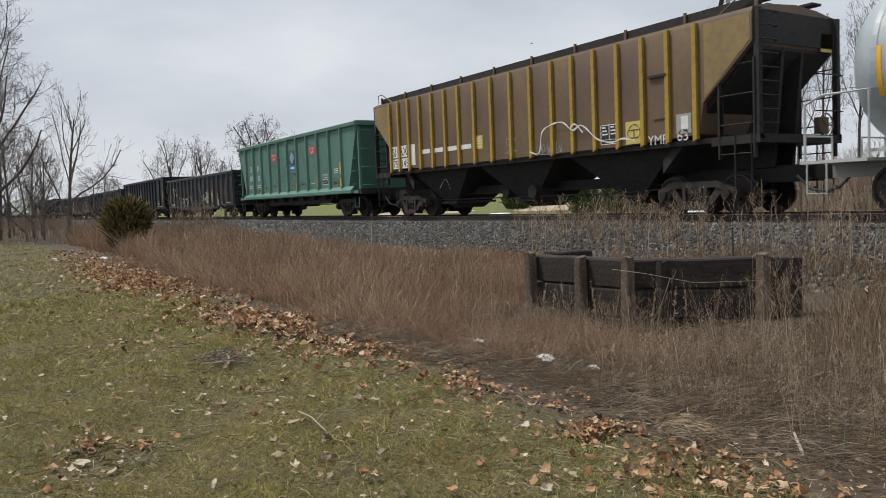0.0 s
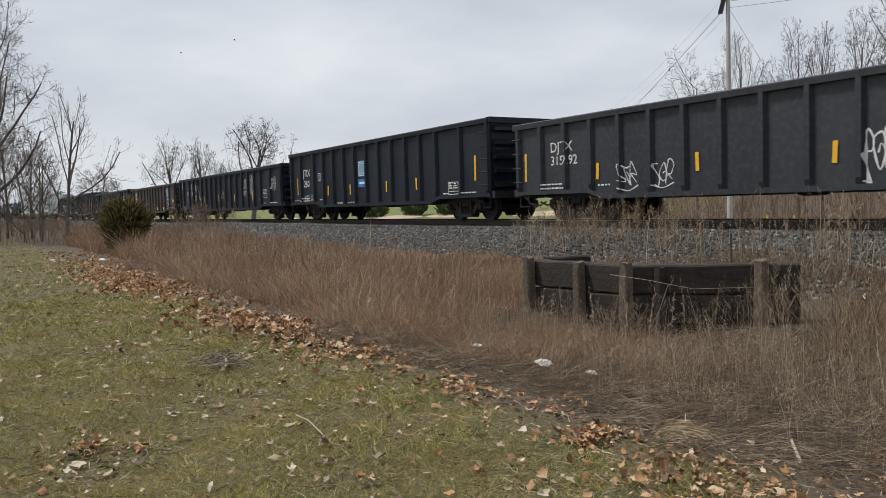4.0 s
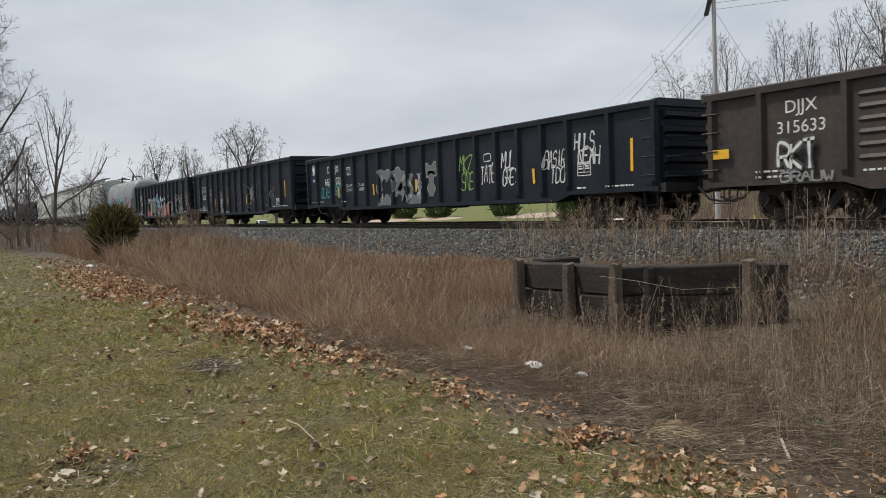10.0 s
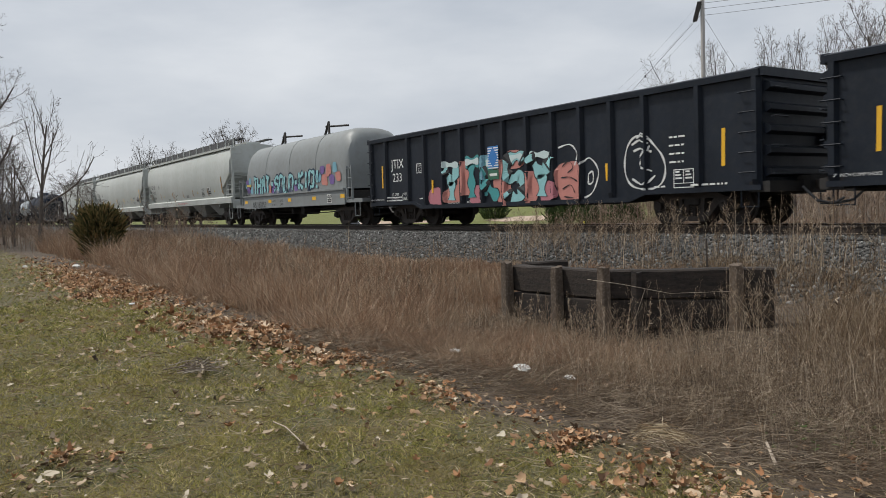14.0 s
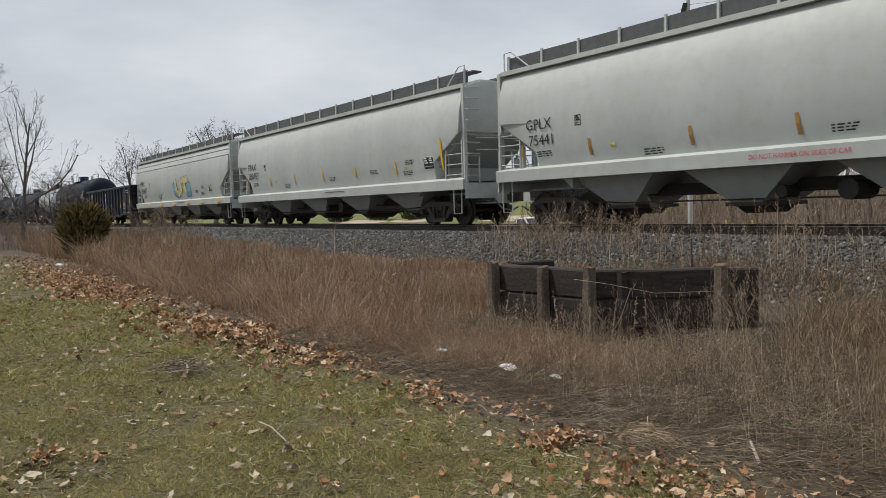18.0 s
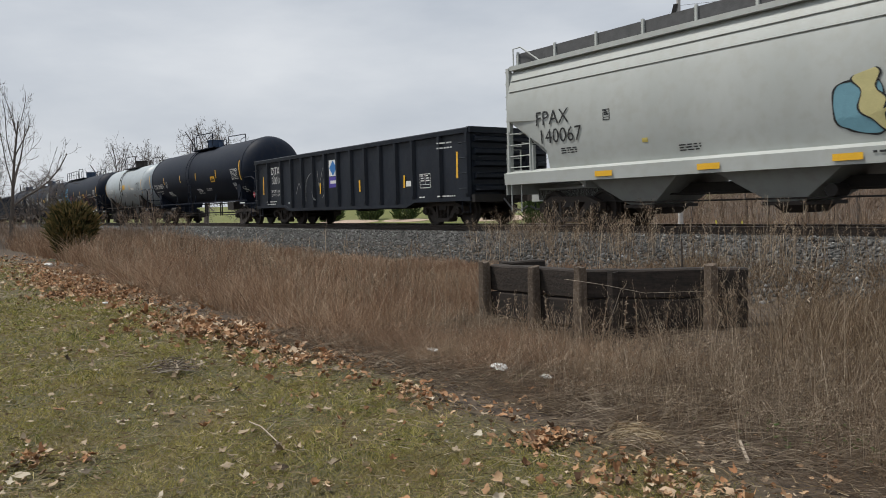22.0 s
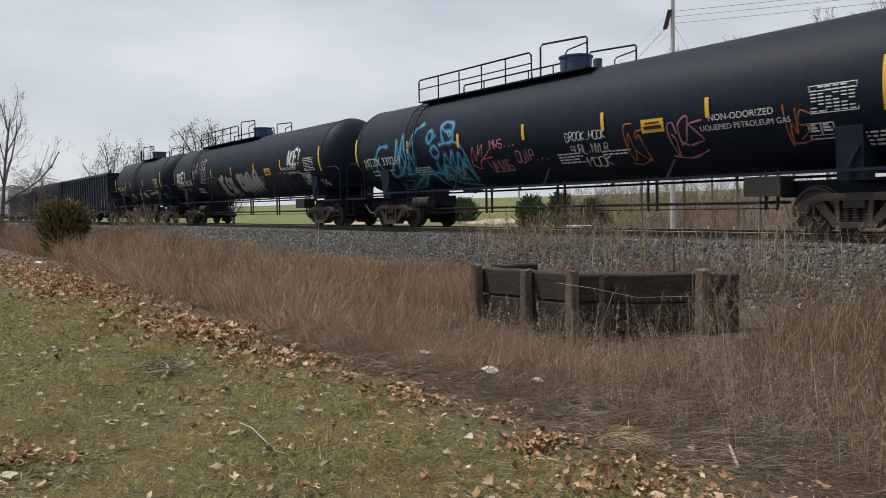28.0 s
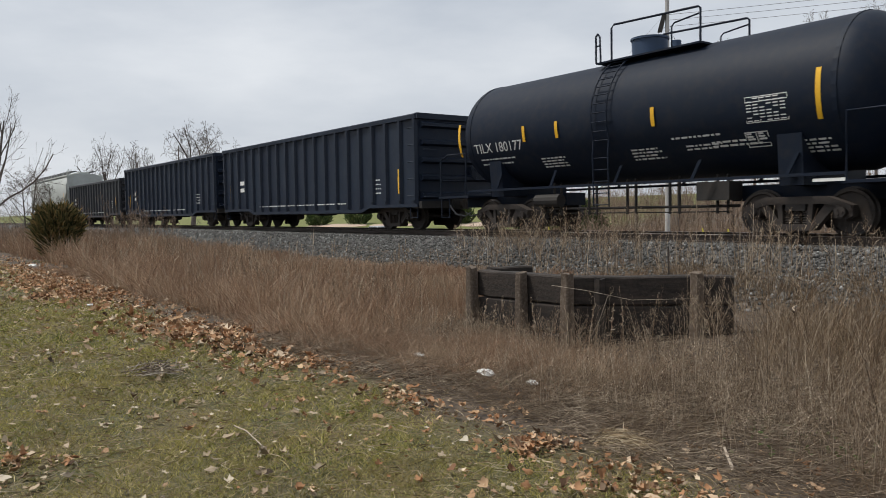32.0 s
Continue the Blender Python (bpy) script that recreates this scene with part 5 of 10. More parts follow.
k = (y < 5.6) & (x < -1.2) & (patchy(x, y, 1.7, 7.0) + 0.4 * patchy(x, y, 4.0, 1.0) > RNG.uniform(-1.3, 0.15, len(x)))
x, y = x[k], y[k]
size = (0.032 + 0.075 * RNG.uniform(0, 1, len(x)) ** 1.8) * np.clip(-x / 8, 0.72, 1.2)
v, f = flakes(np.stack([x, y, gh(x, y) + 0.012 + RNG.uniform(0, 0.045, len(x))], 1), size, 0.4, 0.8)
stuff("leaf_drift", v, f, M_LEAF_RUST, "drift of rust-brown oak leaves along the lawn's edge", "fallen leaves")

# ---------------------------------------------------------------- weeds between the lawn and the track
M_WEED = plant_material("dry_bunch_grass", [(0.053, 0.033, 0.022), (0.189, 0.113, 0.073), (0.342, 0.218, 0.142), (0.543, 0.395, 0.266), (0.224, 0.124, 0.076), (0.755, 0.614, 0.448)], patch=(0.20, 0.115, 0.073), patch_scale=0.6, patch_amount=0.65, translucent=0.12, tint=(0.40, 0.30, 0.205), tint_scale=1.3)
M_MAT = plant_material("grey_dead_thatch", [(0.035, 0.025, 0.018), (0.128, 0.097, 0.07), (0.258, 0.203, 0.151), (0.475, 0.397, 0.302), (0.07, 0.05, 0.036)], patch=(0.155, 0.115, 0.082), patch_scale=0.9, translucent=0.08)
M_STALK = plant_material("dry_weed_stalks", [(0.037, 0.026, 0.017), (0.16, 0.109, 0.073), (0.364, 0.284, 0.203), (0.556, 0.465, 0.353), (0.096, 0.059, 0.036), (0.257, 0.187, 0.123)], translucent=0.08)


def weed_limit(x, y):
    """How high the dry grass stands: lower towards the ballast, higher far along the line."""
    low = (np.clip(0.84 - (y - 6.0) * 0.125, 0.14, 0.95) + np.clip((-x - 20) / 12, 0, 1) * 0.45) * (0.92 + 0.35 * patchy(x, y, 0.55, 2.5)) + np.clip((x + 9.5) / 1.5, 0, 1) * 0.5
    return np.where(y < 12.0, low, 9.0)


def grass_tufts(n, x0, x1, y0, y1, h0, h1, lean=0.35, crowd=0.0, width=0.006, skew=1.0, clump=14, keep=None):
    """Bunches of dry blades fanning out from a common root, with gaps between them."""
    m = max(4, n // clump)
    cx = x1 - (x1 - x0) * RNG.uniform(0, 1, m) ** skew
    cy = RNG.uniform(y0, y1, m)
    k = (patchy(cx, cy, 0.8, 5.0) > RNG.uniform(-1.2, crowd, m)) & (np.hypot(cx + 32.5, cy - 5.8) > 1.3)
    if keep is not None:
        k &= keep(cx, cy)
    cx, cy = cx[k], cy[k]
    ch = RNG.uniform(0.4, 1.25, len(cx)) * (1 + 0.4 * patchy(cx, cy, 0.6, 8.0) + 0.2 * patchy(cx, cy, 1.9, 2.0))
    tilt = RNG.normal(0, 0.20, (len(cx), 2))
    i = RNG.integers(0, len(cx), len(cx) * clump)
    n = len(i)
    off = RNG.normal(0, 0.07, (n, 2))
    x, y = cx[i] + off[:, 0], cy[i] + off[:, 1]
    h = np.minimum(RNG.uniform(h0, h1, n) * ch[i], weed_limit(x, y) * RNG.uniform(0.5, 1.1, n))
    p0 = np.stack([x, y, gh(x, y) - 0.01], 1)
    l = (RNG.normal(0, lean * 0.85, (n, 2)) + off * 2.5 + tilt[i]) * h[:, None]
    p2 = p0 + np.stack([l[:, 0], l[:, 1], h * RNG.uniform(0.8, 1.0, n)], 1)
    p1 = p0 + np.stack([l[:, 0] * 0.33, l[:, 1] * 0.33, h * 0.56], 1)
    w = RNG.uniform(0.35, 1.2, n) * width * np.clip(np.hypot(x, y) / 9, 0.8, 3.0)
    return strands(p0, p1, p2, w, w * 0.35, 3)


def off_lawn(x, y):
    """Behind the edge of the lawn and its leaf drifts."""
    return y > 3.95 + 0.25 * np.sin(x * 0.9) + 0.3 * patchy(x, y, 1.1, 3.0)


v, f = gather([grass_tufts(60000, -48, -16, 5.0, 11.0, 0.45, 1.0, 0.30, 0.5, 0.0055, 1.3, keep=off_lawn),
               grass_tufts(54000, -20, -8.9, 4.3, 9.8, 0.28, 0.75, 0.40, 0.65, 0.005, clump=20, keep=off_lawn),
               grass_tufts(9000, -17, -8.9, 9.4, 11.4, 0.2, 0.45, 0.35, 0.2, 0.005),
               grass_tufts(6000, -14.8, -12.6, 9.3, 10.8, 0.45, 0.75, 0.3, 0.9, 0.005),
               grass_tufts(17000, -62, -34, 6.8, 11.5, 0.6, 1.1, 0.22, 0.5, 0.007),
               grass_tufts(12000, -24, -8.0, 4.1, 6.0, 0.08, 0.32, 0.7, 0.3, 0.0045, keep=off_lawn),
               grass_tufts(15000, -10.5, -5.6, 3.9, 6.6, 0.10, 0.38, 0.5, 0.3, 0.004, keep=off_lawn),
               grass_tufts(12000, -9.5, -4.4, 4.3, 6.4, 0.12, 0.42, 0.55, 0.1, 0.0038, keep=off_lawn),
               grass_tufts(5000, -26, -6.5, 3.8, 5.2, 0.06, 0.2, 0.9, 0.2, 0.004)])
stuff("dry_bunch_grass", v, f, M_WEED, "dense reddish-brown dry bunch grass along the railway", "dry grass")


def clear_of_crib(x, y):
    """Keeps the open view on to the timbers."""
    return ~((y > 4.9) & (y < 8.6) & (-x / y > 0.62) & (-x / y < 1.24))


M_TANGLE = plant_material("dark_tangled_grass", [(0.023, 0.015, 0.01), (0.077, 0.05, 0.031), (0.158, 0.11, 0.068), (0.297, 0.225, 0.144), (0.108, 0.061, 0.037), (0.405, 0.329, 0.23)], patch=(0.17, 0.112, 0.066), patch_scale=0.6, translucent=0.08, patch_amount=0.4)
v, f = gather([grass_tufts(6000, -10.5, -1.0, 10.6, 12.0, 0.25, 0.6, 0.35, 0.1, 0.005),
               grass_tufts(17000, -4.8, 2.0, 5.6, 11.0, 0.25, 0.62, 0.42, 0.45, 0.0045, keep=clear_of_crib),
               grass_tufts(4500, -5.4, -3.2, 7.8, 10.8, 0.35, 0.7, 0.35, 0.8, 0.0045, keep=clear_of_crib),
               grass_tufts(9000, -8.8, -3.6, 4.9, 6.9, 0.06, 0.22, 0.7, 0.5, 0.0036),
               grass_tufts(15000, -5.0, 1.0, 4.0, 6.2, 0.08, 0.34, 0.7, 0.6, 0.0034)])
stuff("tangled_dry_grass", v, f, M_TANGLE, "tangled dark brown dry grass round the old timbers", "dry grass")

# matted grey stems lying on the ground, combed roughly one way
n = 62000
x = 1.5 - 10.5 * RNG.uniform(0, 1, n) ** 0.8
y = RNG.uniform(3.6, 8.0, n)
x2 = RNG.uniform(-26, -8, 30000)
y2 = RNG.uniform(4.0, 10.5, 30000)
x, y = np.concatenate([x, x2]), np.concatenate([y, y2])
k = (y > 3.75 + 0.3 * patchy(x, y, 0.7, 6.0)) & ((y < 6.2) | (x < -8) | (RNG.uniform(0, 1, len(x)) < 0.5)) & (patchy(x, y, 2.2, 3.3) > RNG.uniform(-1.6, 0.7, len(x)))
x, y = x[k], y[k]
n = len(x)
a, ln = np.where(RNG.uniform(0, 1, n) < 0.5, RNG.normal(0.35, 0.5, n), RNG.uniform(0, 6.3, n)), RNG.uniform(0.08, 0.38, n)
p0 = np.stack([x, y, gh(x, y) + RNG.uniform(0.0, 0.08, n)], 1)
p2 = p0 + np.stack([np.cos(a) * ln, np.sin(a) * ln, RNG.normal(0.02, 0.05, n)], 1)
p1 = (p0 + p2) / 2 + np.stack([RNG.normal(0, 0.025, n), RNG.normal(0, 0.025, n), RNG.uniform(0.0, 0.07, n)], 1)
v, f = strands(p0, p1, p2, RNG.uniform(0.002, 0.005, n), 0.002, 3)
stuff("flattened_thatch", v, f, M_MAT, "flattened grey mat of last year's dead grass", "dead grass")


def weed_plants(xs, ys, h0, h1, branches, spread, thick, seeds=1, seed_size=0.005):
    """Upright dry weeds: a stem, forking side shoots, and small seed heads at their ends."""
    n = len(xs)
    h = RNG.uniform(h0, h1, n)
    h = np.where(ys < 10.9, np.minimum(h, weed_limit(xs, ys) * 1.15), h)
    base = np.stack([xs, ys, gh(xs, ys) - 0.02], 1)
    l = RNG.normal(0, 0.14, (n, 2)) * h[:, None]
    top = base + np.stack([l[:, 0], l[:, 1], h], 1)
    mid = base + np.stack([l[:, 0] * 0.2, l[:, 1] * 0.2, h * 0.55], 1)
    w = thick * RNG.uniform(0.7, 1.3, n) * np.clip(np.hypot(xs, ys) / 7, 0.9, 4)
    out = [strands(base, mid, top, w, w * 0.4, 4)]
    i = np.repeat(np.arange(n), branches)
    t = RNG.uniform(0.3, 0.95, len(i))[:, None]
    q0 = (1 - t) ** 2 * base[i] + 2 * t * (1 - t) * mid[i] + t ** 2 * top[i]
    a = RNG.uniform(0, 2 * np.pi, len(i))
    ln = h[i] * spread * RNG.uniform(0.4, 1.0, len(i)) * (1.15 - t[:, 0])
    d = np.stack([np.cos(a) * 0.6, np.sin(a) * 0.6, RNG.uniform(0.5, 1.0, len(i))], 1)
    q2 = q0 + d * ln[:, None]
    q1 = q0 + d * ln[:, None] * 0.5 + np.stack([np.cos(a), np.sin(a), np.zeros(len(i))], 1) * 0.12 * ln[:, None]
    out.append(strands(q0, q1, q2, w[i] * 0.55, w[i] * 0.3, 3))
    j = np.repeat(np.arange(len(i)), 2)
    s0 = q0[j] + (q2 - q0)[j] * RNG.uniform(0.35, 0.9, len(j))[:, None]
    s2 = s0 + RNG.normal(0, 0.35, (len(j), 3)) * ln[j][:, None] * 0.5 + np.array([0, 0, 1.0]) * (ln[j] * 0.3)[:, None]
    out.append(strands(s0, (s0 + s2) / 2, s2, w[i][j] * 0.4, w[i][j] * 0.25, 2))
    ends = np.concatenate([q2, s2, top])
    e = ends[RNG.integers(0, len(ends), len(ends) * seeds // 2)]
    e = e + RNG.normal(0, 0.018, e.shape)
    r = seed_size * RNG.uniform(0.5, 1.3, len(e)) * np.clip(np.hypot(e[:, 0], e[:, 1]) / 9, 1, 2.5)
    s = RNG.normal(0, 1, e.shape)
    s *= (r / np.linalg.norm(s, axis=1))[:, None]
    out.append(strands(e - s, e, e + s, r * 0.9, r * 0.7, 2))
    return gather(out)


def spots(n, x0, x1, y0, y1):
    return RNG.uniform(x0, x1, n), RNG.uniform(y0, y1, n)


sets = []
for n, box, h0, h1, br, sp, th in ((620, (-4.4, 1.5, 5.4, 9.5), 0.35, 0.85, 8, 0.5, 0.0040),
                                   (190, (-8.6, -4.4, 5.0, 7.0), 0.25, 0.62, 8, 0.6, 0.0036),
                                   (16, (-6.2, -5.2, 6.2, 7.3), 0.6, 0.95, 8, 0.35, 0.004),
                                   (680, (-5.2, 0.8, 4.1, 6.0), 0.2, 0.6, 8, 0.65, 0.0030),
                                   (90, (-12.5, -1.5, 10.8, 13.0), 0.4, 0.8, 8, 0.42, 0.005),
                                   (150, (-14.8, -9.6, 11.0, 13.2), 0.55, 1.2, 13, 0.5, 0.0046),
                                   (55, (-9.6, -4.5, 11.2, 13.3), 0.6, 1.2, 12, 0.42, 0.005),
                                   (190, (-45, -18, 6.0, 11.0), 0.8, 1.25, 6, 0.32, 0.006),
                                   (150, (-18, -9, 5.3, 9.5), 0.5, 0.95, 7, 0.4, 0.005),
                                   (46, (-3.4, -1.0, 4.1, 5.4), 0.5, 1.0, 7, 0.4, 0.0034),
                                   (20, (-5.6, -3.2, 4.4, 5.2), 0.4, 0.8, 6, 0.4, 0.0034),
                                   (46, (-5.9, -4.7, 7.2, 8.5), 0.55, 1.0, 11, 0.45, 0.0042),
                                   (26, (-7.2, -5.8, 6.2, 7.0), 0.45, 0.8, 9, 0.45, 0.004),
                                   (80, (-3.4, 1.5, 8.0, 12.5), 0.7, 1.25, 10, 0.42, 0.0055)):
    xs, ys = spots(n, *box)
    k = ys > 3.75
    sets.append(weed_plants(xs[k], ys[k], h0, h1, br, sp, th))


def seed_spikes(n, x0, x1, y0, y1, h0, h1):
    """Single dry stems, the upper third thick with seed capsules."""
    xs, ys = spots(n, x0, x1, y0, y1)
    h = RNG.uniform(h0, h1, n)
    base = np.stack([xs, ys, np.maximum(gh(xs, ys), bank_z(ys)) - 0.03], 1)
    l = RNG.normal(0, 0.1, (n, 2)) * h[:, None]
    top = base + np.stack([l[:, 0], l[:, 1], h], 1)
    mid = base + np.stack([l[:, 0] * 0.3, l[:, 1] * 0.3, h * 0.5], 1)
    out = [strands(base, mid, top, np.full(n, 0.010), np.full(n, 0.006), 5)]
    i = np.repeat(np.arange(n), 46)
    t = RNG.uniform(0.58, 1.0, len(i))[:, None]
    e = (1 - t) ** 2 * base[i] + 2 * t * (1 - t) * mid[i] + t ** 2 * top[i]
    d = RNG.normal(0, 1, e.shape)
    d *= (RNG.uniform(0.015, 0.04, len(i)) * (1.35 - t[:, 0]) * 1.6 / np.linalg.norm(d, axis=1))[:, None]
    out.append(strands(e, e + d * 0.5, e + d, np.full(len(i), 0.011), np.full(len(i), 0.008), 3))
    return gather(out)


def bank_z(y):
    return np.where(y < 11.6, -9.0, np.where(y < 13.45, 0.08 + (y - 11.6) / 1.85 * 0.66, 0.74))


sets += [seed_spikes(80, -30, -9.5, 5.5, 10.6, 0.55, 1.0), seed_spikes(16, -9.5, -1.5, 11.6, 13.4, 0.7, 1.15), seed_spikes(7, -8.0, -4.6, 5.9, 6.9, 0.5, 0.85), seed_spikes(8, -4.5, 0.5, 6.5, 9.5, 0.7, 1.1)]
v, f = gather(sets)
stuff("dry_weeds", v, f, M_STALK, "tall branching dry weeds with small seed heads", "weeds")

# single long pale and dark stems standing out of the tangle
M_STEM = plant_material("long_dry_stems", [(0.046, 0.029, 0.02), (0.368, 0.299, 0.216), (0.147, 0.101, 0.064), (0.515, 0.437, 0.331), (0.074, 0.044, 0.029), (0.258, 0.189, 0.124)], translucent=0.05)
out = []
for n, x0, x1, y0, y1, h0, h1, w in ((1200, -4.8, 1.2, 4.2, 7.0, 0.15, 0.5, 0.003), (260, -8.8, -4.6, 5.0, 6.8, 0.15, 0.45, 0.0036), (800, -5.0, 1.5, 7.0, 10.5, 0.3, 0.7, 0.005), (2200, -24, -8.8, 4.8, 9.8, 0.3, 0.85, 0.006), (700, -12, -1.0, 10.6, 12.8, 0.3, 0.8, 0.007), (1500, -46, -22, 5.2, 10.5, 0.6, 1.15, 0.010)):
    xs, ys = spots(n, x0, x1, y0, y1)
    h = np.minimum(RNG.uniform(h0, h1, n), weed_limit(xs, ys) * 1.1)
    l = RNG.normal(0, 0.22, (n, 2)) * h[:, None]
    p0 = np.stack([xs, ys, gh(xs, ys) - 0.01], 1)
    p2 = p0 + np.stack([l[:, 0], l[:, 1], h], 1)
    p1 = p0 + np.stack([l[:, 0] * RNG.uniform(0.2, 0.6, n), l[:, 1] * 0.4, h * 0.55], 1)
    wd = w * RNG.uniform(0.6, 1.3, n)
    out.append(strands(p0, p1, p2, wd, wd * 0.6, 4))
v, f = gather(out)
stuff("long_dry_stems", v, f, M_STEM, "long pale and dark dry stems standing among weeds", "dry stems")

# a bleached bunch of bent straw at the edge of the leaves
n = 260
a = RNG.normal(0.3, 0.7, n)
ln = RNG.uniform(0.12, 0.42, n)
p0 = np.stack([RNG.normal(-3.38, 0.06, n), RNG.normal(3.86, 0.05, n), np.full(n, 0.0)], 1)
p2 = p0 + np.stack([np.cos(a) * ln, np.sin(a) * ln * 0.5 - 0.12 * ln, RNG.uniform(0.0, 0.06, n)], 1)
p1 = p0 + (p2 - p0) * 0.45 + np.stack([np.zeros(n), np.zeros(n), RNG.uniform(0.05, 0.16, n)], 1)
v, f = strands(p0, p1, p2, RNG.uniform(0.003, 0.006, n), 0.002, 4)
stuff("straw_bunch", v, f, M_STRAW, "bleached bunch of bent straw by the fallen leaves", "straw")

# low green rosettes in the litter
M_ROSETTE = plant_material("low_green_weed", [(0.06, 0.10, 0.03), (0.09, 0.14, 0.045), (0.12, 0.16, 0.06)])
x, y = np.concatenate([RNG.normal(c, 0.35, 120) for c in (-5.6, -7.4, -2.6, -1.2, -31.0)]), np.concatenate([RNG.normal(c, 0.3, 120) for c in (4.8, 5.2, 4.9, 5.8, 5.0)])
v, f = flakes(np.stack([x, y, gh(x, y) + 0.05], 1), RNG.uniform(0.02, 0.05, len(x)), 0.5)
stuff("green_ground_weed", v, f, M_ROSETTE, "low green weeds sprouting through dead litter", "weeds")

# ---------------------------------------------------------------- ballast stones
def stones(x, y, z, size):
    n = len(x)
    c = np.array([[a, b, d] for d in (-1, 1) for b in (-1, 1) for a in (-1, 1)], float)
    q = c[None] * RNG.uniform(0.45, 1.0, (n, 8, 3)) * np.asarray(size).reshape(-1, 1, 1) * 0.5
    a = RNG.uniform(0, 2 * np.pi, n)
    for i, j in ((0, 1), (1, 2), (0, 2)):
        o = q.copy()
        cc, ss = np.cos(a)[:, None], np.sin(a)[:, None]
        o[..., i] = cc * q[..., i] - ss * q[..., j]
        o[..., j] = ss * q[..., i] + cc * q[..., j]
        q, a = o, RNG.uniform(0, 2 * np.pi, n)
    q = q + np.stack([x, y, z], 1)[:, None]
    f = np.array([[0, 2, 3, 1], [4, 5, 7, 6], [0, 1, 5, 4], [1, 3, 7, 5], [3, 2, 6, 7], [2, 0, 4, 6]])
    return q.reshape(-1, 3), (f[None] + (np.arange(n) * 8)[:, None, None]).reshape(-1, 4)


def bed_z(y):
    return np.where(y < 13.45, 0.08 + (y - 11.6) / 1.85 * 0.66, 0.74)


M_STONE = plant_material("crushed_stone", [(0.03, 0.031, 0.03), (0.07, 0.071, 0.069), (0.115, 0.117, 0.114), (0.045, 0.043, 0.041), (0.16, 0.163, 0.16), (0.085, 0.082, 0.077), (0.09, 0.086, 0.08), (0.30, 0.305, 0.30)], 0.9, translucent=0.0)
n = 38000
x = 0.5 - 52 * RNG.uniform(0, 1, n) ** 1.5
y = 11.2 + 3.7 * RNG.uniform(0, 1, n)
z = np.maximum(bed_z(y), gh(x, y)) + RNG.uniform(-0.01, 0.025, n)
v1 = stones(x, y, z, RNG.uniform(0.028, 0.072, n) * np.clip(-x / 24, 1, 1.8))
n = 9000
x = 0.5 - 40 * RNG.uniform(0, 1, n) ** 1.4
y = RNG.uniform(14.95, 17.7, n)
v2 = stones(x, y, 0.745 + RNG.uniform(0, 0.02, n), RNG.uniform(0.04, 0.085, n))
n = 1600
x, y = RNG.uniform(-9.5, 1.0, n), 10.2 + 1.2 * RNG.uniform(0, 1, n) ** 0.5
v3 = stones(x, y, gh(x, y) + 0.01, RNG.uniform(0.03, 0.075, n))
v, f = gather([v1, v2, v3])
stuff("ballast_stones", v, f, M_STONE, "loose angular grey ballast stones", "ballast")


# ---------------------------------------------------------------- bare trees
def rods(p, q, r0, r1, n=5):
    """Straight tapered round pieces from p to q, open at the ends."""
    d = q - p
    d = d / (np.linalg.norm(d, axis=1, keepdims=True) + 1e-9)
    s = np.cross(d, np.array([0.31, 0.17, 0.93]))
    s /= np.linalg.norm(s, axis=1, keepdims=True) + 1e-9
    w = np.cross(s, d)
    t = 2 * np.pi * np.arange(n) / n
    ring = np.cos(t)[None, :, None] * s[:, None] + np.sin(t)[None, :, None] * w[:, None]
    v = np.concatenate([p[:, None] + ring * r0[:, None, None], q[:, None] + ring * r1[:, None, None]], 1).reshape(-1, 3)
    j = np.arange(n)
    f = np.stack([j, (j + 1) % n, (j + 1) % n + n, j + n], 1)
    return v, (f[None] + (np.arange(len(p)) * 2 * n)[:, None, None]).reshape(-1, 4)


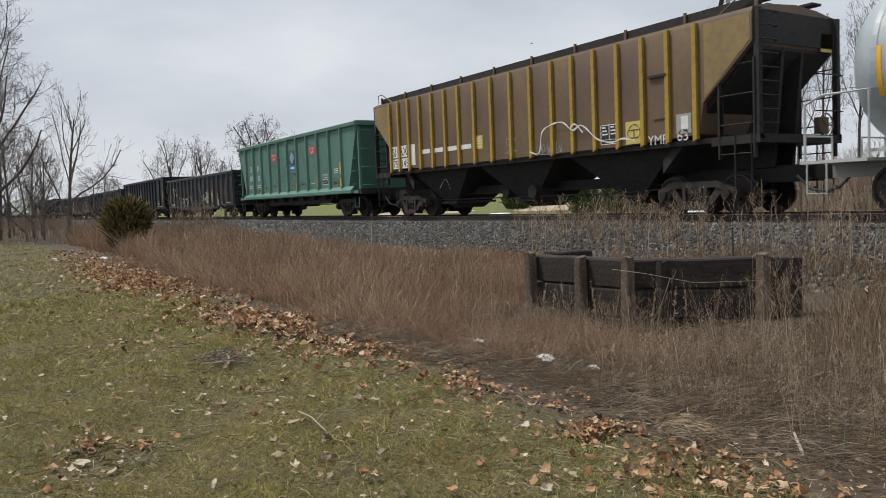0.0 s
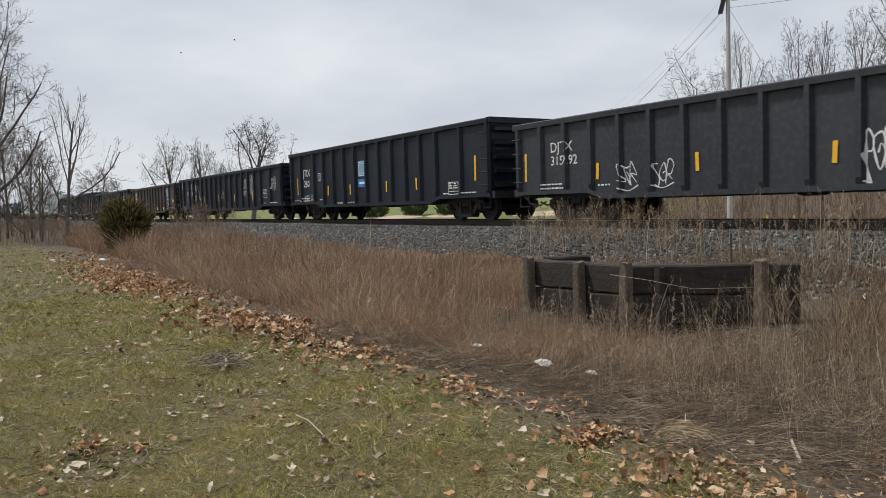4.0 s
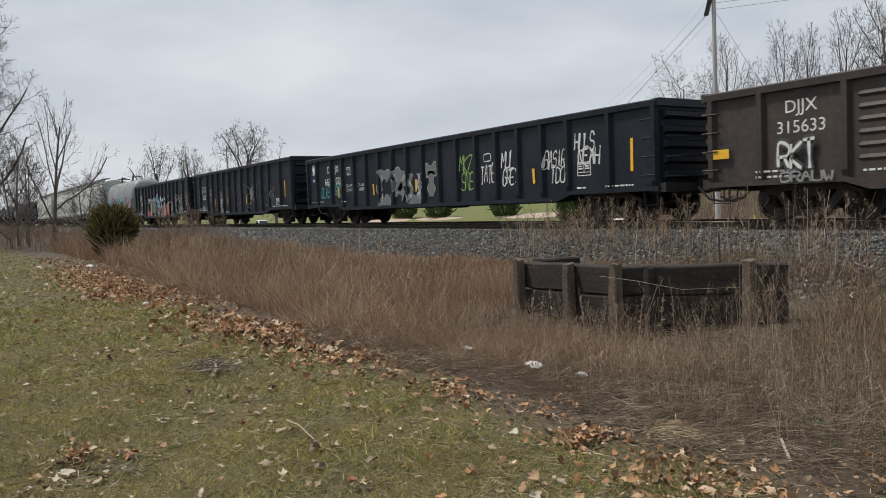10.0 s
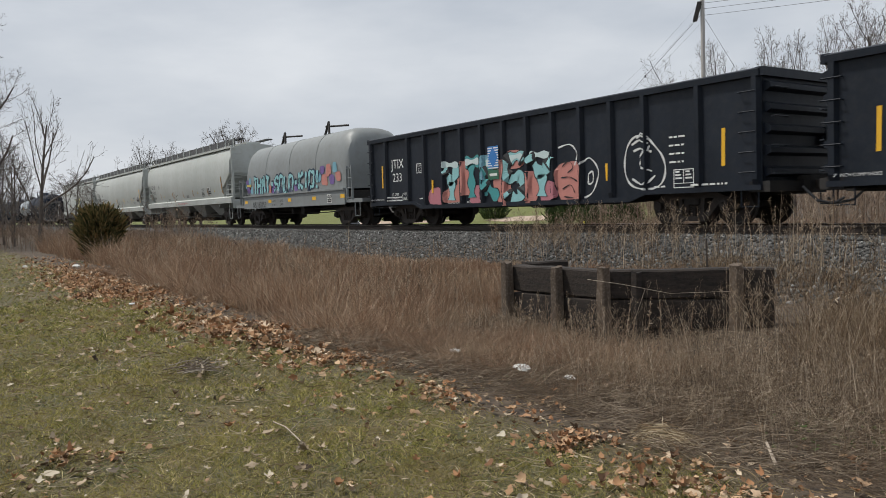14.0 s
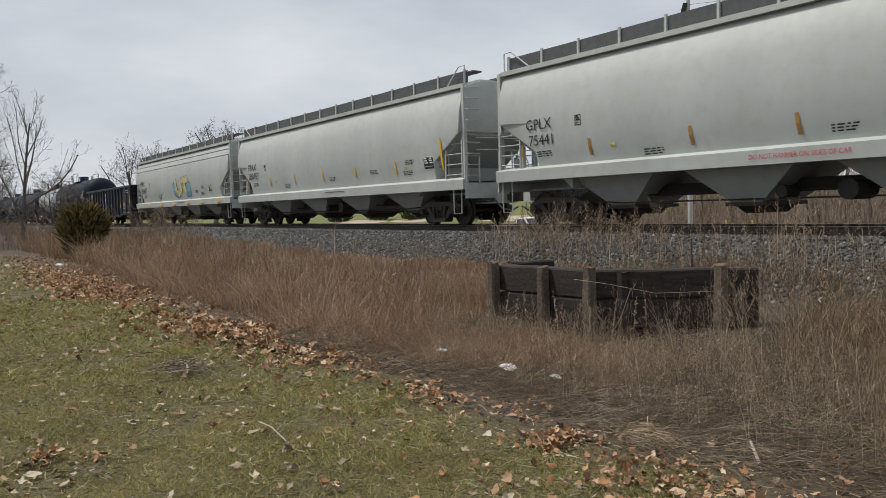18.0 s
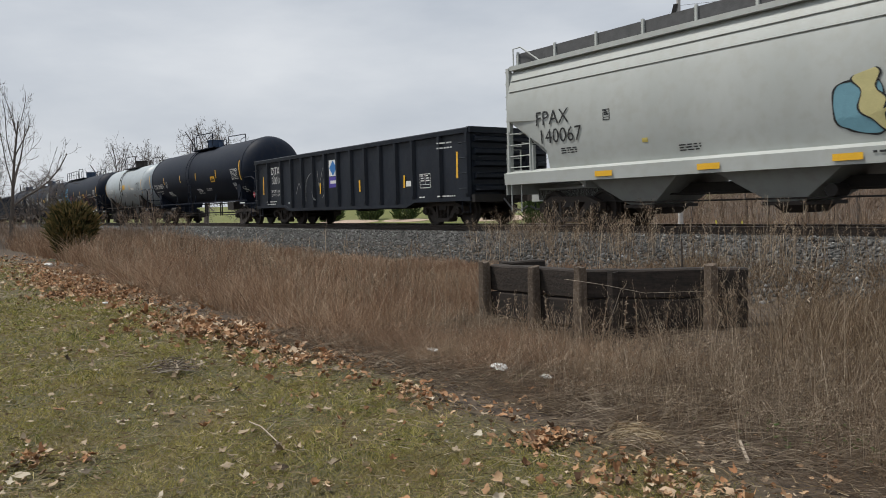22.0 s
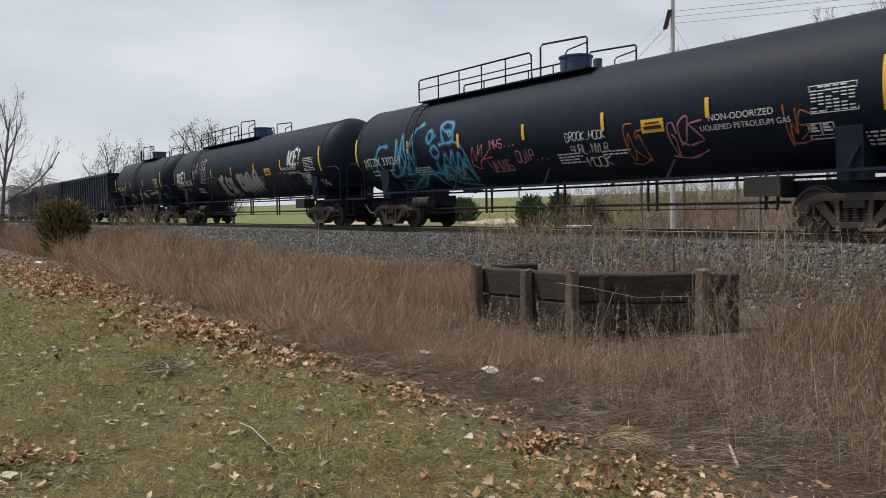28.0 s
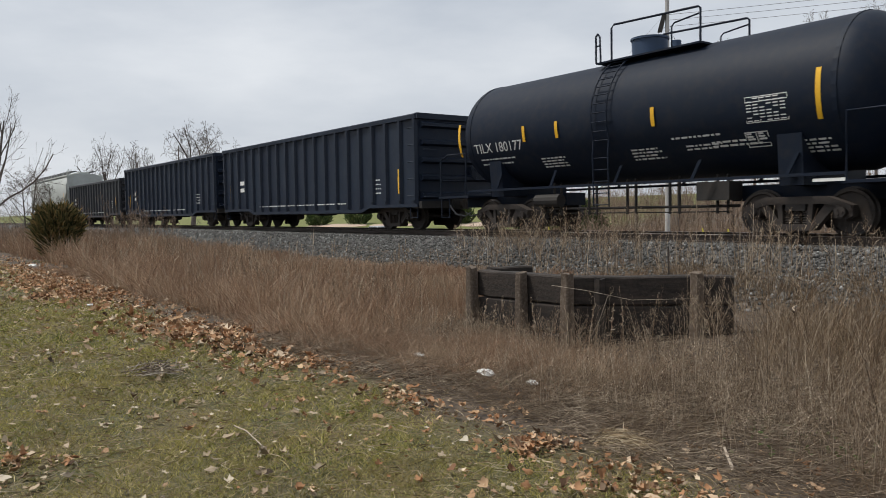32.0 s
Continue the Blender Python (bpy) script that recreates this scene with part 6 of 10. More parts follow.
def bare_tree(name, label, base, height, seed, width, trunk=0.15, low=0.3, habit="oval", twig=0.02, group="", kids=(10, 7, 5, 4), crook=0.1):
    """A leafless tree: a leader, limbs that rise from it, boughs and twigs on those, thinner at each turn."""
    rnd = np.random.default_rng(seed)
    angle, reach, lift = {"oval": (48, 0.50, 0.14), "oak": (66, 1.0, 0.09), "vase": (38, 0.62, 0.13)}[habit]
    segs = [[], [], [], [], []]

    def grow(p, d, length, r, level):
        steps = 6 if level == 0 else 5 if level == 1 else 3 if level == 2 else 2
        pts, q = [p], p
        for i in range(steps):
            d = d + rnd.normal(0, crook * (0.4 if level == 0 else 1.0), 3) + np.array([0, 0, 0 if level == 0 else lift])
            d = d / np.linalg.norm(d)
            q = q + d * (length / steps)
            pts.append(q)
        rad = np.linspace(r, r * (0.3 if level == 0 else 0.45), steps + 1)
        for i in range(steps):
            segs[level].append((*pts[i], *pts[i + 1], rad[i], rad[i + 1]))
        if level >= len(kids):
            return
        n = kids[level]
        turn = rnd.uniform(0, 6.28)
        for j in range(n):
            t = (low + (1 - low) * (j + rnd.uniform(0.1, 0.9)) / n) if level == 0 else 0.18 + 0.82 * (j + rnd.uniform(0.2, 1.0)) / n
            t = min(t, 0.999)
            a = int(t * steps)
            o = pts[a] + (pts[a + 1] - pts[a]) * (t * steps - a)
            ax = pts[a + 1] - pts[a]
            ax = ax / np.linalg.norm(ax)
            turn += 2.4 + rnd.normal(0, 0.35)
            s = np.cross(ax, np.array([0.3, 0.9, 0.2]))
            s = s / np.linalg.norm(s)
            side = math.cos(turn) * s + math.sin(turn) * np.cross(ax, s)
            g = math.radians(angle * rnd.uniform(0.75, 1.3)) * (1.15 - 0.45 * t if level == 0 else 1.0)
            ln = length * (reach if level == 0 else 0.55) * rnd.uniform(0.75, 1.15) * (1.2 - 0.7 * t)
            grow(o, ax * math.cos(g) + side * math.sin(g), ln, max(twig * 0.4 / height, r * (1 - 0.7 * t) * rnd.uniform(0.42, 0.62)), level + 1)

    grow(np.zeros(3), np.array([0.0, 0.0, 1.0]), 1.0, trunk / height, 0)
    every = np.array([s for level in segs for s in level])
    flat_ends = np.concatenate([every[:, :3], every[:, 3:6]])
    kz = height / flat_ends[:, 2].max()
    kx = width / 2 / np.quantile(np.hypot(flat_ends[:, 0], flat_ends[:, 1]), 0.985)
    scale, root = np.array([kx, kx, kz]), np.array(base) - np.array([0, 0, 0.15])
    tree = thing(name, label, "tree", group)
    limb = np.array(segs[0] + segs[1])
    v, f = rods(limb[:, :3] * scale + root, limb[:, 3:6] * scale + root, np.maximum(limb[:, 6] * height, twig * 0.8), np.maximum(limb[:, 7] * height, twig * 0.6), 6)
    stem = new("trunk", raw_mesh("trunk", v, f, M_BARK, 4))
    stem.parent = tree
    fine = np.array(segs[2] + segs[3] + segs[4])
    p0, p2 = fine[:, :3] * scale + root, fine[:, 3:6] * scale + root
    w0, w1 = np.clip(fine[:, 6] * height * 2, twig * 0.55, twig * 2.2), np.clip(fine[:, 7] * height * 2, twig * 0.45, twig * 2.0)
    v, f = strands(p0, (p0 + p2) / 2 + rnd.normal(0, 0.02, p0.shape), p2, w0, w1, 2)
    crown = new("crown", raw_mesh("crown", v, f, M_TWIG, 4))
    crown.parent = tree
    return tree


M_TWIG = plant_material("bare_twigs", [(0.10, 0.086, 0.077), (0.15, 0.132, 0.12), (0.21, 0.19, 0.176)], translucent=0.0)


def at(az, dist):
    """A place by its bearing from the lawn and its distance; it stands on the ground."""
    a = math.radians(az)
    x, y = -dist * math.cos(a), dist * math.sin(a)
    return (x, y, float(ground_height(np.array(x), np.array(y))))


G = "bare trees beside the railway"
bare_tree("tree", "slender leafless tree at the thicket's edge", at(6.5, 49), 9.3, 16, 6.6, 0.13, 0.2, "vase", 0.024, G, (10, 7, 4), 0.12)
for az, d, h, w, sd, tr in ((2.4, 58, 16.0, 8.0, 21, 0.22), (-0.6, 66, 17, 9, 22, 0.22), (-2.8, 60, 15, 9, 30, 0.2), (0.9, 52, 13.5, 6, 34, 0.16)):
    bare_tree("tree", "tall leafless tree in a roadside thicket", at(az, d), h, sd, w * 1.2, tr, 0.2, "oval", 0.026, G, (14, 9, 7, 5))
for az, d, h, w, sd, tr in ((4.4, 64, 8.4, 4.6, 23, 0.1), (5.0, 58, 6.6, 3.6, 35, 0.09), (4.9, 70, 8.0, 4.0, 75, 0.1), (3.3, 72, 10.0, 5.0, 26, 0.11), (8.6, 84, 6.6, 5.0, 27, 0.1), (1.0, 76, 11.5, 6, 31, 0.13), (4.0, 54, 6.0, 3.4, 37, 0.08), (8.3, 66, 5.6, 3.2, 72, 0.08), (3.0, 62, 8.5, 4.0, 73, 0.1), (9.4, 74, 4.6, 3.2, 76, 0.07)):
    bare_tree("tree", "small leafless tree in a roadside thicket", at(az, d), h, sd, w * 1.3, tr, 0.1, "oval", 0.024, G, (11, 7, 5, 3))
GO = "leafless oaks beyond the tracks"
bare_tree("oak_tree", "spreading leafless oak beyond the tracks", at(18.7, 121), 17.6, 48, 14.0, 0.46, 0.42, "oak", 0.06, GO, (11, 8, 6, 3), 0.24)
for az, d, h, w, sd in ((13.5, 130, 15.8, 7.4, 42), (15.3, 131, 15.2, 7.0, 43), (16.7, 140, 12.0, 6.5, 44), (21.2, 138, 9.5, 6.0, 45)):
    bare_tree("oak_tree", "leafless oak beyond the tracks", at(az, d), h, sd, w * 1.3, 0.32, 0.36, "oak", 0.055, GO, (10, 8, 5, 3), 0.18)
for az, d, h, w, sd in ((51.0, 68, 15.4, 4.8, 51), (53.9, 66, 15.7, 3.4, 52), (57.5, 66, 16.0, 3.8, 53), (58.9, 67, 15.4, 3.0, 54), (61.0, 66, 16.0, 3.8, 55), (62.9, 65, 15.0, 3.0, 57), (64.4, 58, 16.0, 4.2, 62), (66.4, 60, 16.6, 4.6, 58), (68.5, 60, 16.0, 5.0, 63), (55.9, 72, 12.6, 3.0, 60)):
    bare_tree("tree", "young leafless tree in the scrub behind the road", at(az, d), h, sd, w * 1.7, 0.15, 0.42, "oval", 0.028, "young trees behind the road", (11, 7, 5, 3))

# scrub: brown thicket to the west, and behind the road
M_SCRUB = plant_material("brown_scrub_twigs", [(0.07, 0.05, 0.038), (0.23, 0.165, 0.12), (0.40, 0.315, 0.24), (0.14, 0.096, 0.072), (0.31, 0.225, 0.165)], translucent=0.0)


def scrub(n, x0, x1, y0, y1, h0, h1, thick):
    xs, ys = spots(n, x0, x1, y0, y1)
    return weed_plants(xs, ys, h0, h1, 9, 0.5, thick, seeds=0 + 1, seed_size=0.006)


v, f = gather([scrub(700, -110, -41, 4.3, 11.6, 1.4, 3.0, 0.006), scrub(500, -90, -46, -4, 5, 1.5, 3.6, 0.006), scrub(300, -48, -36, 8.5, 11.6, 0.9, 1.8, 0.006)])
stuff("roadside_thicket", v, f, M_SCRUB, "tangled brown leafless thicket beside the tracks", "thicket")
v, f = gather([scrub(1800, -52, 16, 50.5, 60.0, 2.2, 5.6, 0.010), scrub(1000, -46, 12, 48.3, 51, 0.8, 1.8, 0.006), scrub(300, -70, -48, 66, 74, 1.5, 3.0, 0.008)])
stuff("scrub_thicket", v, f, M_SCRUB, "dense brown leafless scrub behind the road", "thicket")
n = 26000
v, f = grass_tufts(n, -54, 16, 48.0, 57, 0.8, 1.7, 0.3, 0.6, 0.006)
stuff("far_dry_grass", v, f, M_WEED, "tall dry grass along the far roadside", "dry grass")


# ---------------------------------------------------------------- evergreens
M_JUNIPER = plant_material("juniper_foliage", [(0.022, 0.028, 0.012), (0.075, 0.075, 0.03), (0.15, 0.12, 0.048), (0.30, 0.20, 0.09)], translucent=0.1)
M_SPRUCE = plant_material("evergreen_foliage", [(0.03, 0.053, 0.019), (0.06, 0.093, 0.033), (0.098, 0.128, 0.045)], translucent=0.1)


def evergreen(name, label, base, height, radius, n, mat, seed, cone=0.5, group="", sprig=0.12):
    """A stem under a crown of many short upswept sprigs, uneven in outline."""
    rnd = np.random.default_rng(seed)
    tree = thing(name, label, "evergreen shrub", group)
    s = Shape()
    b = Vector(base)
    for i in range(6):
        t = 2 * math.pi * i / 6
        s.tube([b + Vector((0, 0, -0.1)), b + Vector((0.15 * radius * math.cos(t), 0.15 * radius * math.sin(t), height * 0.3)), b + Vector((0.55 * radius * math.cos(t), 0.55 * radius * math.sin(t), height * 0.72))], 0.035, 5, 0.01)
    part("stem", s, M_BARK, tree)
    z = rnd.uniform(0.03, 1, n)
    prof = np.where(z < 0.35, 0.62 + 1.08 * z, 1.0 - ((z - 0.35) / 0.65) ** 2 * (0.45 + cone * 0.55)) if cone > 0.4 else np.where(z < 0.62, 0.50 + 0.8 * z, 1.0 - ((z - 0.62) / 0.38) ** 2 * 0.55)
    a = rnd.uniform(0, 2 * np.pi, n)
    lump = 1 + (0.14 if cone < 0.4 else 0.16) * np.sin(3 * a + seed) * np.sin(7 * z + seed) + 0.12 * np.sin(6 * a + 11 * z)
    r = radius * prof * lump * np.sqrt(rnd.uniform(0.25, 1, n))
    p0 = np.stack([base[0] + r * np.cos(a), base[1] + r * np.sin(a), base[2] + z * height * 0.92], 1)
    d = np.stack([np.cos(a) * 0.6, np.sin(a) * 0.6, np.full(n, 0.9)], 1) + rnd.normal(0, 0.35, (n, 3))
    ln = sprig * rnd.uniform(0.5, 1.9, n)
    p2 = p0 + d * ln[:, None]
    v, f = strands(p0, p0 + d * ln[:, None] * 0.5, p2, ln * 0.34, ln * 0.12, 3)
    crown = new("crown", raw_mesh("crown", v, f, mat, 4))
    crown.parent = tree
    return tree


evergreen("juniper_bush", "dark juniper bush with bronzed tips in dry grass", at(10.1, 33), 2.1, 0.8, 13000, M_JUNIPER, 3, 0.3, sprig=0.15)
GE = "evergreen shrubs on the lawn bank"
for az, d, h, r, sd in ((30.5, 122, 3.4, 2.0, 1), (33.1, 114, 3.6, 2.1, 2), (38.0, 103, 3.2, 1.9, 3), (27.6, 128, 3.0, 2.0, 4), (43.0, 84, 3.6, 1.7, 5), (45.2, 78, 3.9, 1.5, 6), (47.5, 72, 3.4, 1.4, 7)):
    evergreen("evergreen_shrub", "rounded dark green evergreen shrub on a mown bank", at(az, d), h, r, 2600, M_SPRUCE, sd, 0.6, GE, 0.28)

# larger whole leaves, bleached and brown, lying singly and in loose heaps on the lawn
x, y = scatter(3600, 40, -16, 88, ymax=3.6, ymin=-12, power=1.9)
k = patchy(x, y, 1.9, 5.5) + 0.5 * patchy(x, y, 0.6, 1.2) > RNG.uniform(-0.7, 1.0, len(x))
x, y = x[k], y[k]
heaps = [(x, y)]
for cx, cy, sp, m in ((-5.7, 0.7, 0.2, 14), (-5.2, 0.75, 0.25, 26), (-7.6, 2.35, 0.22, 40), (-6.4, 1.9, 0.3, 22), (-4.6, 1.9, 0.3, 22), (-9.5, 1.6, 0.4, 34)):
    heaps.append((RNG.normal(cx, sp, m), RNG.normal(cy, sp * 0.7, m)))
x, y = np.concatenate([a for a, _ in heaps]), np.concatenate([b for _, b in heaps])
M_LEAF_WHOLE = plant_material("weathered_whole_leaf", [(0.09, 0.058, 0.035), (0.36, 0.29, 0.20), (0.20, 0.125, 0.07), (0.52, 0.45, 0.35), (0.05, 0.036, 0.025), (0.40, 0.33, 0.24), (0.28, 0.16, 0.085)], translucent=0.05)
v, f = flakes(np.stack([x, y, gh(x, y) + 0.035], 1), 0.025 + 0.065 * RNG.uniform(0, 1, len(x)) ** 1.8, 0.3, 0.7)
stuff("whole_leaves", v, f, M_LEAF_WHOLE, "whole bleached and brown leaves lying on the lawn", "fallen leaves")

# ---------------------------------------------------------------- old timber crib in the weeds
def timber(a, b, z, h, d, parent, name="timber", mat=None, wob=0.012, seed=0):
    """A squared old timber from a to b in plan, its bottom at z."""
    rnd = random.Random(seed)
    p, q = Vector((a[0], a[1], 0)), Vector((b[0], b[1], 0))
    along = (q - p).normalized()
    side = Vector((-along.y, along.x, 0))
    s, secs, n = Shape(), [], 7
    for i in range(n):
        c = p.lerp(q, i / (n - 1))
        dz, dy = rnd.uniform(-wob, wob), rnd.uniform(-wob, wob)
        e = 0.02
        out = [(-d / 2, e), (-d / 2 + e, 0), (d / 2 - e, 0), (d / 2, e), (d / 2, h - e), (d / 2 - e, h), (-d / 2 + e, h), (-d / 2, h - e)]
        secs.append([tuple(c + side * (u + dy) + Vector((0, 0, z + w + dz))) for u, w in out])
    s.ring(secs)
    return part(name, s, mat or M_TIMBER, parent)


crib = thing("timber_crib", "old black timber crib with weathered grey posts in dry weeds", "retaining wall")
A, B, C = (-8.68, 7.22), (-7.0, 7.32), (-5.62, 8.78)
for i in range(3):
    z = -0.46 + i * 0.385
    timber(A, B, z, 0.37, 0.24, crib, seed=i, wob=0.007)
    timber(B, C, z, 0.37, 0.24, crib, seed=10 + i, wob=0.007)
    timber((A[0] - 0.05, A[1] + 0.14), (A[0] + 0.2, A[1] + 0.75), z + (0.03 if i == 2 else 0), 0.37, 0.22, crib, seed=20 + i, wob=0.007)


def post(x, y, top, w, parent, seed, lean=0.0, mat=None):
    rnd = random.Random(seed)
    s, secs = Shape(), []
    for i, z in enumerate((-0.55, -0.1, 0.3, top - 0.08, top)):
        k = 1 - 0.05 * i + rnd.uniform(-0.03, 0.03)
        c = (x + lean * z, y + rnd.uniform(-0.008, 0.008))
        e = 0.3
        out = [(-1, -1 + e), (-1 + e, -1), (1 - e, -1), (1, -1 + e), (1, 1 - e), (1 - e, 1), (-1 + e, 1), (-1, 1 - e)]
        secs.append([(c[0] + u * w / 2 * k, c[1] + v * w / 2 * k, z + (rnd.uniform(-0.02, 0.02) if i == 4 else 0)) for u, v in out])
    s.ring(secs)
    return part("post", s, mat or M_POST, parent, "weathered grey timber post")


post(-8.70, 7.02, 0.73, 0.165, crib, 1, -0.01)
post(-7.72, 7.08, 0.70, 0.155, crib, 2, 0.01)
post(-6.93, 7.16, 0.72, 0.165, crib, 3)
post(-6.65, 7.46, 0.66, 0.13, crib, 5, mat=M_TIMBER)
post(-5.84, 8.36, 0.73, 0.16, crib, 4, 0.01)
rod = Shape()
rod.tube([(-6.25, 8.35, 0.3), (-6.27, 8.36, 1.02)], 0.012, 6)
part("iron_rod", rod, M_RAIL, crib, "rusty iron rod")

# a pale dead branch fallen across it, a dead stick, a twig heap on the lawn
M_PALE_WOOD = material("bleached_dead_wood", (0.36, 0.30, 0.235), 0.85, second=(0.28, 0.23, 0.18), scale=10, bump=0.3)
M_TWIG_PALE = material("pale_twig", (0.30, 0.26, 0.21), 0.85, scale=12, bump=0.2)
br = Shape()
br.tube([(-6.75, 6.7, 0.62), (-6.4, 6.95, 0.56), (-6.0, 7.3, 0.45), (-5.5, 7.9, 0.46)], 0.0032, 5, 0.002)
br.tube([(-6.2, 7.1, 0.5), (-6.25, 7.0, 0.2), (-6.35, 6.85, -0.12)], 0.003, 5, 0.002)
solid("dead_branch", br, M_PALE_WOOD, "thin bleached branch caught in weeds against the timbers", "branch")
st = Shape()
st.tube([(-2.50, 3.93, 0.03), (-2.57, 3.99, 0.07), (-2.63, 4.04, 0.11)], 0.011, 6, 0.008)
solid("dead_stick", st, M_PALE_WOOD, "short pale stick lying in dead grass", "stick")
twigs = thing("twig_heap", "small heap of grey twigs and dead stems on the lawn", "twigs")
rnd = random.Random(5)
for i in range(46):
    tw = Shape()
    x, y, a, l = rnd.gauss(-7.6, 0.15), rnd.gauss(2.2, 0.11), rnd.uniform(0, 3.1), rnd.uniform(0.12, 0.42)
    tw.tube([(x - math.cos(a) * l / 2, y - math.sin(a) * l / 2, 0.03 + rnd.uniform(0, 0.05)), (x, y, 0.05 + rnd.uniform(0, 0.08)), (x + math.cos(a) * l / 2, y + math.sin(a) * l / 2, 0.03 + rnd.uniform(0, 0.1))], 0.005, 4, 0.003)
    part("twig", tw, M_TWIG_PALE if i % 3 == 0 else M_POST, twigs)
lo = Shape()
lo.tube([(-5.3, 2.05, 0.03), (-5.05, 2.04, 0.05), (-4.65, 2.0, 0.03)], 0.006, 5, 0.004)
lo.tube([(-4.95, 2.04, 0.05), (-5.1, 2.18, 0.06)], 0.004, 4, 0.002)
solid("dead_twig", lo, M_PALE_WOOD, "single thin pale twig on the lawn", "twig")

# litter
M_PLASTIC = material("dirty_white_plastic", (0.50, 0.50, 0.48), 0.45, second=(0.45, 0.44, 0.42), scale=12, bump=0.3, bump_scale=15)


def scrap(x, y, size, seed, label, name="plastic_scrap", flat=0.45):
    """A crumpled sheet: an uneven lump with folds."""
    rnd = np.random.default_rng(seed)
    s, secs, n = Shape(), [], 9
    z0 = float(ground_height(np.array(x), np.array(y)))
    for i in range(6):
        t = i / 5
        r = size * (0.25 + 0.75 * math.sin(math.pi * (0.12 + 0.8 * t)))
        secs.append([(x + (t - 0.5) * size * 1.6 + rnd.normal(0, 0.06) * size, y + math.cos(2 * math.pi * j / n) * r * 0.55 + rnd.normal(0, 0.09) * size, z0 + 0.09 + max(-0.02, (0.5 + 0.5 * math.sin(2 * math.pi * j / n)) * r * flat + rnd.normal(0, 0.07) * size)) for j in range(n)])
    s.ring(secs)
    solid(name, s, M_PLASTIC, label, "litter", "litter along the lawn's edge")


scrap(-5.52, 4.60, 0.12, 1, "crumpled white plastic bag in grey dead grass")
scrap(-4.99, 4.70, 0.07, 2, "small white plastic scrap in dead grass")
scrap(-6.75, 4.69, 0.08, 3, "torn pale plastic scrap among weeds")
scrap(-16.2, 5.25, 0.22, 4, "flattened white plastic sheet under dry grass", flat=0.2)
scrap(-13.63, 2.87, 0.08, 5, "white scrap of paper on the lawn", "paper_scrap")
scrap(-26.5, 4.0, 0.2, 6, "pale stone-like lump at the lawn's edge", "pale_stone")
scrap(-28.2, 2.72, 0.14, 7, "white scrap on the far lawn", "paper_scrap")

# ---------------------------------------------------------------- road, poles and wires beyond the track
M_ROAD = material("worn_asphalt", (0.10, 0.10, 0.10), 0.9, second=(0.07, 0.07, 0.07), scale=3, amount=0.7, fine=(0.17, 0.17, 0.165), fine_scale=60, bump=0.4, bump_scale=80)
rd = Shape()
rd.box(-320, 120, 42.4, 47.8, -1.8, -1.46)
road = new("road", rd.mesh("road", M_ROAD))
tagged(road, "narrow grey asphalt road beyond the tracks", "road", kind="structure")
# pale mulch beds round the shrubs on the bank
M_MULCH = material("pale_mulch", (0.40, 0.31, 0.24), 0.95, second=(0.28, 0.21, 0.16), scale=6, fine_scale=30, bump=0.5)
for az, d, w, l in ((28.9, 124, 2.2, 8.5), (33.1, 113, 2.0, 5.5), (40.5, 99, 3.0, 7.5)):
    x, y, z = at(az, d)
    s = Shape()
    n = 26
    s.ring([[(x + l * k * math.cos(2 * math.pi * i / n) * (1 + 0.12 * math.sin(3 * i)), y + w * k * math.sin(2 * math.pi * i / n) * (1 + 0.1 * math.cos(2 * i)), float(ground_height(np.array(x), np.array(y + w * k * math.sin(2 * math.pi * i / n)))) + h) for i in range(n)] for k, h in ((1.0, -0.05), (1.0, 0.05), (0.7, 0.16), (0.2, 0.2))])
    solid("mulch_bed", s, M_MULCH, "pale mulch bed on the green bank", "mulch bed", "mulch beds on the bank", kind="structure")


def utility_pole(label, base, height, arm=True, pot=True, turn=0.0):
    pole = thing("utility_pole", label, "utility pole", "utility poles along the road", at=pose(*base, 0, 0, turn))
    s = Shape()
    s.cyl((0, 0), 0.17, "z", -0.5, height, 12, 0.115)
    part("shaft", s, M_POLE, pole, smooth=40)
    if arm:
        c = Shape()
        c.box(-1.15, 1.15, -0.18, -0.08, height - 0.75, height - 0.63)
        a = part("crossarm", c, M_POLE, pole)
        for x in (-1.05, -0.5, 0.5, 1.05):
            i = Shape()
            i.cyl((x, -0.13), 0.045, "z", height - 0.63, height - 0.47, 8, 0.03)
            part("insulator", i, M_PLASTIC, a)
    if pot:
        p = Shape()
        z = height - 2.6
        p.ring([[(-0.16 + u * 0.13 - k * 0.30, v * 0.16, z - k * 1.15) for u, v in ((-1, -1), (1, -1), (1, 1), (-1, 1))] for k in (0.0, 0.1, 0.9, 1.0)])
        p.box(-0.2, 0.0, -0.05, 0.05, z - 0.25, z - 0.12)
        part("transformer", p, M_UNDER, pole, "dark grey pole transformer")
    return pole


P1 = at(53.1, 51.5)
utility_pole("grey wooden utility pole with a transformer", P1, 18.0, turn=35)
P2 = at(42.1, 110)
utility_pole("distant wooden utility pole with a crossarm", P2, 11.2, pot=False, turn=-20)


def cable(name, label, a, b, sag, r=0.012):
    s = Shape()
    a, b = Vector(a), Vector(b)
    s.tube([a.lerp(b, i / 24) - Vector((0, 0, 4 * sag * (i / 24) * (1 - i / 24))) for i in range(25)], r, 5)
    solid(name, s, M_WIRE, label, "cable", "overhead cables")


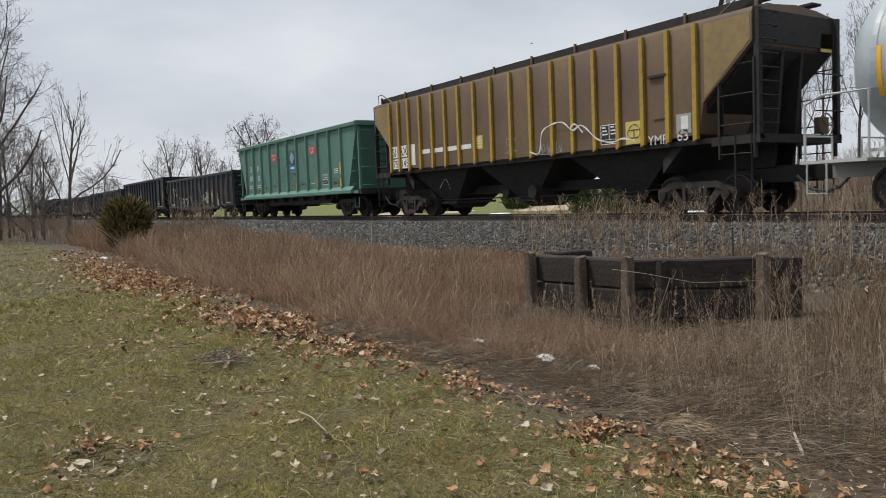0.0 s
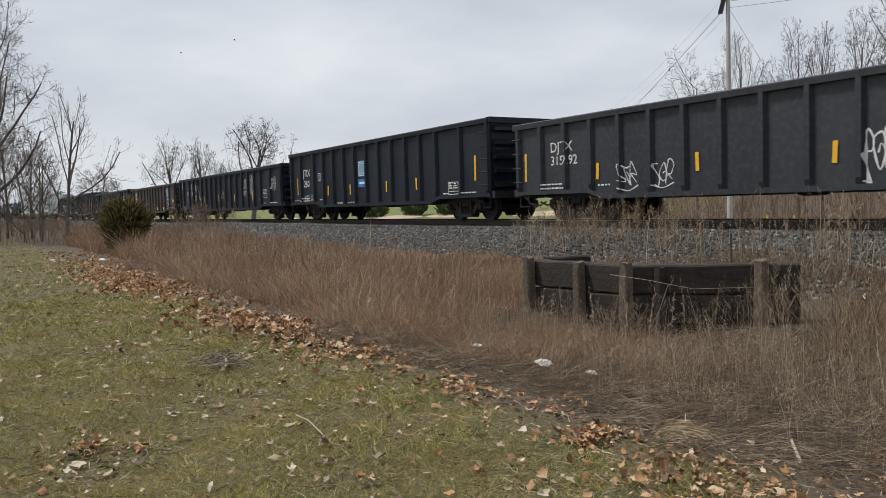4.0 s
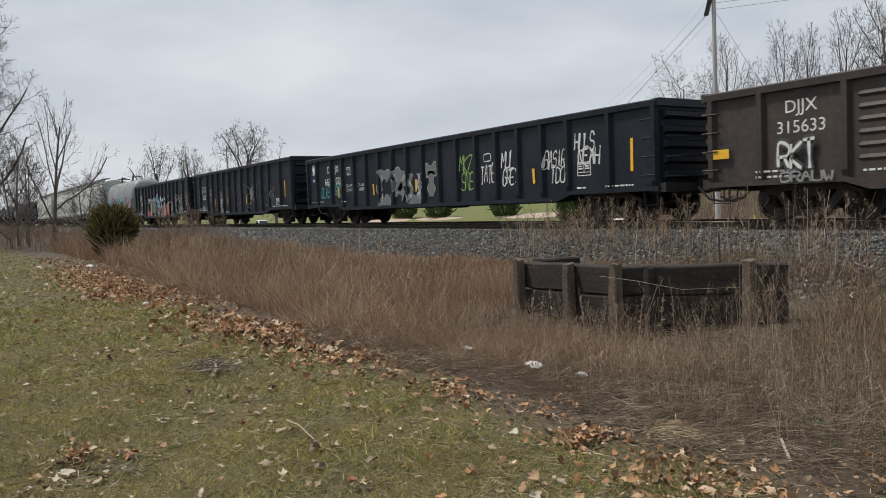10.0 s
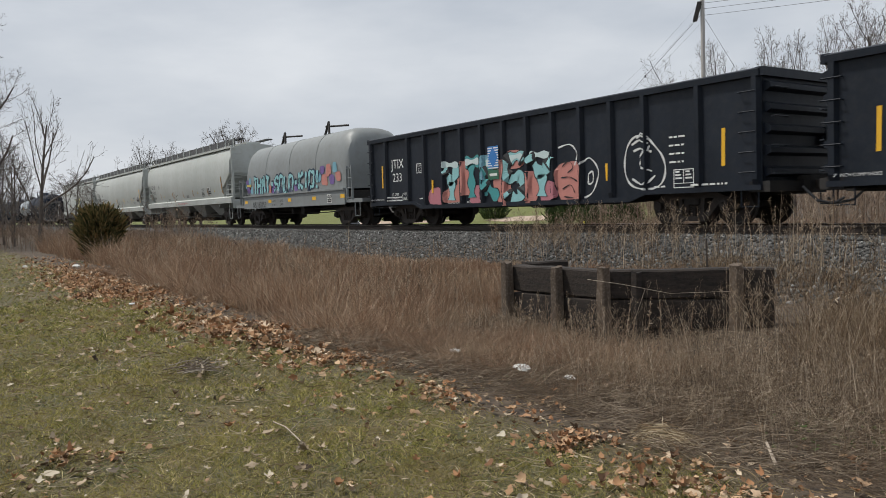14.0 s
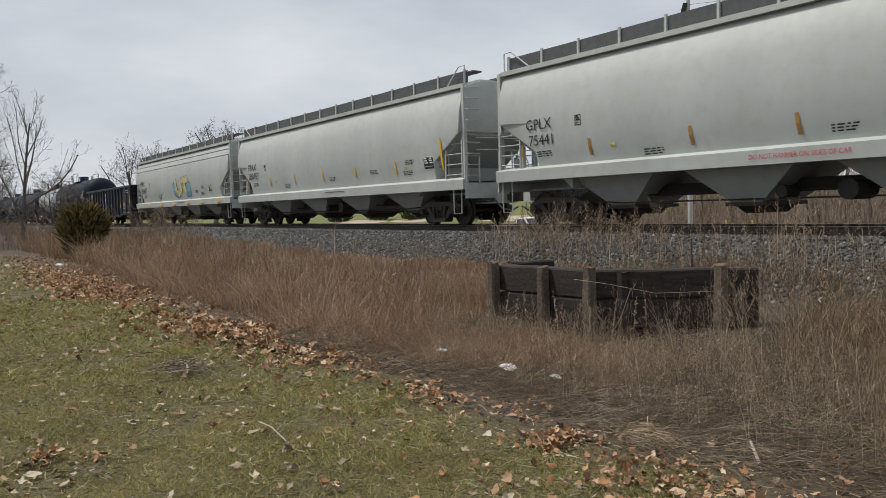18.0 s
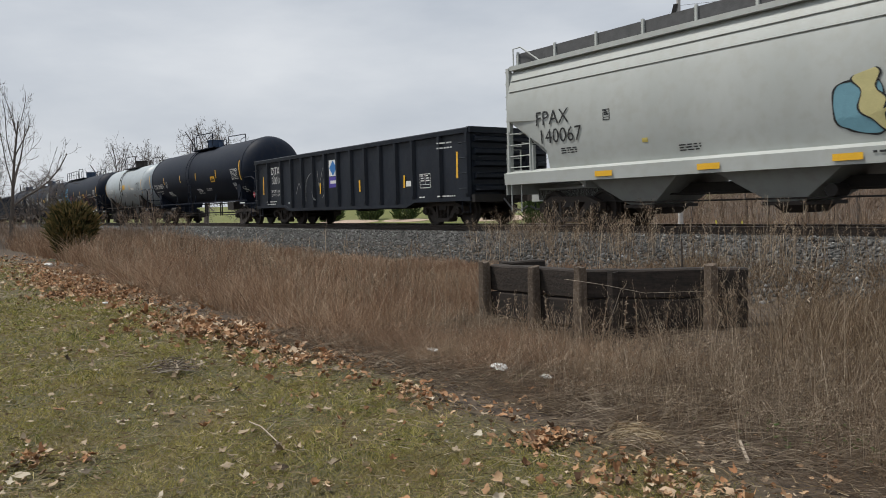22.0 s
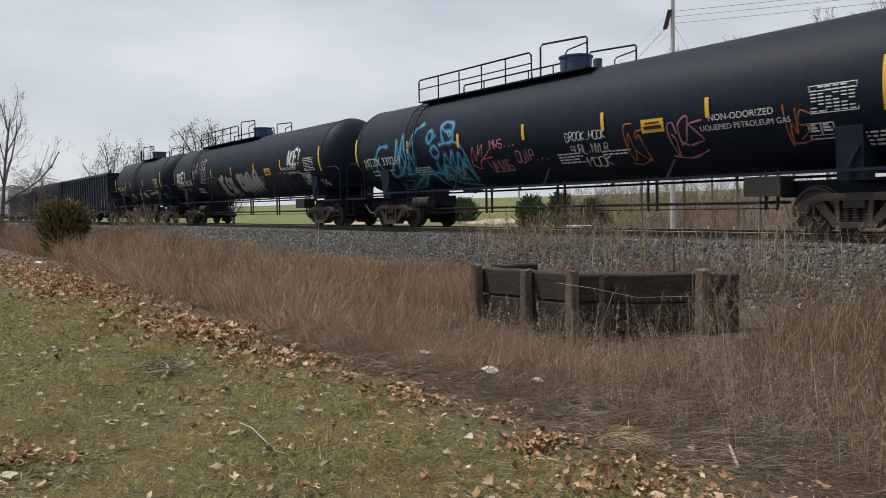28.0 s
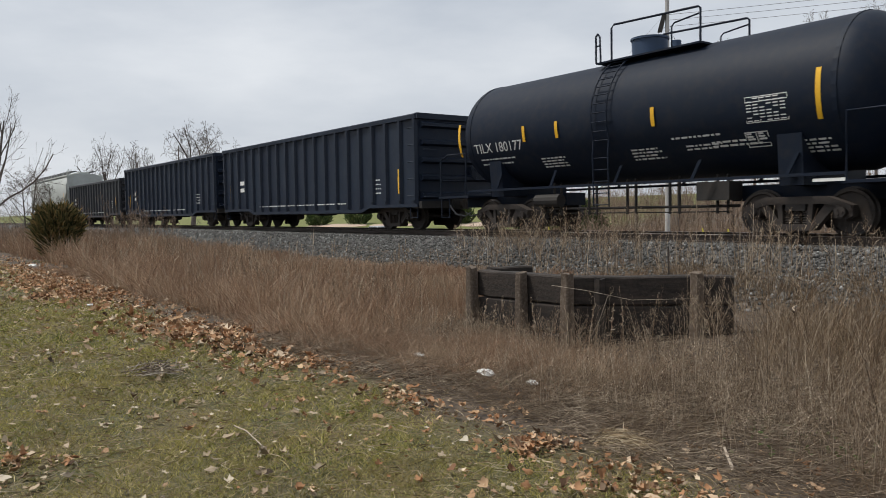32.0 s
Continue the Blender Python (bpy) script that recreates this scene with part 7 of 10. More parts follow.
x1, y1, z1 = P1
xr, yr, zr = at(74, 62)
for dz, r in ((15.3, 0.013), (14.95, 0.012), (14.55, 0.012)):
    cable("power_line", "thin overhead power line", (x1, y1, z1 + dz), (xr + 30, yr + 8, zr + dz + 0.3), 0.5, r)
cable("telephone_line", "sagging black telephone cable", (x1, y1, z1 + 8.7), (xr, yr, zr + 9.2), 0.35, 0.02)
cable("telephone_line", "sagging black telephone cable", (x1, y1, z1 + 8.7), (x1 - 9, y1 + 6, z1 + 4.5), 0.2, 0.014)
cable("guy_wire", "taut guy wire with dark insulators", (x1, y1, z1 + 14.7), (x1 - 15.0, y1 + 1.0, z1 + 5.4), 0.05, 0.014)
cable("guy_wire", "taut guy wire with dark insulators", (x1, y1, z1 + 14.6), (x1 + 5.5, y1 + 2, z1 + 4.0), 0.05, 0.01)
for dz in (14.0, 14.6, 15.3):
    cable("power_line", "thin overhead power line", (x1 - 0.3, y1, z1 + dz), (P2[0], P2[1], P2[2] + dz - 4.8), 1.6, 0.005)
for t in (0.33, 0.66):
    s = Shape()
    c = Vector((x1, y1, z1 + 14.7)).lerp(Vector((x1 - 15.0, y1 + 1.0, z1 + 5.4)), t) - Vector((0, 0, 0.2 * t * (1 - t)))
    s.cyl((c.x, c.y), 0.05, "z", c.z - 0.09, c.z + 0.09, 8)
    solid("strain_insulator", s, M_WIRE, "dark strain insulator on a guy wire", "insulator")

# short marker stakes in the far verge
M_STAKE = material("yellow_marker_plastic", (0.62, 0.55, 0.05), 0.5, bump=0.0)
for az, d in ((56.0, 47.0), (57.7, 47.5), (45.0, 57.0)):
    x, y, z = at(az, d)
    s = Shape()
    s.tube([(x, y, z - 0.1), (x - 0.55, y, z + 1.75)], 0.045, 6)
    solid("marker_stake", s, M_STAKE, "leaning yellow plastic marker stake in dry grass", "marker stake", "marker stakes in the verge")


# ---------------------------------------------------------------- cars on the road
M_CAR_WHITE = material("white_car_paint", (0.72, 0.73, 0.74), 0.3, second=(0.66, 0.67, 0.68), scale=2, bump=0.0)
M_CAR_SILVER = material("silver_car_paint", (0.48, 0.49, 0.5), 0.32, metal=0.4, scale=2, bump=0.0)
M_GLASS = material("dark_car_glass", (0.02, 0.024, 0.028), 0.08, bump=0.0)
M_TYRE = material("black_rubber", (0.02, 0.02, 0.02), 0.85, bump=0.2)
M_LAMP_RED = material("red_lamp_plastic", (0.35, 0.02, 0.015), 0.3, bump=0.0)
ROAD_CARS = []


def road_car(label, paint, tall=1.5):
    car = thing("road_car", label, "car", "cars passing on the road", at=pose(-60, 45.0, -1.46))
    b = Shape()
    low = [(-2.25, 0.35), (-2.3, 0.62), (-2.2, 0.88), (-1.4, 0.95), (1.2, 0.95), (2.1, 0.85), (2.28, 0.6), (2.25, 0.32)]
    b.ring([[(x * k, y, z) for x, z in low] for y, k in ((-0.88, 0.96), (-0.8, 1.0), (0.8, 1.0), (0.88, 0.96))])
    part("body", b, paint, car, smooth=40)
    r = Shape()
    r.ring([[(-1.75, -0.82, 0.93), (1.05, -0.82, 0.93), (1.05, 0.82, 0.93), (-1.75, 0.82, 0.93)], [(-1.35, -0.66, tall - 0.06), (0.35, -0.66, tall - 0.06), (0.35, 0.66, tall - 0.06), (-1.35, 0.66, tall - 0.06)], [(-1.2, -0.55, tall), (0.15, -0.55, tall), (0.15, 0.55, tall), (-1.2, 0.55, tall)]])
    part("cabin", r, paint, car, smooth=40)
    for k in (-1, 1):
        for x0, x1, a, c in ((-1.5, -0.62, -1.27, -0.62), (-0.52, 0.78, -0.52, 0.28)):
            w = Shape()
            w.ring([[(x0, k * 0.815, 0.97), (x1, k * 0.815, 0.97), (c, k * 0.69, tall - 0.1), (a, k * 0.69, tall - 0.1)], [(x0, k * 0.84, 0.97), (x1, k * 0.84, 0.97), (c, k * 0.715, tall - 0.1), (a, k * 0.715, tall - 0.1)]])
            part("side_window", w, M_GLASS, car)
        li = Shape()
        li.box(-2.32, -2.2, k * 0.72 - 0.14, k * 0.72 + 0.14, 0.66, 0.82)
        part("tail_lamp", li, M_LAMP_RED, car)
        for x in (-1.4, 1.4):
            t = Shape()
            t.cyl((x, 0.32), 0.32, "y", k * 0.86 - 0.1, k * 0.86 + 0.1, 18)
            wheel = part("wheel", t, M_TYRE, car)
            h = Shape()
            h.cyl((x, 0.32), 0.19, "y", k * 0.86 - 0.11, k * 0.86 + 0.11, 12)
            part("rim", h, M_CAR_SILVER, wheel)
    for x0, x1, z0 in ((0.42, 1.06, 0), (-1.74, -1.4, 0)):
        w = Shape()
        if x0 > 0:
            w.ring([[(1.08, -0.72, 0.97), (1.08, 0.72, 0.97), (0.42, 0.6, tall - 0.08), (0.42, -0.6, tall - 0.08)], [(1.11, -0.72, 0.97), (1.11, 0.72, 0.97), (0.45, 0.6, tall - 0.08), (0.45, -0.6, tall - 0.08)]])
        else:
            w.ring([[(-1.78, -0.72, 0.97), (-1.78, 0.72, 0.97), (-1.41, 0.6, tall - 0.08), (-1.41, -0.6, tall - 0.08)], [(-1.80, -0.72, 0.97), (-1.80, 0.72, 0.97), (-1.43, 0.6, tall - 0.08), (-1.43, -0.6, tall - 0.08)]])
        part("windscreen", w, M_GLASS, car)
    return car


def pickup(label, paint):
    """A crew-cab pickup truck with an open bed."""
    car = thing("pickup_truck", label, "pickup truck", "cars passing on the road", at=pose(-60, 45.0, -1.46))
    b = Shape()
    low = [(-0.35, 0.45), (-0.35, 1.15), (1.45, 1.17), (2.55, 1.1), (2.82, 0.95), (2.85, 0.45)]
    b.ring([[(x, y, z) for x, z in low] for y in (-0.96, -0.9, 0.9, 0.96)])
    part("body", b, paint, car, smooth=40)
    bed = Shape()
    bed.box(-2.85, -0.38, -0.97, 0.97, 0.5, 0.72)
    for k in (-1, 1):
        bed.box(-2.85, -0.38, k * 0.93 - 0.04, k * 0.93 + 0.04, 0.72, 1.2)
    bed.box(-2.88, -2.78, -0.9, 0.9, 0.6, 1.18)
    part("bed", bed, paint, car)
    r = Shape()
    r.ring([[(-0.4, -0.9, 1.15), (1.5, -0.9, 1.15), (1.5, 0.9, 1.15), (-0.4, 0.9, 1.15)], [(-0.25, -0.74, 1.84), (0.7, -0.74, 1.84), (0.7, 0.74, 1.84), (-0.25, 0.74, 1.84)], [(-0.15, -0.65, 1.9), (0.6, -0.65, 1.9), (0.6, 0.65, 1.9), (-0.15, 0.65, 1.9)]])
    part("cabin", r, paint, car, smooth=40)
    for k in (-1, 1):
        for x0, x1, a, c in ((-0.28, 0.3, -0.18, 0.3), (0.38, 1.22, 0.38, 0.62)):
            w = Shape()
            w.ring([[(x0, k * 0.89, 1.2), (x1, k * 0.89, 1.2), (c, k * 0.765, 1.76), (a, k * 0.765, 1.76)], [(x0, k * 0.915, 1.2), (x1, k * 0.915, 1.2), (c, k * 0.79, 1.76), (a, k * 0.79, 1.76)]])
            part("side_window", w, M_GLASS, car)
        for x in (-1.75, 1.85):
            t = Shape()
            t.cyl((x, 0.39), 0.39, "y", k * 0.9 - 0.12, k * 0.9 + 0.12, 18)
            wheel = part("wheel", t, M_TYRE, car)
            h = Shape()
            h.cyl((x, 0.39), 0.23, "y", k * 0.9 - 0.13, k * 0.9 + 0.13, 12)
            part("rim", h, M_CAR_SILVER, wheel)
    w = Shape()
    w.ring([[(1.5, -0.8, 1.2), (1.5, 0.8, 1.2), (0.76, 0.68, 1.8), (0.76, -0.68, 1.8)], [(1.53, -0.8, 1.2), (1.53, 0.8, 1.2), (0.79, 0.68, 1.8), (0.79, -0.68, 1.8)]])
    part("windscreen", w, M_GLASS, car)
    return car


ROAD_CARS.append((pickup("white pickup truck driving on the road", M_CAR_WHITE), 20.0, -33.1, 9.0))
for label, paint, tall, t0, x0, speed in (("white sedan driving on the road", M_CAR_WHITE, 1.45, 0.4, -32.7, 9.7), ("white hatchback driving on the road", M_CAR_WHITE, 1.45, 2.4, -32.4, 11.4), ("white sedan on the road beyond the tracks", M_CAR_WHITE, 1.48, 10.9, -30.8, 12.0), ("silver car on the road beyond the tracks", M_CAR_SILVER, 1.5, 25.0, -22.0, -7.6)):
    ROAD_CARS.append((road_car(label, paint, tall), t0, x0, speed))


# two small birds crossing the sky
M_BIRD = material("dark_feathers", (0.03, 0.03, 0.032), 0.8, bump=0.1)
BIRDS = []


def bird(label):
    b = thing("bird", label, "bird", "birds crossing the sky", at=pose(-90, 60, 40))
    s = Shape()
    s.ring([[(x, r * math.cos(2 * math.pi * i / 8), r * math.sin(2 * math.pi * i / 8)) for i in range(8)] for x, r in ((-0.2, 0.015), (-0.1, 0.05), (0.02, 0.06), (0.12, 0.04), (0.15, 0.045), (0.19, 0.02), (0.23, 0.006))])
    part("body", s, M_BIRD, b, smooth=60)
    for k in (-1, 1):
        w = Shape()
        w.ring([[(-0.06, k * 0.04, 0.0), (0.08, k * 0.04, 0.0), (0.08, k * 0.04, 0.015), (-0.06, k * 0.04, 0.015)], [(-0.08, k * 0.2, 0.09), (0.06, k * 0.2, 0.09), (0.06, k * 0.2, 0.1), (-0.08, k * 0.2, 0.1)], [(-0.12, k * 0.36, 0.06), (-0.07, k * 0.36, 0.06), (-0.07, k * 0.36, 0.065), (-0.12, k * 0.36, 0.065)]])
        part("wing", w, M_BIRD, b)
    tail = Shape()
    tail.ring([[(-0.18, -0.02, 0), (-0.18, 0.02, 0), (-0.18, 0.02, 0.01), (-0.18, -0.02, 0.01)], [(-0.3, -0.05, 0), (-0.3, 0.05, 0), (-0.3, 0.05, 0.008), (-0.3, -0.05, 0.008)]])
    part("tail", tail, M_BIRD, b)
    return b


BIRDS.append((bird("small dark bird flying over the train"), 2.6, (-112.3, 60.6, 26.2), (-6.66, -15.04, 1.67)))
BIRDS.append((bird("small dark bird flying over the train"), 2.3, (-122.5, 57.7, 28.4), (-5.81, -14.02, -0.23)))

# ---------------------------------------------------------------- lettering, stripes and graffiti
def paint(name, c, rough=0.55):
    return material(name, c, rough, second=tuple(x * 0.8 for x in c), scale=5, amount=0.5, bump=0.0)


P_WHITE, P_SILVER, P_TEAL, P_BLUE = paint("white_spray", (0.62, 0.63, 0.62)), paint("silver_spray", (0.33, 0.34, 0.345)), paint("teal_spray", (0.05, 0.26, 0.27)), paint("blue_spray", (0.045, 0.30, 0.50))
P_PINK, P_CORAL, P_GREEN, P_ORANGE = paint("pink_spray", (0.42, 0.16, 0.19)), paint("coral_spray", (0.48, 0.20, 0.17)), paint("green_spray", (0.22, 0.36, 0.10)), paint("orange_spray", (0.36, 0.13, 0.04))
P_CHALK, P_AQUA, P_BLACK, P_YELLOW = paint("chalk_spray", (0.25, 0.26, 0.25)), paint("aqua_spray", (0.24, 0.48, 0.50)), paint("black_spray", (0.012, 0.013, 0.015)), paint("mustard_spray", (0.55, 0.45, 0.12))
P_RED, P_SIGN_BLUE, P_PURPLE, P_RUST = paint("red_sign", (0.48, 0.05, 0.07)), paint("blue_sign", (0.03, 0.17, 0.46)), paint("purple_sign", (0.07, 0.05, 0.30)), material("rust_patch", (0.075, 0.045, 0.032), 0.8, second=(0.03, 0.025, 0.022), scale=6, amount=0.9)
P_DULL, P_MIST, P_BLUE_MIST, P_PALE_YELLOW = paint("dull_silver_spray", (0.14, 0.145, 0.15)), paint("thin_white_overspray", (0.055, 0.058, 0.062)), paint("thin_blue_overspray", (0.012, 0.055, 0.095)), paint("pale_yellow_spray", (0.55, 0.50, 0.24))
P_PALE = paint("pale_aqua_spray", (0.50, 0.60, 0.60))
P_DARK_GREEN, P_MAROON, P_SKY = paint("green_sign", (0.03, 0.12, 0.07)), paint("violet_spray", (0.16, 0.10, 0.28)), paint("sky_spray", (0.16, 0.34, 0.42))


def flat(y0):
    return lambda x, z: y0


def ribbed(h, n):
    """A gondola's side: wall sheet and the ribs that stand out from it."""
    def f(x, z):
        d = min(abs(x - q) for q in RIB_X[round(h, 3)])
        return -1.522 - 0.102 * min(1.0, max(0.0, (0.105 - d) / 0.045))
    return f


def round_tank(r, cz):
    return lambda x, z: -math.sqrt(max(0.02, r * r - (z - cz) ** 2))


def bowed(top, sill):
    prof = [(sill + 0.1, 1.40), (2.0, 1.53), (2.8, 1.60), (3.5, 1.56), (top - 0.22, 1.40)]
    def f(x, z):
        return -float(np.interp(z, [a for a, _ in prof], [b for _, b in prof]))
    return f


def lay(car, name, verts, faces, mat, surf, lift=0.006, label=""):
    """Puts a flat drawing (x, z) on the car's near side."""
    me = bpy.data.meshes.new(name)
    me.from_pydata([(x, surf(x, z) - lift, z) for x, z in verts], [], faces)
    me.materials.append(mat)
    ob = new(name, me)
    ob.parent = car
    return tagged(ob, label)


def words(car, text, x, z, height, surf, mat=None, width=1.0, lift=0.006, label="", name="lettering", fat=0.0):
    key = (text, fat)
    if key not in LETTERS:
        cu = bpy.data.curves.new("lettering", "FONT")
        cu.body, cu.size, cu.align_x, cu.resolution_u, cu.offset = text, 1.0, "CENTER", 3, fat
        tmp = bpy.data.objects.new("lettering", cu)
        me = bpy.data.meshes.new_from_object(tmp)
        LETTERS[key] = ([tuple(v.co) for v in me.vertices], [tuple(p.vertices) for p in me.polygons])
        bpy.data.objects.remove(tmp)
    vs, fs = LETTERS[key]
    k = height / 0.69
    lay(car, name, [(x + a * k * width, z - height / 2 + b * k) for a, b, _ in vs], fs, mat or M_WHITE_PAINT, surf, lift, label)


def patch(car, x, z, w, h, surf, mat, name="reflective_stripe", label="", lean=0.0, lift=0.006, parts=6):
    """A rectangle cut into cells, so that it follows the surface."""
    nx, nz = max(1, int(w / 0.05)), parts
    vs = [(x - w / 2 + w * i / nx + lean * (j / nz - 0.5), z - h / 2 + h * j / nz) for j in range(nz + 1) for i in range(nx + 1)]
    fs = [(j * (nx + 1) + i, j * (nx + 1) + i + 1, (j + 1) * (nx + 1) + i + 1, (j + 1) * (nx + 1) + i) for j in range(nz) for i in range(nx)]
    lay(car, name, vs, fs, mat, surf, lift, label)


def lines(car, segs, surf, mat, name, lift=0.007, label=""):
    """Axis-aligned little bars (x0, x1, z0, z1) in one drawing."""
    vs, fs = [], []
    for a, b, c, d in segs:
        k = len(vs)
        vs += [(a, c), (b, c), (b, d), (a, d)]
        fs.append((k, k + 1, k + 2, k + 3))
    return lay(car, name, vs, fs, mat, surf, lift, label)


def small_print(car, x, z, w, h, rows, surf, mat=None, seed=0):
    rnd, segs, step = random.Random(seed), [], h / rows
    for r in range(rows):
        cx, zz = x - w / 2, z + h / 2 - (r + 0.5) * step
        end = x + w / 2 * rnd.uniform(0.6, 1.0)
        while cx < end - 0.02:
            ln = min(rnd.uniform(0.05, 0.2), end - cx)
            segs.append((cx, cx + ln, zz - min(step * 0.25, 0.02), zz + min(step * 0.25, 0.02)))
            cx += ln + 0.04
    tagged(lines(car, segs, surf, mat or M_WHITE_PAINT, "data_stencil"), "small stencilled data in short rows", kind="stuff")


def data_box(car, x, z, w, h, surf, mat=None, solid_fill=None, cols=2):
    """A framed stencil box with a few bars in it."""
    t = 0.02
    if solid_fill:
        patch(car, x, z, w, h, surf, solid_fill, "stencil_panel", lift=0.004)
    segs = [(x - w / 2, x + w / 2, z + h / 2 - t, z + h / 2), (x - w / 2, x + w / 2, z - h / 2, z - h / 2 + t), (x - w / 2, x - w / 2 + t, z - h / 2, z + h / 2), (x + w / 2 - t, x + w / 2, z - h / 2, z + h / 2), (x - w / 2, x + w / 2, z - h * 0.27, z - h * 0.27 + t * 0.7)]
    for i in range(1, cols):
        c = x - w / 2 + w * i / cols
        segs.append((c - t / 2, c + t / 2, z - h * 0.27, z + h / 2))
    for i in range(cols):
        c = x - w / 2 + w * (i + 0.5) / cols
        for j in range(3):
            zz = z + h * (0.36 - 0.17 * j)
            segs.append((c - w / cols * 0.33, c + w / cols * (0.1 + 0.12 * j), zz - 0.018, zz + 0.018))
    lines(car, segs, surf, mat or M_WHITE_PAINT, "stencil_box")


def plate_box(car, x, z, surf):
    """A framed clearance plate letter."""
    for i, (a, b, c, e) in enumerate(((-0.15, 0.15, 0.14, 0.165), (-0.15, 0.15, -0.165, -0.14), (-0.15, -0.125, -0.15, 0.15), (0.125, 0.15, -0.15, 0.15))):
        lines(car, [(x + a, x + b, z + c, z + e)], surf, M_WHITE_PAINT, "plate_frame")
    words(car, "PLATE", x, z + 0.07, 0.05, surf, name="plate_stencil")
    words(car, "C", x, z - 0.05, 0.13, surf, name="plate_stencil")


def table(car, x, z, w, h, surf, mat=None):
    """A test-date table: many short bars in rows and columns."""
    segs, mat = [], mat or M_WHITE_PAINT
    for j in range(8):
        zz = z + h / 2 - h * (j + 0.5) / 8
        for i in range(6):
            a = x - w / 2 + w * i / 6
            if (i * 7 + j * 3) % 5:
                segs.append((a + 0.01, a + w / 6 - 0.025, zz - h / 42, zz + h / 42))
    for c in (z + h / 2, z - h / 2, z + h * 0.3):
        segs.append((x - w / 2 - 0.02, x + w / 2 + 0.02, c - 0.008, c + 0.008))
    for c in (x - w / 2 - 0.02, x + w / 2 + 0.01, x - w * 0.17):
        segs.append((c, c + 0.012, z - h / 2, z + h / 2))
    lines(car, segs, surf, mat, "test_date_table")


def spline(pts, step=0.05):
    out = []
    p = [pts[0]] + list(pts) + [pts[-1]]
    for i in range(1, len(p) - 2):
        a, b, c, d = (np.array(q, float) for q in p[i - 1:i + 3])
        n = max(2, int(np.linalg.norm(c - b) / step))
        for t in np.linspace(0, 1, n, endpoint=False):
            out.append(0.5 * (2 * b + (c - a) * t + (2 * a - 5 * b + 4 * c - d) * t * t + (3 * b - a - 3 * c + d) * t ** 3))
    out.append(np.array(pts[-1], float))
    return np.array(out)


def strokes(car, paths, width, surf, mat, label="", name="graffiti", lift=0.009):
    """Sprayed lines: smooth ribbons through the given points, swelling a little."""
    vs, fs = [], []
    for pts in paths:
        c = spline(pts)
        d = np.gradient(c, axis=0)
        n = np.stack([-d[:, 1], d[:, 0]], 1)
        n /= np.linalg.norm(n, axis=1, keepdims=True) + 1e-9
        w = width / 2 * (0.75 + 0.25 * np.sin(np.arange(len(c)) * 0.7))[:, None]
        k = len(vs)
        for a, b in zip(c - n * w, c + n * w):
            vs += [tuple(a), tuple(b)]
        fs += [(k + 2 * i, k + 2 * i + 1, k + 2 * i + 3, k + 2 * i + 2) for i in range(len(c) - 1)]
    return lay(car, name, vs, fs, mat, surf, lift, label)


def tag_paths(x, z, w, h, n, seed, wild=1.0):
    """A scrawled tag: n hooked, looping letter-like strokes side by side."""
    rnd, paths = random.Random(seed), []
    for i in range(n):
        cx, cw = x - w / 2 + w * (i + 0.5) / n, w / n
        kind = rnd.randrange(4)
        j = lambda s: rnd.uniform(-s, s) * wild
        if kind == 0:
            p = [(-0.45, 0.5), (-0.3, -0.5), (0.0, 0.2), (0.3, -0.5), (0.5, 0.55)]
        elif kind == 1:
            p = [(0.4, 0.45), (-0.3, 0.4), (-0.35, 0.05), (0.3, -0.05), (0.35, -0.45), (-0.45, -0.4)]
        elif kind == 2:
            p = [(-0.4, -0.5), (-0.3, 0.5), (0.35, 0.45), (0.3, 0.05), (-0.3, 0.0), (0.45, -0.55)]
        else:
            p = [(0.4, 0.3), (0.0, 0.5), (-0.4, 0.1), (-0.1, -0.45), (0.4, -0.25), (0.15, 0.05), (-0.1, -0.05)]
        paths.append([(cx + (a + j(0.25)) * cw * 1.1, z + (b + j(0.25)) * h) for a, b in p])
    if rnd.random() < 0.7:
        paths.append([(x - w * 0.5, z - h * 0.6), (x, z - h * 0.7 + rnd.uniform(-0.1, 0.1) * h), (x + w * 0.55, z - h * 0.5)])
    return paths


def tag(car, x, z, w, h, n, seed, surf, mat, width=0.035, label="white spray-can tag"):
    strokes(car, tag_paths(x, z, w, h, n, seed), width, surf, mat, label)


def blob(cx, cz, w, h, seed, corner=0.6):
    rnd = random.Random(seed)
    a, b = rnd.uniform(0, 6), rnd.uniform(0, 6)
    out = []
    for i in range(28):
        t = 2 * math.pi * i / 28
        c, s = math.cos(t), math.sin(t)
        k = 1 + 0.10 * math.sin(2 * t + a) + 0.07 * math.sin(3 * t + b)
        out.append((cx + w / 2 * k * math.copysign(abs(c) ** corner, c), cz + h / 2 * k * math.copysign(abs(s) ** corner, s)))
    return out


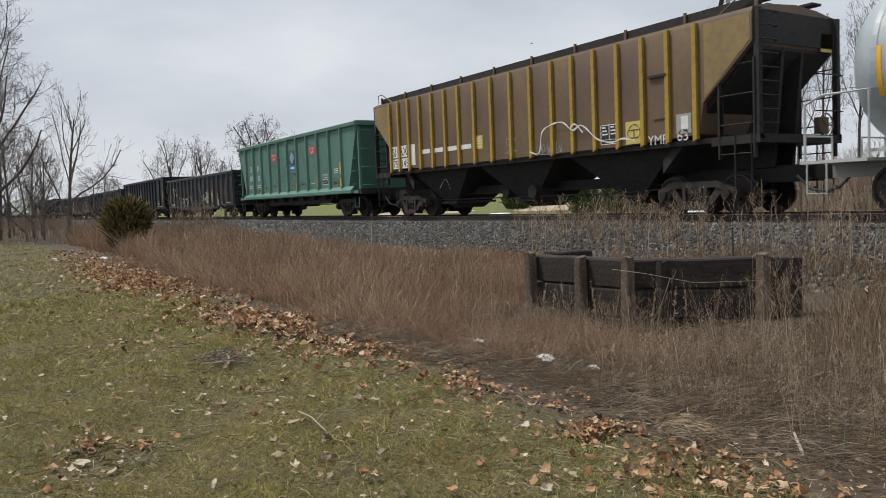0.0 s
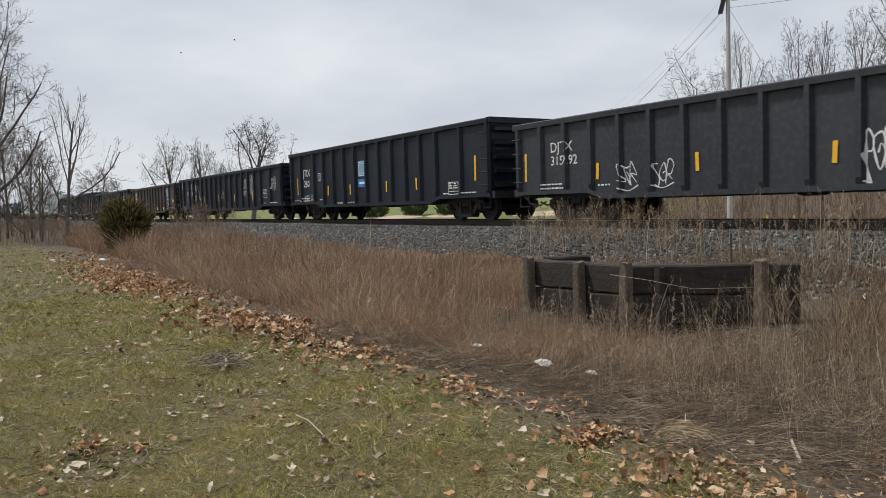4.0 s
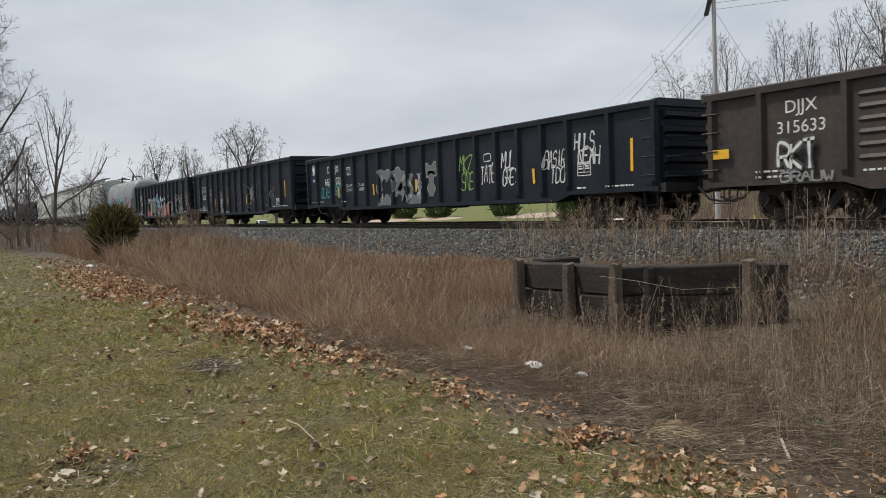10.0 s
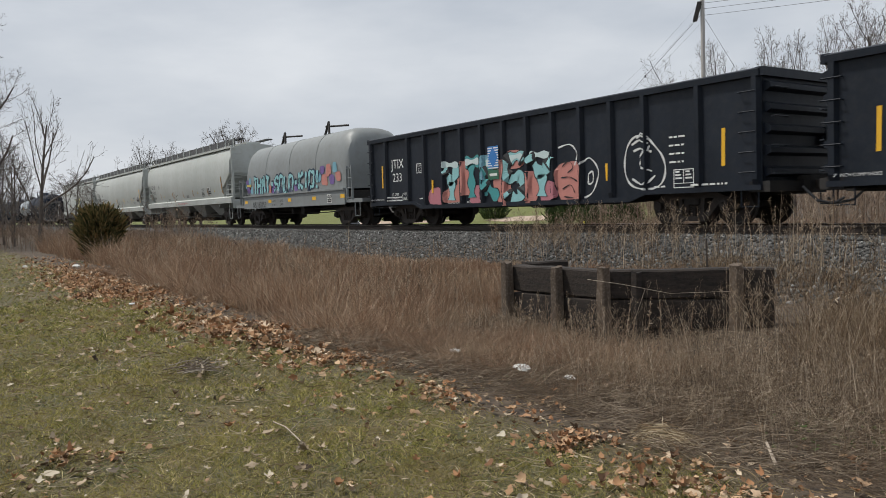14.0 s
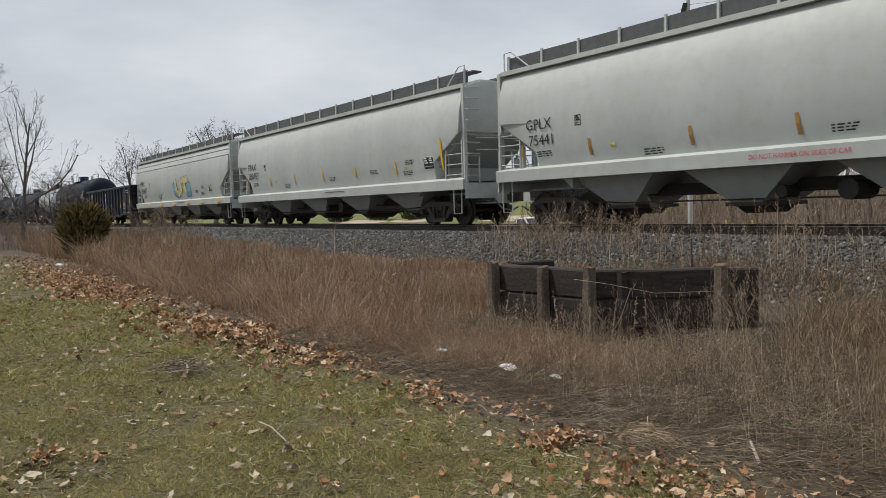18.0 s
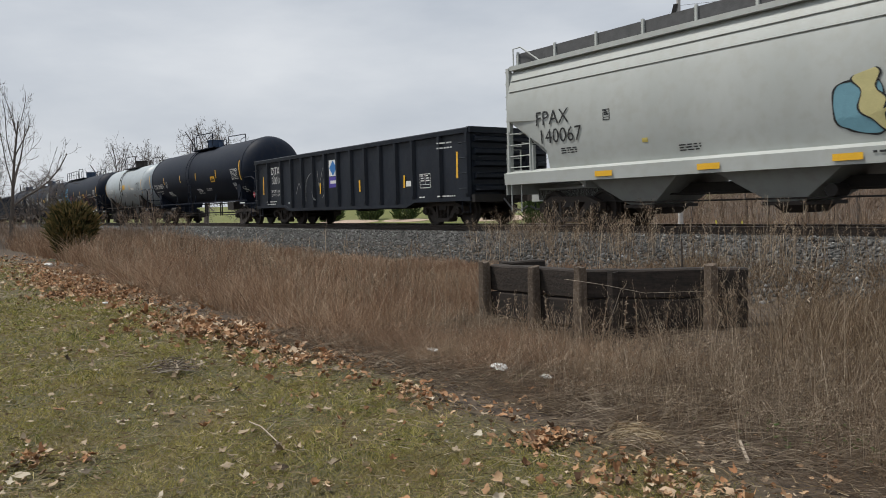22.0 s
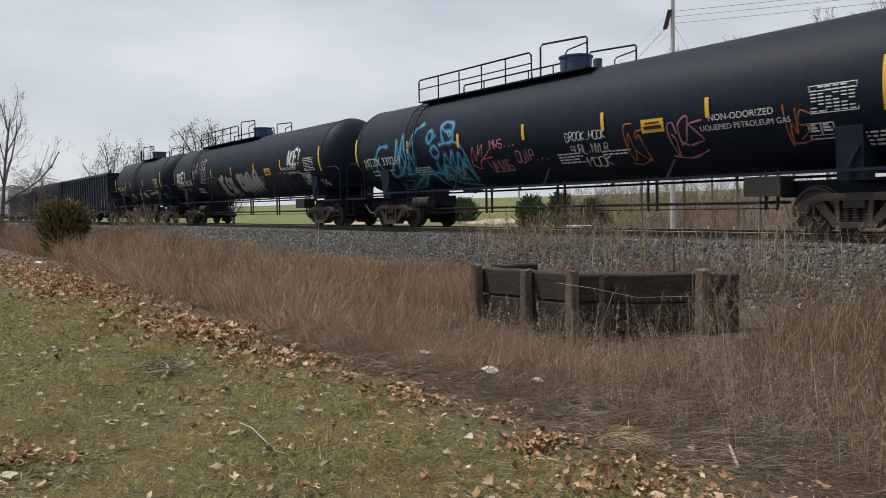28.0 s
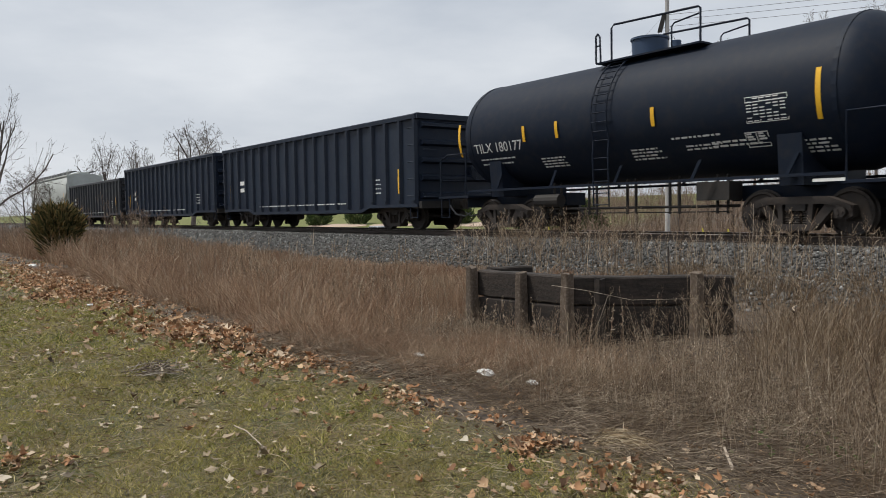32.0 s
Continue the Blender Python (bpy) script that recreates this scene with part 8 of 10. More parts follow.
def bubble(car, x, z, w, h, n, seed, surf, fill, edge, width=0.04, label="bubble-letter graffiti", inner=True):
    """A throw-up: fat rounded letters filled with one colour and outlined."""
    vs, fs, rims, rnd = [], [], [], random.Random(seed)
    for i in range(n):
        cw = w / n
        cx, cz = x - w / 2 + cw * (i + 0.5), z + rnd.uniform(-0.06, 0.06) * h
        rim = blob(cx, cz, cw * 1.06, h * rnd.uniform(0.86, 1.05), seed + i)
        k, m = len(vs), 8
        for r in range(m + 1):
            vs += [(cx + (a - cx) * r / m, cz + (b - cz) * r / m) for a, b in rim]
        q = len(rim)
        fs += [(k + r * q + j, k + r * q + (j + 1) % q, k + (r + 1) * q + (j + 1) % q, k + (r + 1) * q + j) for r in range(m) for j in range(q)]
        rims.append(rim + rim[:2])
        if inner:
            rims.append([(cx - cw * 0.12, cz + h * rnd.uniform(0.1, 0.3)), (cx + rnd.uniform(-0.1, 0.1) * cw, cz), (cx + cw * 0.1, cz - h * rnd.uniform(0.1, 0.35))])
    lay(car, "graffiti", vs, fs, fill, surf, 0.007, label)
    strokes(car, rims, width, surf, edge, "graffiti outline", lift=0.011)


# sprayed hand lettering: each letter is a few strokes on a grid of five by seven
HAND = {"A": "002640 1333", "B": "00063645433303 3342413000", "C": "4536160501103041", "D": "00062645412000", "E": "46060040 0333", "F": "000646 0333", "G": "45361605011030414323", "H": "0006 4046 0343", "I": "2026", "J": "4641301001", "K": "0006 460340", "L": "060040", "M": "0006234640", "N": "00064046", "O": "103041453616050110", "P": "00063645443303", "Q": "103041453616050110 2140", "R": "00063645443303 2340", "S": "453616050413334241301001", "T": "0646 2620", "U": "060110304146", "V": "062046", "W": "0610233046", "X": "0046 0640", "Y": "062346 2320", "Z": "06460040", "!": "2622 2120", "-": "1333", ".": "2021"}


def hand_paths(text, x, z, w, h, seed=0, slant=0.12, wild=0.06, fill=0.82):
    """The strokes of a sprayed word, centred on (x, z)."""
    rnd, out, cw = random.Random(seed), [], w / len(text)
    for i, ch in enumerate(text):
        if ch == " ":
            continue
        cx, dz, k = x - w / 2 + cw * (i + 0.5), rnd.uniform(-0.06, 0.06) * h, rnd.uniform(0.9, 1.1)
        for stroke in HAND[ch].split():
            pts = [(int(stroke[j]) / 4 - 0.5, int(stroke[j + 1]) / 6 - 0.5) for j in range(0, len(stroke), 2)]
            out.append([(cx + (a + rnd.uniform(-wild, wild)) * cw * fill + slant * b * h, z + dz + (b + rnd.uniform(-wild, wild)) * h * k) for a, b in pts])
    return out


def scrawl(car, text, x, z, w, h, surf, mat, width=0.035, seed=0, label="white spray-can tag", slant=0.12, mist=None, lift=0.012):
    """A tag in hand lettering; mist: the paint of the soft overspray round it."""
    paths = hand_paths(text, x, z, w, h, seed, slant)
    if mist:
        strokes(car, paths, width * 2.6, surf, mist, "thin overspray round a tag", "overspray", lift - 0.004)
    strokes(car, paths, width, surf, mat, label, lift=lift)


def fat_letters(car, text, x, z, w, h, surf, fill, edge, width=0.3, rim=0.035, seed=0, label="bubble-letter graffiti", slant=0.05, lift=0.012):
    """Fat letters, each with its outline under it."""
    cw = w / len(text)
    for i, ch in enumerate(text):
        if ch == " ":
            continue
        paths = hand_paths(ch, x - w / 2 + cw * (i + 0.5), z, cw, h - width, seed + i, slant, 0.05, max(0.3, 1 - width / cw) * 1.15)
        strokes(car, paths, width + 2 * rim, surf, edge, "graffiti letter outline", lift=lift + 0.004 * (i % 2))
        strokes(car, paths, width, surf, fill, label, lift=lift + 0.002 + 0.004 * (i % 2))


def diamond_sign(car, x, z, w, h, surf, back, mark, name="diamond_logo", stripes=True):
    """A square sign with bars and a diamond, its lettering left out."""
    patch(car, x, z, w, h, surf, back, "sign_panel", lift=0.005)
    if stripes:
        lines(car, [(x - w / 2, x + w / 2, z - h / 2 + h * i / 9, z - h / 2 + h * (i + 0.45) / 9) for i in range(9)], surf, M_WHITE_PAINT, "sign_bars", 0.007)
    lay(car, name, [(x - w * 0.45, z), (x, z - h * 0.48), (x + w * 0.45, z), (x, z + h * 0.48)], [(0, 1, 2, 3)], mark, surf, 0.011)


def name_sign(car, x, z, w, h, surf, back):
    patch(car, x, z, w, h, surf, back, "sign_panel", lift=0.005)
    lines(car, [(x - w * 0.36, x + w * 0.36, z - h * 0.14, z + h * 0.14)], surf, M_WHITE_PAINT, "sign_bar", 0.008)


def gondola_marks(key, ribs, stripes, tall, marks, mat=None):
    """Stripes low on the side and tall ones at the ends, then the reporting marks."""
    car, h = TRAIN[key]
    f = ribbed(h, ribs)
    for i, (x, z) in enumerate(stripes):
        patch(car, x, z, 0.10, 0.42, f, M_YELLOW, label="yellow reflective stripe", lean=0.02 * (-1) ** i, lift=0.02)
    for x, z in tall:
        patch(car, x, z, 0.09, 0.8, f, M_YELLOW, label="yellow reflective stripe", lean=0.015)
    for text, x, z, s in marks:
        words(car, text, x, z, s, f, mat or M_WHITE_PAINT, 0.86 if h > 9.5 or key == "djtx" else 1.0, label="white stencilled reporting mark")
    if key not in ("d065", "d028"):
        small_print(car, -h + 1.7, 0.98, 1.1, 0.22, 2, f, seed=len(key) + ribs)
    small_print(car, h - 1.2, 0.93, 1.1, 0.08, 1, f, seed=3)
    small_print(car, -h + 3.6, 0.95, 0.5, 0.08, 1, f, seed=4)
    small_print(car, h - 2.6, 0.93, 0.35, 0.1, 1, f, seed=5)
    return car, h, f


def load_marks(car, f, x, x2, z, limit, light, size):
    """Load limit and light weight, two lines."""
    for i, (a, b) in enumerate((("LD LMT", limit), ("LT WT", light))):
        words(car, a, x, z - i * size * 1.55, size, f, name="load_stencil")
        words(car, b, x2, z - i * size * 1.55, size, f, name="load_stencil")


def long_signs(car, f):
    """Purple owner's sign on the end panel, lettering left out, and a faded stripe."""
    diamond_sign(car, -9.36, 2.42, 0.4, 0.46, f, P_PURPLE, M_WHITE_PAINT)
    name_sign(car, -9.37, 1.94, 0.42, 0.2, f, P_PURPLE)
    words(car, "7 INCH TREAD COND. SHOES", -9.1, 0.98, 0.06, f, name="data_stencil")


def end_stencils(car, f):
    """Words along the sill of the shorter cars."""
    words(car, "7 INCH COMP SHOES", -7.62, 0.97, 0.06, f, name="data_stencil")
    words(car, "RELEASE ROD", -2.75, 0.77, 0.07, f, name="data_stencil")
    words(car, "RETAINING VALVE", -1.6, 0.77, 0.07, f, name="data_stencil")


# brown hopper
car, h = TRAIN["brown"]
f = flat(-1.522)
for x in (-6.93, -6.23):
    patch(car, x, 2.42, 0.5, 0.42, f, M_WHITE_PAINT, "painted_panel")
patch(car, -5.6, 2.25, 0.42, 0.75, f, M_WHITE_PAINT, "painted_panel")
words(car, "SI", -6.93, 2.42, 0.3, f, P_RUST, lift=0.01)
words(car, "RX", -6.23, 2.42, 0.3, f, P_RUST, lift=0.01)
patch(car, -6.93, 1.98, 0.55, 0.36, f, M_WHITE_PAINT, "painted_panel")
patch(car, -6.15, 1.98, 0.55, 0.36, f, M_WHITE_PAINT, "painted_panel")
words(car, "475", -6.93, 1.98, 0.26, f, P_RUST, lift=0.01)
words(car, "145", -6.15, 1.98, 0.26, f, P_RUST, lift=0.01)
for i in range(4):
    patch(car, -5.1 + i * 0.84 + 0.42, 2.3 - 0.01 * i, 0.6, 0.15, f, M_WHITE_PAINT, "worn_band")
patch(car, -1.5, 2.35, 0.55, 0.42, f, P_YELLOW, "painted_panel")
small_print(car, -1.5, 2.35, 0.45, 0.34, 4, f, P_WHITE, 2)
data_box(car, 4.27, 2.07, 0.6, 0.5, f, solid_fill=P_BLACK)
patch(car, 5.11, 2.04, 0.55, 0.55, f, P_YELLOW, "painted_panel")
strokes(car, [blob(5.11, 2.06, 0.36, 0.36, 3, 1.0) + blob(5.11, 2.06, 0.36, 0.36, 3, 1.0)[:2], [(4.95, 2.1), (5.27, 2.1)], [(5.11, 2.1), (5.11, 1.9)]], 0.03, f, P_RUST, "faded round emblem", "emblem", 0.012)
patch(car, 6.62, 2.1, 0.42, 0.45, f, M_HOPPER_2, "painted_panel")
patch(car, 6.65, 2.12, 0.2, 0.3, f, M_WHITE_PAINT, "painted_panel", lift=0.012)
words(car, "YMF", 5.84, 1.80, 0.22, f, P_WHITE, label="white graffiti letters", name="graffiti")
words(car, "63", 6.59, 1.84, 0.24, f, P_WHITE, label="white graffiti digits", name="graffiti")
strokes(car, [[(1.2, 1.85), (1.6, 1.8), (1.75, 2.35), (2.1, 2.52), (2.6, 2.55), (3.0, 2.3), (3.3, 2.4), (3.55, 2.28), (3.9, 2.0), (4.4, 1.86), (4.8, 1.92), (5.2, 1.85)], [(2.9, 2.35), (3.1, 2.45), (3.4, 2.2)]], 0.05, lambda x, z: -1.605, P_WHITE, "white graffiti zigzag")
tag(car, 2.0, 1.9, 0.9, 0.22, 5, 11, f, P_CHALK, 0.03)
tag(car, 0.2, 2.15, 0.55, 0.4, 2, 12, f, P_CHALK, 0.03)
patch(car, 5.92, 2.78, 0.42, 1.0, f, M_BROWN, "hatch_plate", lift=0.03)
s = Shape()
s.box(5.64, 6.2, -1.62, -1.52, 3.24, 3.3)
part("hatch_rain_lip", s, M_UNDER, car)
for k in (-1, 1):
    lay(car, "end_side_panel", [(k * 8.36, 3.66), (k * 7.2, 2.58), (k * 7.2, 4.2), (k * 8.36, 4.2)], [(0, 1, 2, 3)], M_FADED_OCHRE, f, 0.006, "faded ochre painted end panel")
plate = Shape()
plate.box(8.42, 8.43, 0.9, 1.32, 3.55, 3.95)
part("end_plate", plate, P_YELLOW, car, "yellow painted end panel")
strokes(car, [[(-4.2, 0.95), (-3.8, 1.3), (-3.5, 0.9)]], 0.02, flat(-1.3), P_CHALK, "faint chalk scrawl")

# green hopper
car, h = TRAIN["green"]
f = flat(-1.523)
for text, x, z in (("DJ", -5.72, 2.69), ("JX", -4.48, 2.69), ("309", -5.70, 2.16), ("82", -4.44, 2.14)):
    words(car, text, x, z, 0.27, f, width=0.9, label="white stencilled reporting mark")
small_print(car, -5.72, 1.70, 0.6, 0.2, 2, f, seed=8)
small_print(car, -4.42, 1.70, 0.6, 0.2, 2, f, seed=9)
for x in (-2.05, 2.95):
    patch(car, x, 3.08, 0.66, 0.38, f, P_RED, "warning_sign", "red warning sign")
    words(car, "DO NOT", x, 3.17, 0.11, f, width=0.9, lift=0.012)
    words(car, "TAMP", x, 3.0, 0.11, f, width=0.9, lift=0.012)
diamond_sign(car, 0.42, 2.90, 0.70, 0.66, f, P_BLACK, P_SKY, stripes=False)
lines(car, [(0.10, 0.74, 2.60 + 0.065 * i, 2.615 + 0.065 * i) for i in range(10)], f, P_CHALK, "sign_bars", 0.008)
name_sign(car, 0.45, 2.42, 0.66, 0.25, f, P_SIGN_BLUE)
data_box(car, 4.32, 1.69, 0.52, 0.46, f, solid_fill=P_BLACK)
patch(car, 4.70, 1.7, 0.16, 0.24, f, M_WHITE_PAINT, "paper_label")
small_print(car, 5.5, 2.02, 0.42, 0.24, 3, f, seed=10)
small_print(car, 3.0, 1.58, 0.6, 0.06, 1, f, seed=11)
rnd = random.Random(9)
dark, rusty = [], []
for i in range(72):
    cx, cz = rnd.uniform(-5.9, 4.6), rnd.uniform(1.5, 3.3)
    for j in range(4):
        x, z = cx + rnd.uniform(-0.3, 0.3), cz + rnd.uniform(-0.35, 0.35)
        dx, dz = rnd.uniform(-0.13, 0.13), rnd.uniform(-0.2, 0.2)
        dark.append([(x, z), (x + dx * 0.5 + rnd.uniform(-0.04, 0.04), z + dz * 0.5), (x + dx, z + dz)])
for cx, cz in ((-2.1, 1.62), (0.55, 2.1), (5.45, 1.45), (-3.3, 1.5), (1.75, 1.6), (5.4, 1.6), (-4.5, 1.42)):
    for j in range(9):
        x, z = cx + rnd.uniform(-0.35, 0.25), cz + rnd.uniform(-0.09, 0.09)
        rusty.append([(x, z), (x + rnd.uniform(0.05, 0.14), z + rnd.uniform(-0.01, 0.02)), (x + rnd.uniform(0.15, 0.3), z)])
for paths, width, m, label in ((dark, 0.022, P_BLACK, "short dark scrapes"), (rusty, 0.03, P_RUST, "thin rust scrapes")):
    tagged(strokes(car, paths, width, f, m, label, "scrapes", 0.004), label, kind="stuff")
for x, z, hh in ((-6.38, 1.75, 0.5), (-3.88, 1.47, 0.36), (-1.38, 1.42, 0.36), (1.12, 1.46, 0.42), (3.62, 1.62, 0.4), (6.12, 2.12, 0.5), (6.12, 1.5, 0.35)):
    patch(car, x, z, 0.1, hh, flat(-1.626), M_OLD_STRIPE if x != 6.12 else M_YELLOW, label="worn yellow stripe on a rib")
s = Shape()
s.prism([(-1.52, 1.0), (-1.68, 1.02), (-1.68, 1.14), (-1.52, 1.3)], "x", -h + 1.0, h - 0.5)
part("side_ledge", s, M_GREEN, car)
s = Shape()
s.prism([(-4.6, 1.0), (4.6, 1.0), (3.9, 0.62), (-3.9, 0.62)], "y", -1.2, 1.2)
part("belly_hopper", s, M_UNDER, car)

# weathered gondola
car, h, f = gondola_marks("g292", 17, ((-4.8, 1.31), (-1.65, 1.36), (1.53, 1.34), (4.67, 1.36)), ((-7.74, 1.55), (7.88, 1.65)), (("DJTX", -6.2, 2.05, 0.27), ("315292", -6.1, 1.68, 0.25)))
tag(car, -3.75, 1.15, 0.6, 0.5, 3, 21, f, P_WHITE, 0.035)
tag(car, -2.65, 1.15, 0.6, 0.45, 3, 22, f, P_WHITE, 0.035)
tag(car, 2.46, 1.28, 0.75, 0.85, 4, 23, f, P_WHITE, 0.045)
tag(car, 3.62, 1.35, 0.7, 1.0, 4, 24, f, P_YELLOW, 0.04)
data_box(car, 4.85, 0.98, 0.5, 0.36, f)
bubble(car, 5.98, 1.62, 1.0, 0.75, 1, 25, f, P_RUST, P_RUST, 0.02, "large rust patch", inner=False)
bubble(car, 6.9, 1.4, 0.5, 0.4, 1, 26, f, P_RUST, P_RUST, 0.02, "rust patch", inner=False)

# black gondolas
car, h, f = gondola_marks("j260", 16, ((-3.92, 1.33), (-1.69, 1.31), (1.48, 1.32), (3.73, 1.34)), ((-7.45, 1.62), (7.4, 1.7)), (("JTIX", -6.33, 2.22, 0.32), ("260", -6.35, 1.72, 0.3)))
load_marks(car, f, -6.38, -5.72, 1.14, "217700", "68300", 0.10)
end_stencils(car, f)
plate_box(car, -4.85, 1.98, f)
diamond_sign(car, -0.6, 2.13, 0.62, 0.62, f, P_SIGN_BLUE, P_SKY)
name_sign(car, -0.6, 1.54, 0.72, 0.32, f, P_SIGN_BLUE)
data_box(car, 6.1, 1.1, 0.6, 0.42, f)

car, h, f = gondola_marks("d065", 20, ((-3.89, 1.35), (-0.75, 1.34), (2.39, 1.32), (5.61, 1.32)), (), (("DJ", -7.83, 2.33, 0.28), ("JX", -7.0, 2.33, 0.28), ("660", -8.0, 1.86, 0.3), ("065", -6.9, 1.84, 0.3)))
plate_box(car, -5.95, 2.18, f)
load_marks(car, f, -6.05, -5.0, 1.58, "211200", "74800", 0.12)
long_signs(car, f)
tag(car, -8.16, 1.45, 0.7, 0.45, 5, 37, f, P_MAROON, 0.045, "faded purple spray-can tag")
scrawl(car, "YK", 4.5, 2.12, 0.5, 0.42, f, P_WHITE, 0.035, 33)
scrawl(car, "GREY", 4.5, 1.62, 0.75, 0.5, f, P_WHITE, 0.035, 34)
scrawl(car, "HUL", 5.58, 2.25, 0.6, 0.5, f, P_WHITE, 0.035, 35)
scrawl(car, "NEAH", 5.62, 1.72, 0.78, 0.5, f, P_WHITE, 0.035, 36)
strokes(car, [[(5.5, 1.5), (5.55, 1.2), (5.62, 0.98)]], 0.03, f, P_GREEN, "run of green paint")
scrawl(car, "HMB", 8.95, 1.9, 0.62, 0.62, f, P_WHITE, 0.035, 37)
tag(car, 0.1, 1.6, 0.5, 0.35, 3, 36, f, P_CHALK, 0.025)
data_box(car, 7.6, 1.42, 0.6, 0.45, f)
patch(car, 6.75, 1.15, 0.26, 0.08, f, P_CHALK, "paper_label")

car, h, f = gondola_marks("corr", 15, (), (), (("DJJX", -6.05, 2.28, 0.24), ("315633", -6.05, 1.88, 0.24)))
g = flat(-1.6)
for x, z in ((-7.82, 1.46), (-3.74, 0.95), (-1.65, 0.96), (2.46, 0.92), (4.57, 0.91), (7.70, 1.46)):
    patch(car, x, z, 0.4, 0.2, g, M_YELLOW, label="yellow reflective label")
scrawl(car, "RKT", -6.1, 1.32, 0.8, 0.5, g, P_WHITE, 0.07, 41, slant=0.0, mist=P_MIST)
scrawl(car, "GRAUW", -5.9, 0.9, 1.1, 0.2, g, P_CHALK, 0.05, 42, slant=0.0)
diamond_sign(car, 5.7, 2.14, 0.62, 0.62, f, P_SIGN_BLUE, P_SKY)
name_sign(car, 5.75, 1.6, 0.72, 0.3, f, P_SIGN_BLUE)
data_box(car, 5.82, 1.2, 0.5, 0.36, f)

car, h, f = gondola_marks("d028", 20, ((-6.94, 1.34), (-3.88, 1.34), (-0.75, 1.36), (5.6, 1.34)), ((9.25, 1.66),), (("DJ", -7.84, 2.34, 0.28), ("JX", -7.08, 2.34, 0.28), ("660", -8.0, 1.83, 0.3), ("028", -6.95, 1.83, 0.3)))
plate_box(car, -5.99, 2.18, f)
scrawl(car, "OLIES", -8.15, 1.38, 1.05, 0.42, f, P_TEAL, 0.07, 51, "teal spray-can tag")
scrawl(car, "SNOZ", -6.92, 1.42, 0.8, 0.4, f, P_TEAL, 0.07, 52, "teal spray-can tag")
fat_letters(car, "CRUT", -1.4, 1.36, 4.4, 1.3, f, P_DULL, P_SILVER, 0.46, 0.035, 53, "dull silver bubble-letter graffiti")
scrawl(car, "MKZ", 2.3, 1.9, 0.72, 0.5, f, P_GREEN, 0.05, 54, "green spray-can tag")
scrawl(car, "SNE", 2.38, 1.36, 0.7, 0.5, f, P_GREEN, 0.05, 55, "green spray-can tag")
scrawl(car, "O", 3.45, 2.0, 0.4, 0.22, f, P_WHITE, 0.04, 56)
scrawl(car, "TATE", 3.45, 1.52, 0.78, 0.5, f, P_WHITE, 0.05, 57)
scrawl(car, "MUL", 4.45, 1.86, 0.62, 0.5, f, P_WHITE, 0.05, 58)
scrawl(car, "GREY", 4.55, 1.38, 0.75, 0.45, f, P_WHITE, 0.05, 59)
scrawl(car, "BASIR", 6.5, 1.75, 0.85, 0.45, f, P_WHITE, 0.045, 60)
scrawl(car, "TDO", 6.6, 1.32, 0.6, 0.42, f, P_WHITE, 0.045, 61)
scrawl(car, "HULS", 7.65, 2.12, 0.75, 0.42, f, P_WHITE, 0.05, 62)
scrawl(car, "NEAH", 7.8, 1.74, 0.8, 0.4, f, P_WHITE, 0.05, 63)
data_box(car, 7.6, 1.42, 0.5, 0.36, f)
load_marks(car, f, -5.97, -4.9, 1.59, "211300", "74700", 0.12)
long_signs(car, f)

car, h, f = gondola_marks("j382", 16, ((-3.98, 1.38), (-1.62, 1.37), (1.60, 1.36), (3.9, 1.36)), ((-7.26, 1.76), (7.12, 1.74)), (("JTIX", -6.23, 2.22, 0.32), ("382", -6.23, 1.74, 0.3)))
load_marks(car, f, -6.38, -5.72, 1.14, "217200", "68800", 0.10)
end_stencils(car, f)
plate_box(car, -4.78, 1.98, f)
scrawl(car, "SHORE", -4.72, 1.52, 0.62, 0.3, f, P_CHALK, 0.028, 60)
scrawl(car, "SHORE", -2.62, 1.8, 0.68, 0.36, f, P_CHALK, 0.028, 61)
scrawl(car, "MATEK", -2.62, 1.36, 0.68, 0.4, f, P_WHITE, 0.03, 62)
scrawl(car, "YO.", -2.82, 1.08, 0.25, 0.13, f, P_WHITE, 0.028, 63, slant=0.0)
scrawl(car, "SHORE", -2.68, 0.9, 0.5, 0.13, f, P_WHITE, 0.026, 67, slant=0.0)
scrawl(car, "JSFS", -1.64, 1.94, 0.75, 0.48, f, P_CHALK, 0.026, 64)
strokes(car, [[(0.75, 1.72), (0.5, 1.75), (0.42, 1.95), (0.62, 2.12), (0.4, 2.24), (0.12, 2.12), (0.02, 1.75), (0.2, 1.5), (0.5, 1.42), (0.6, 1.3), (0.4, 1.2), (0.1, 1.22), (-0.02, 1.05), (0.3, 0.86), (0.68, 0.9), (0.86, 1.2), (0.8, 1.6), (0.55, 1.75)], [(1.08, 2.0), (1.2, 1.6), (1.05, 0.82)], [(1.1, 2.1), (1.35, 2.2), (1.45, 1.6), (1.62, 1.15), (1.7, 0.8), (1.2, 0.78)]], 0.028, f, P_CHALK, "large chalk-white graffiti outline")
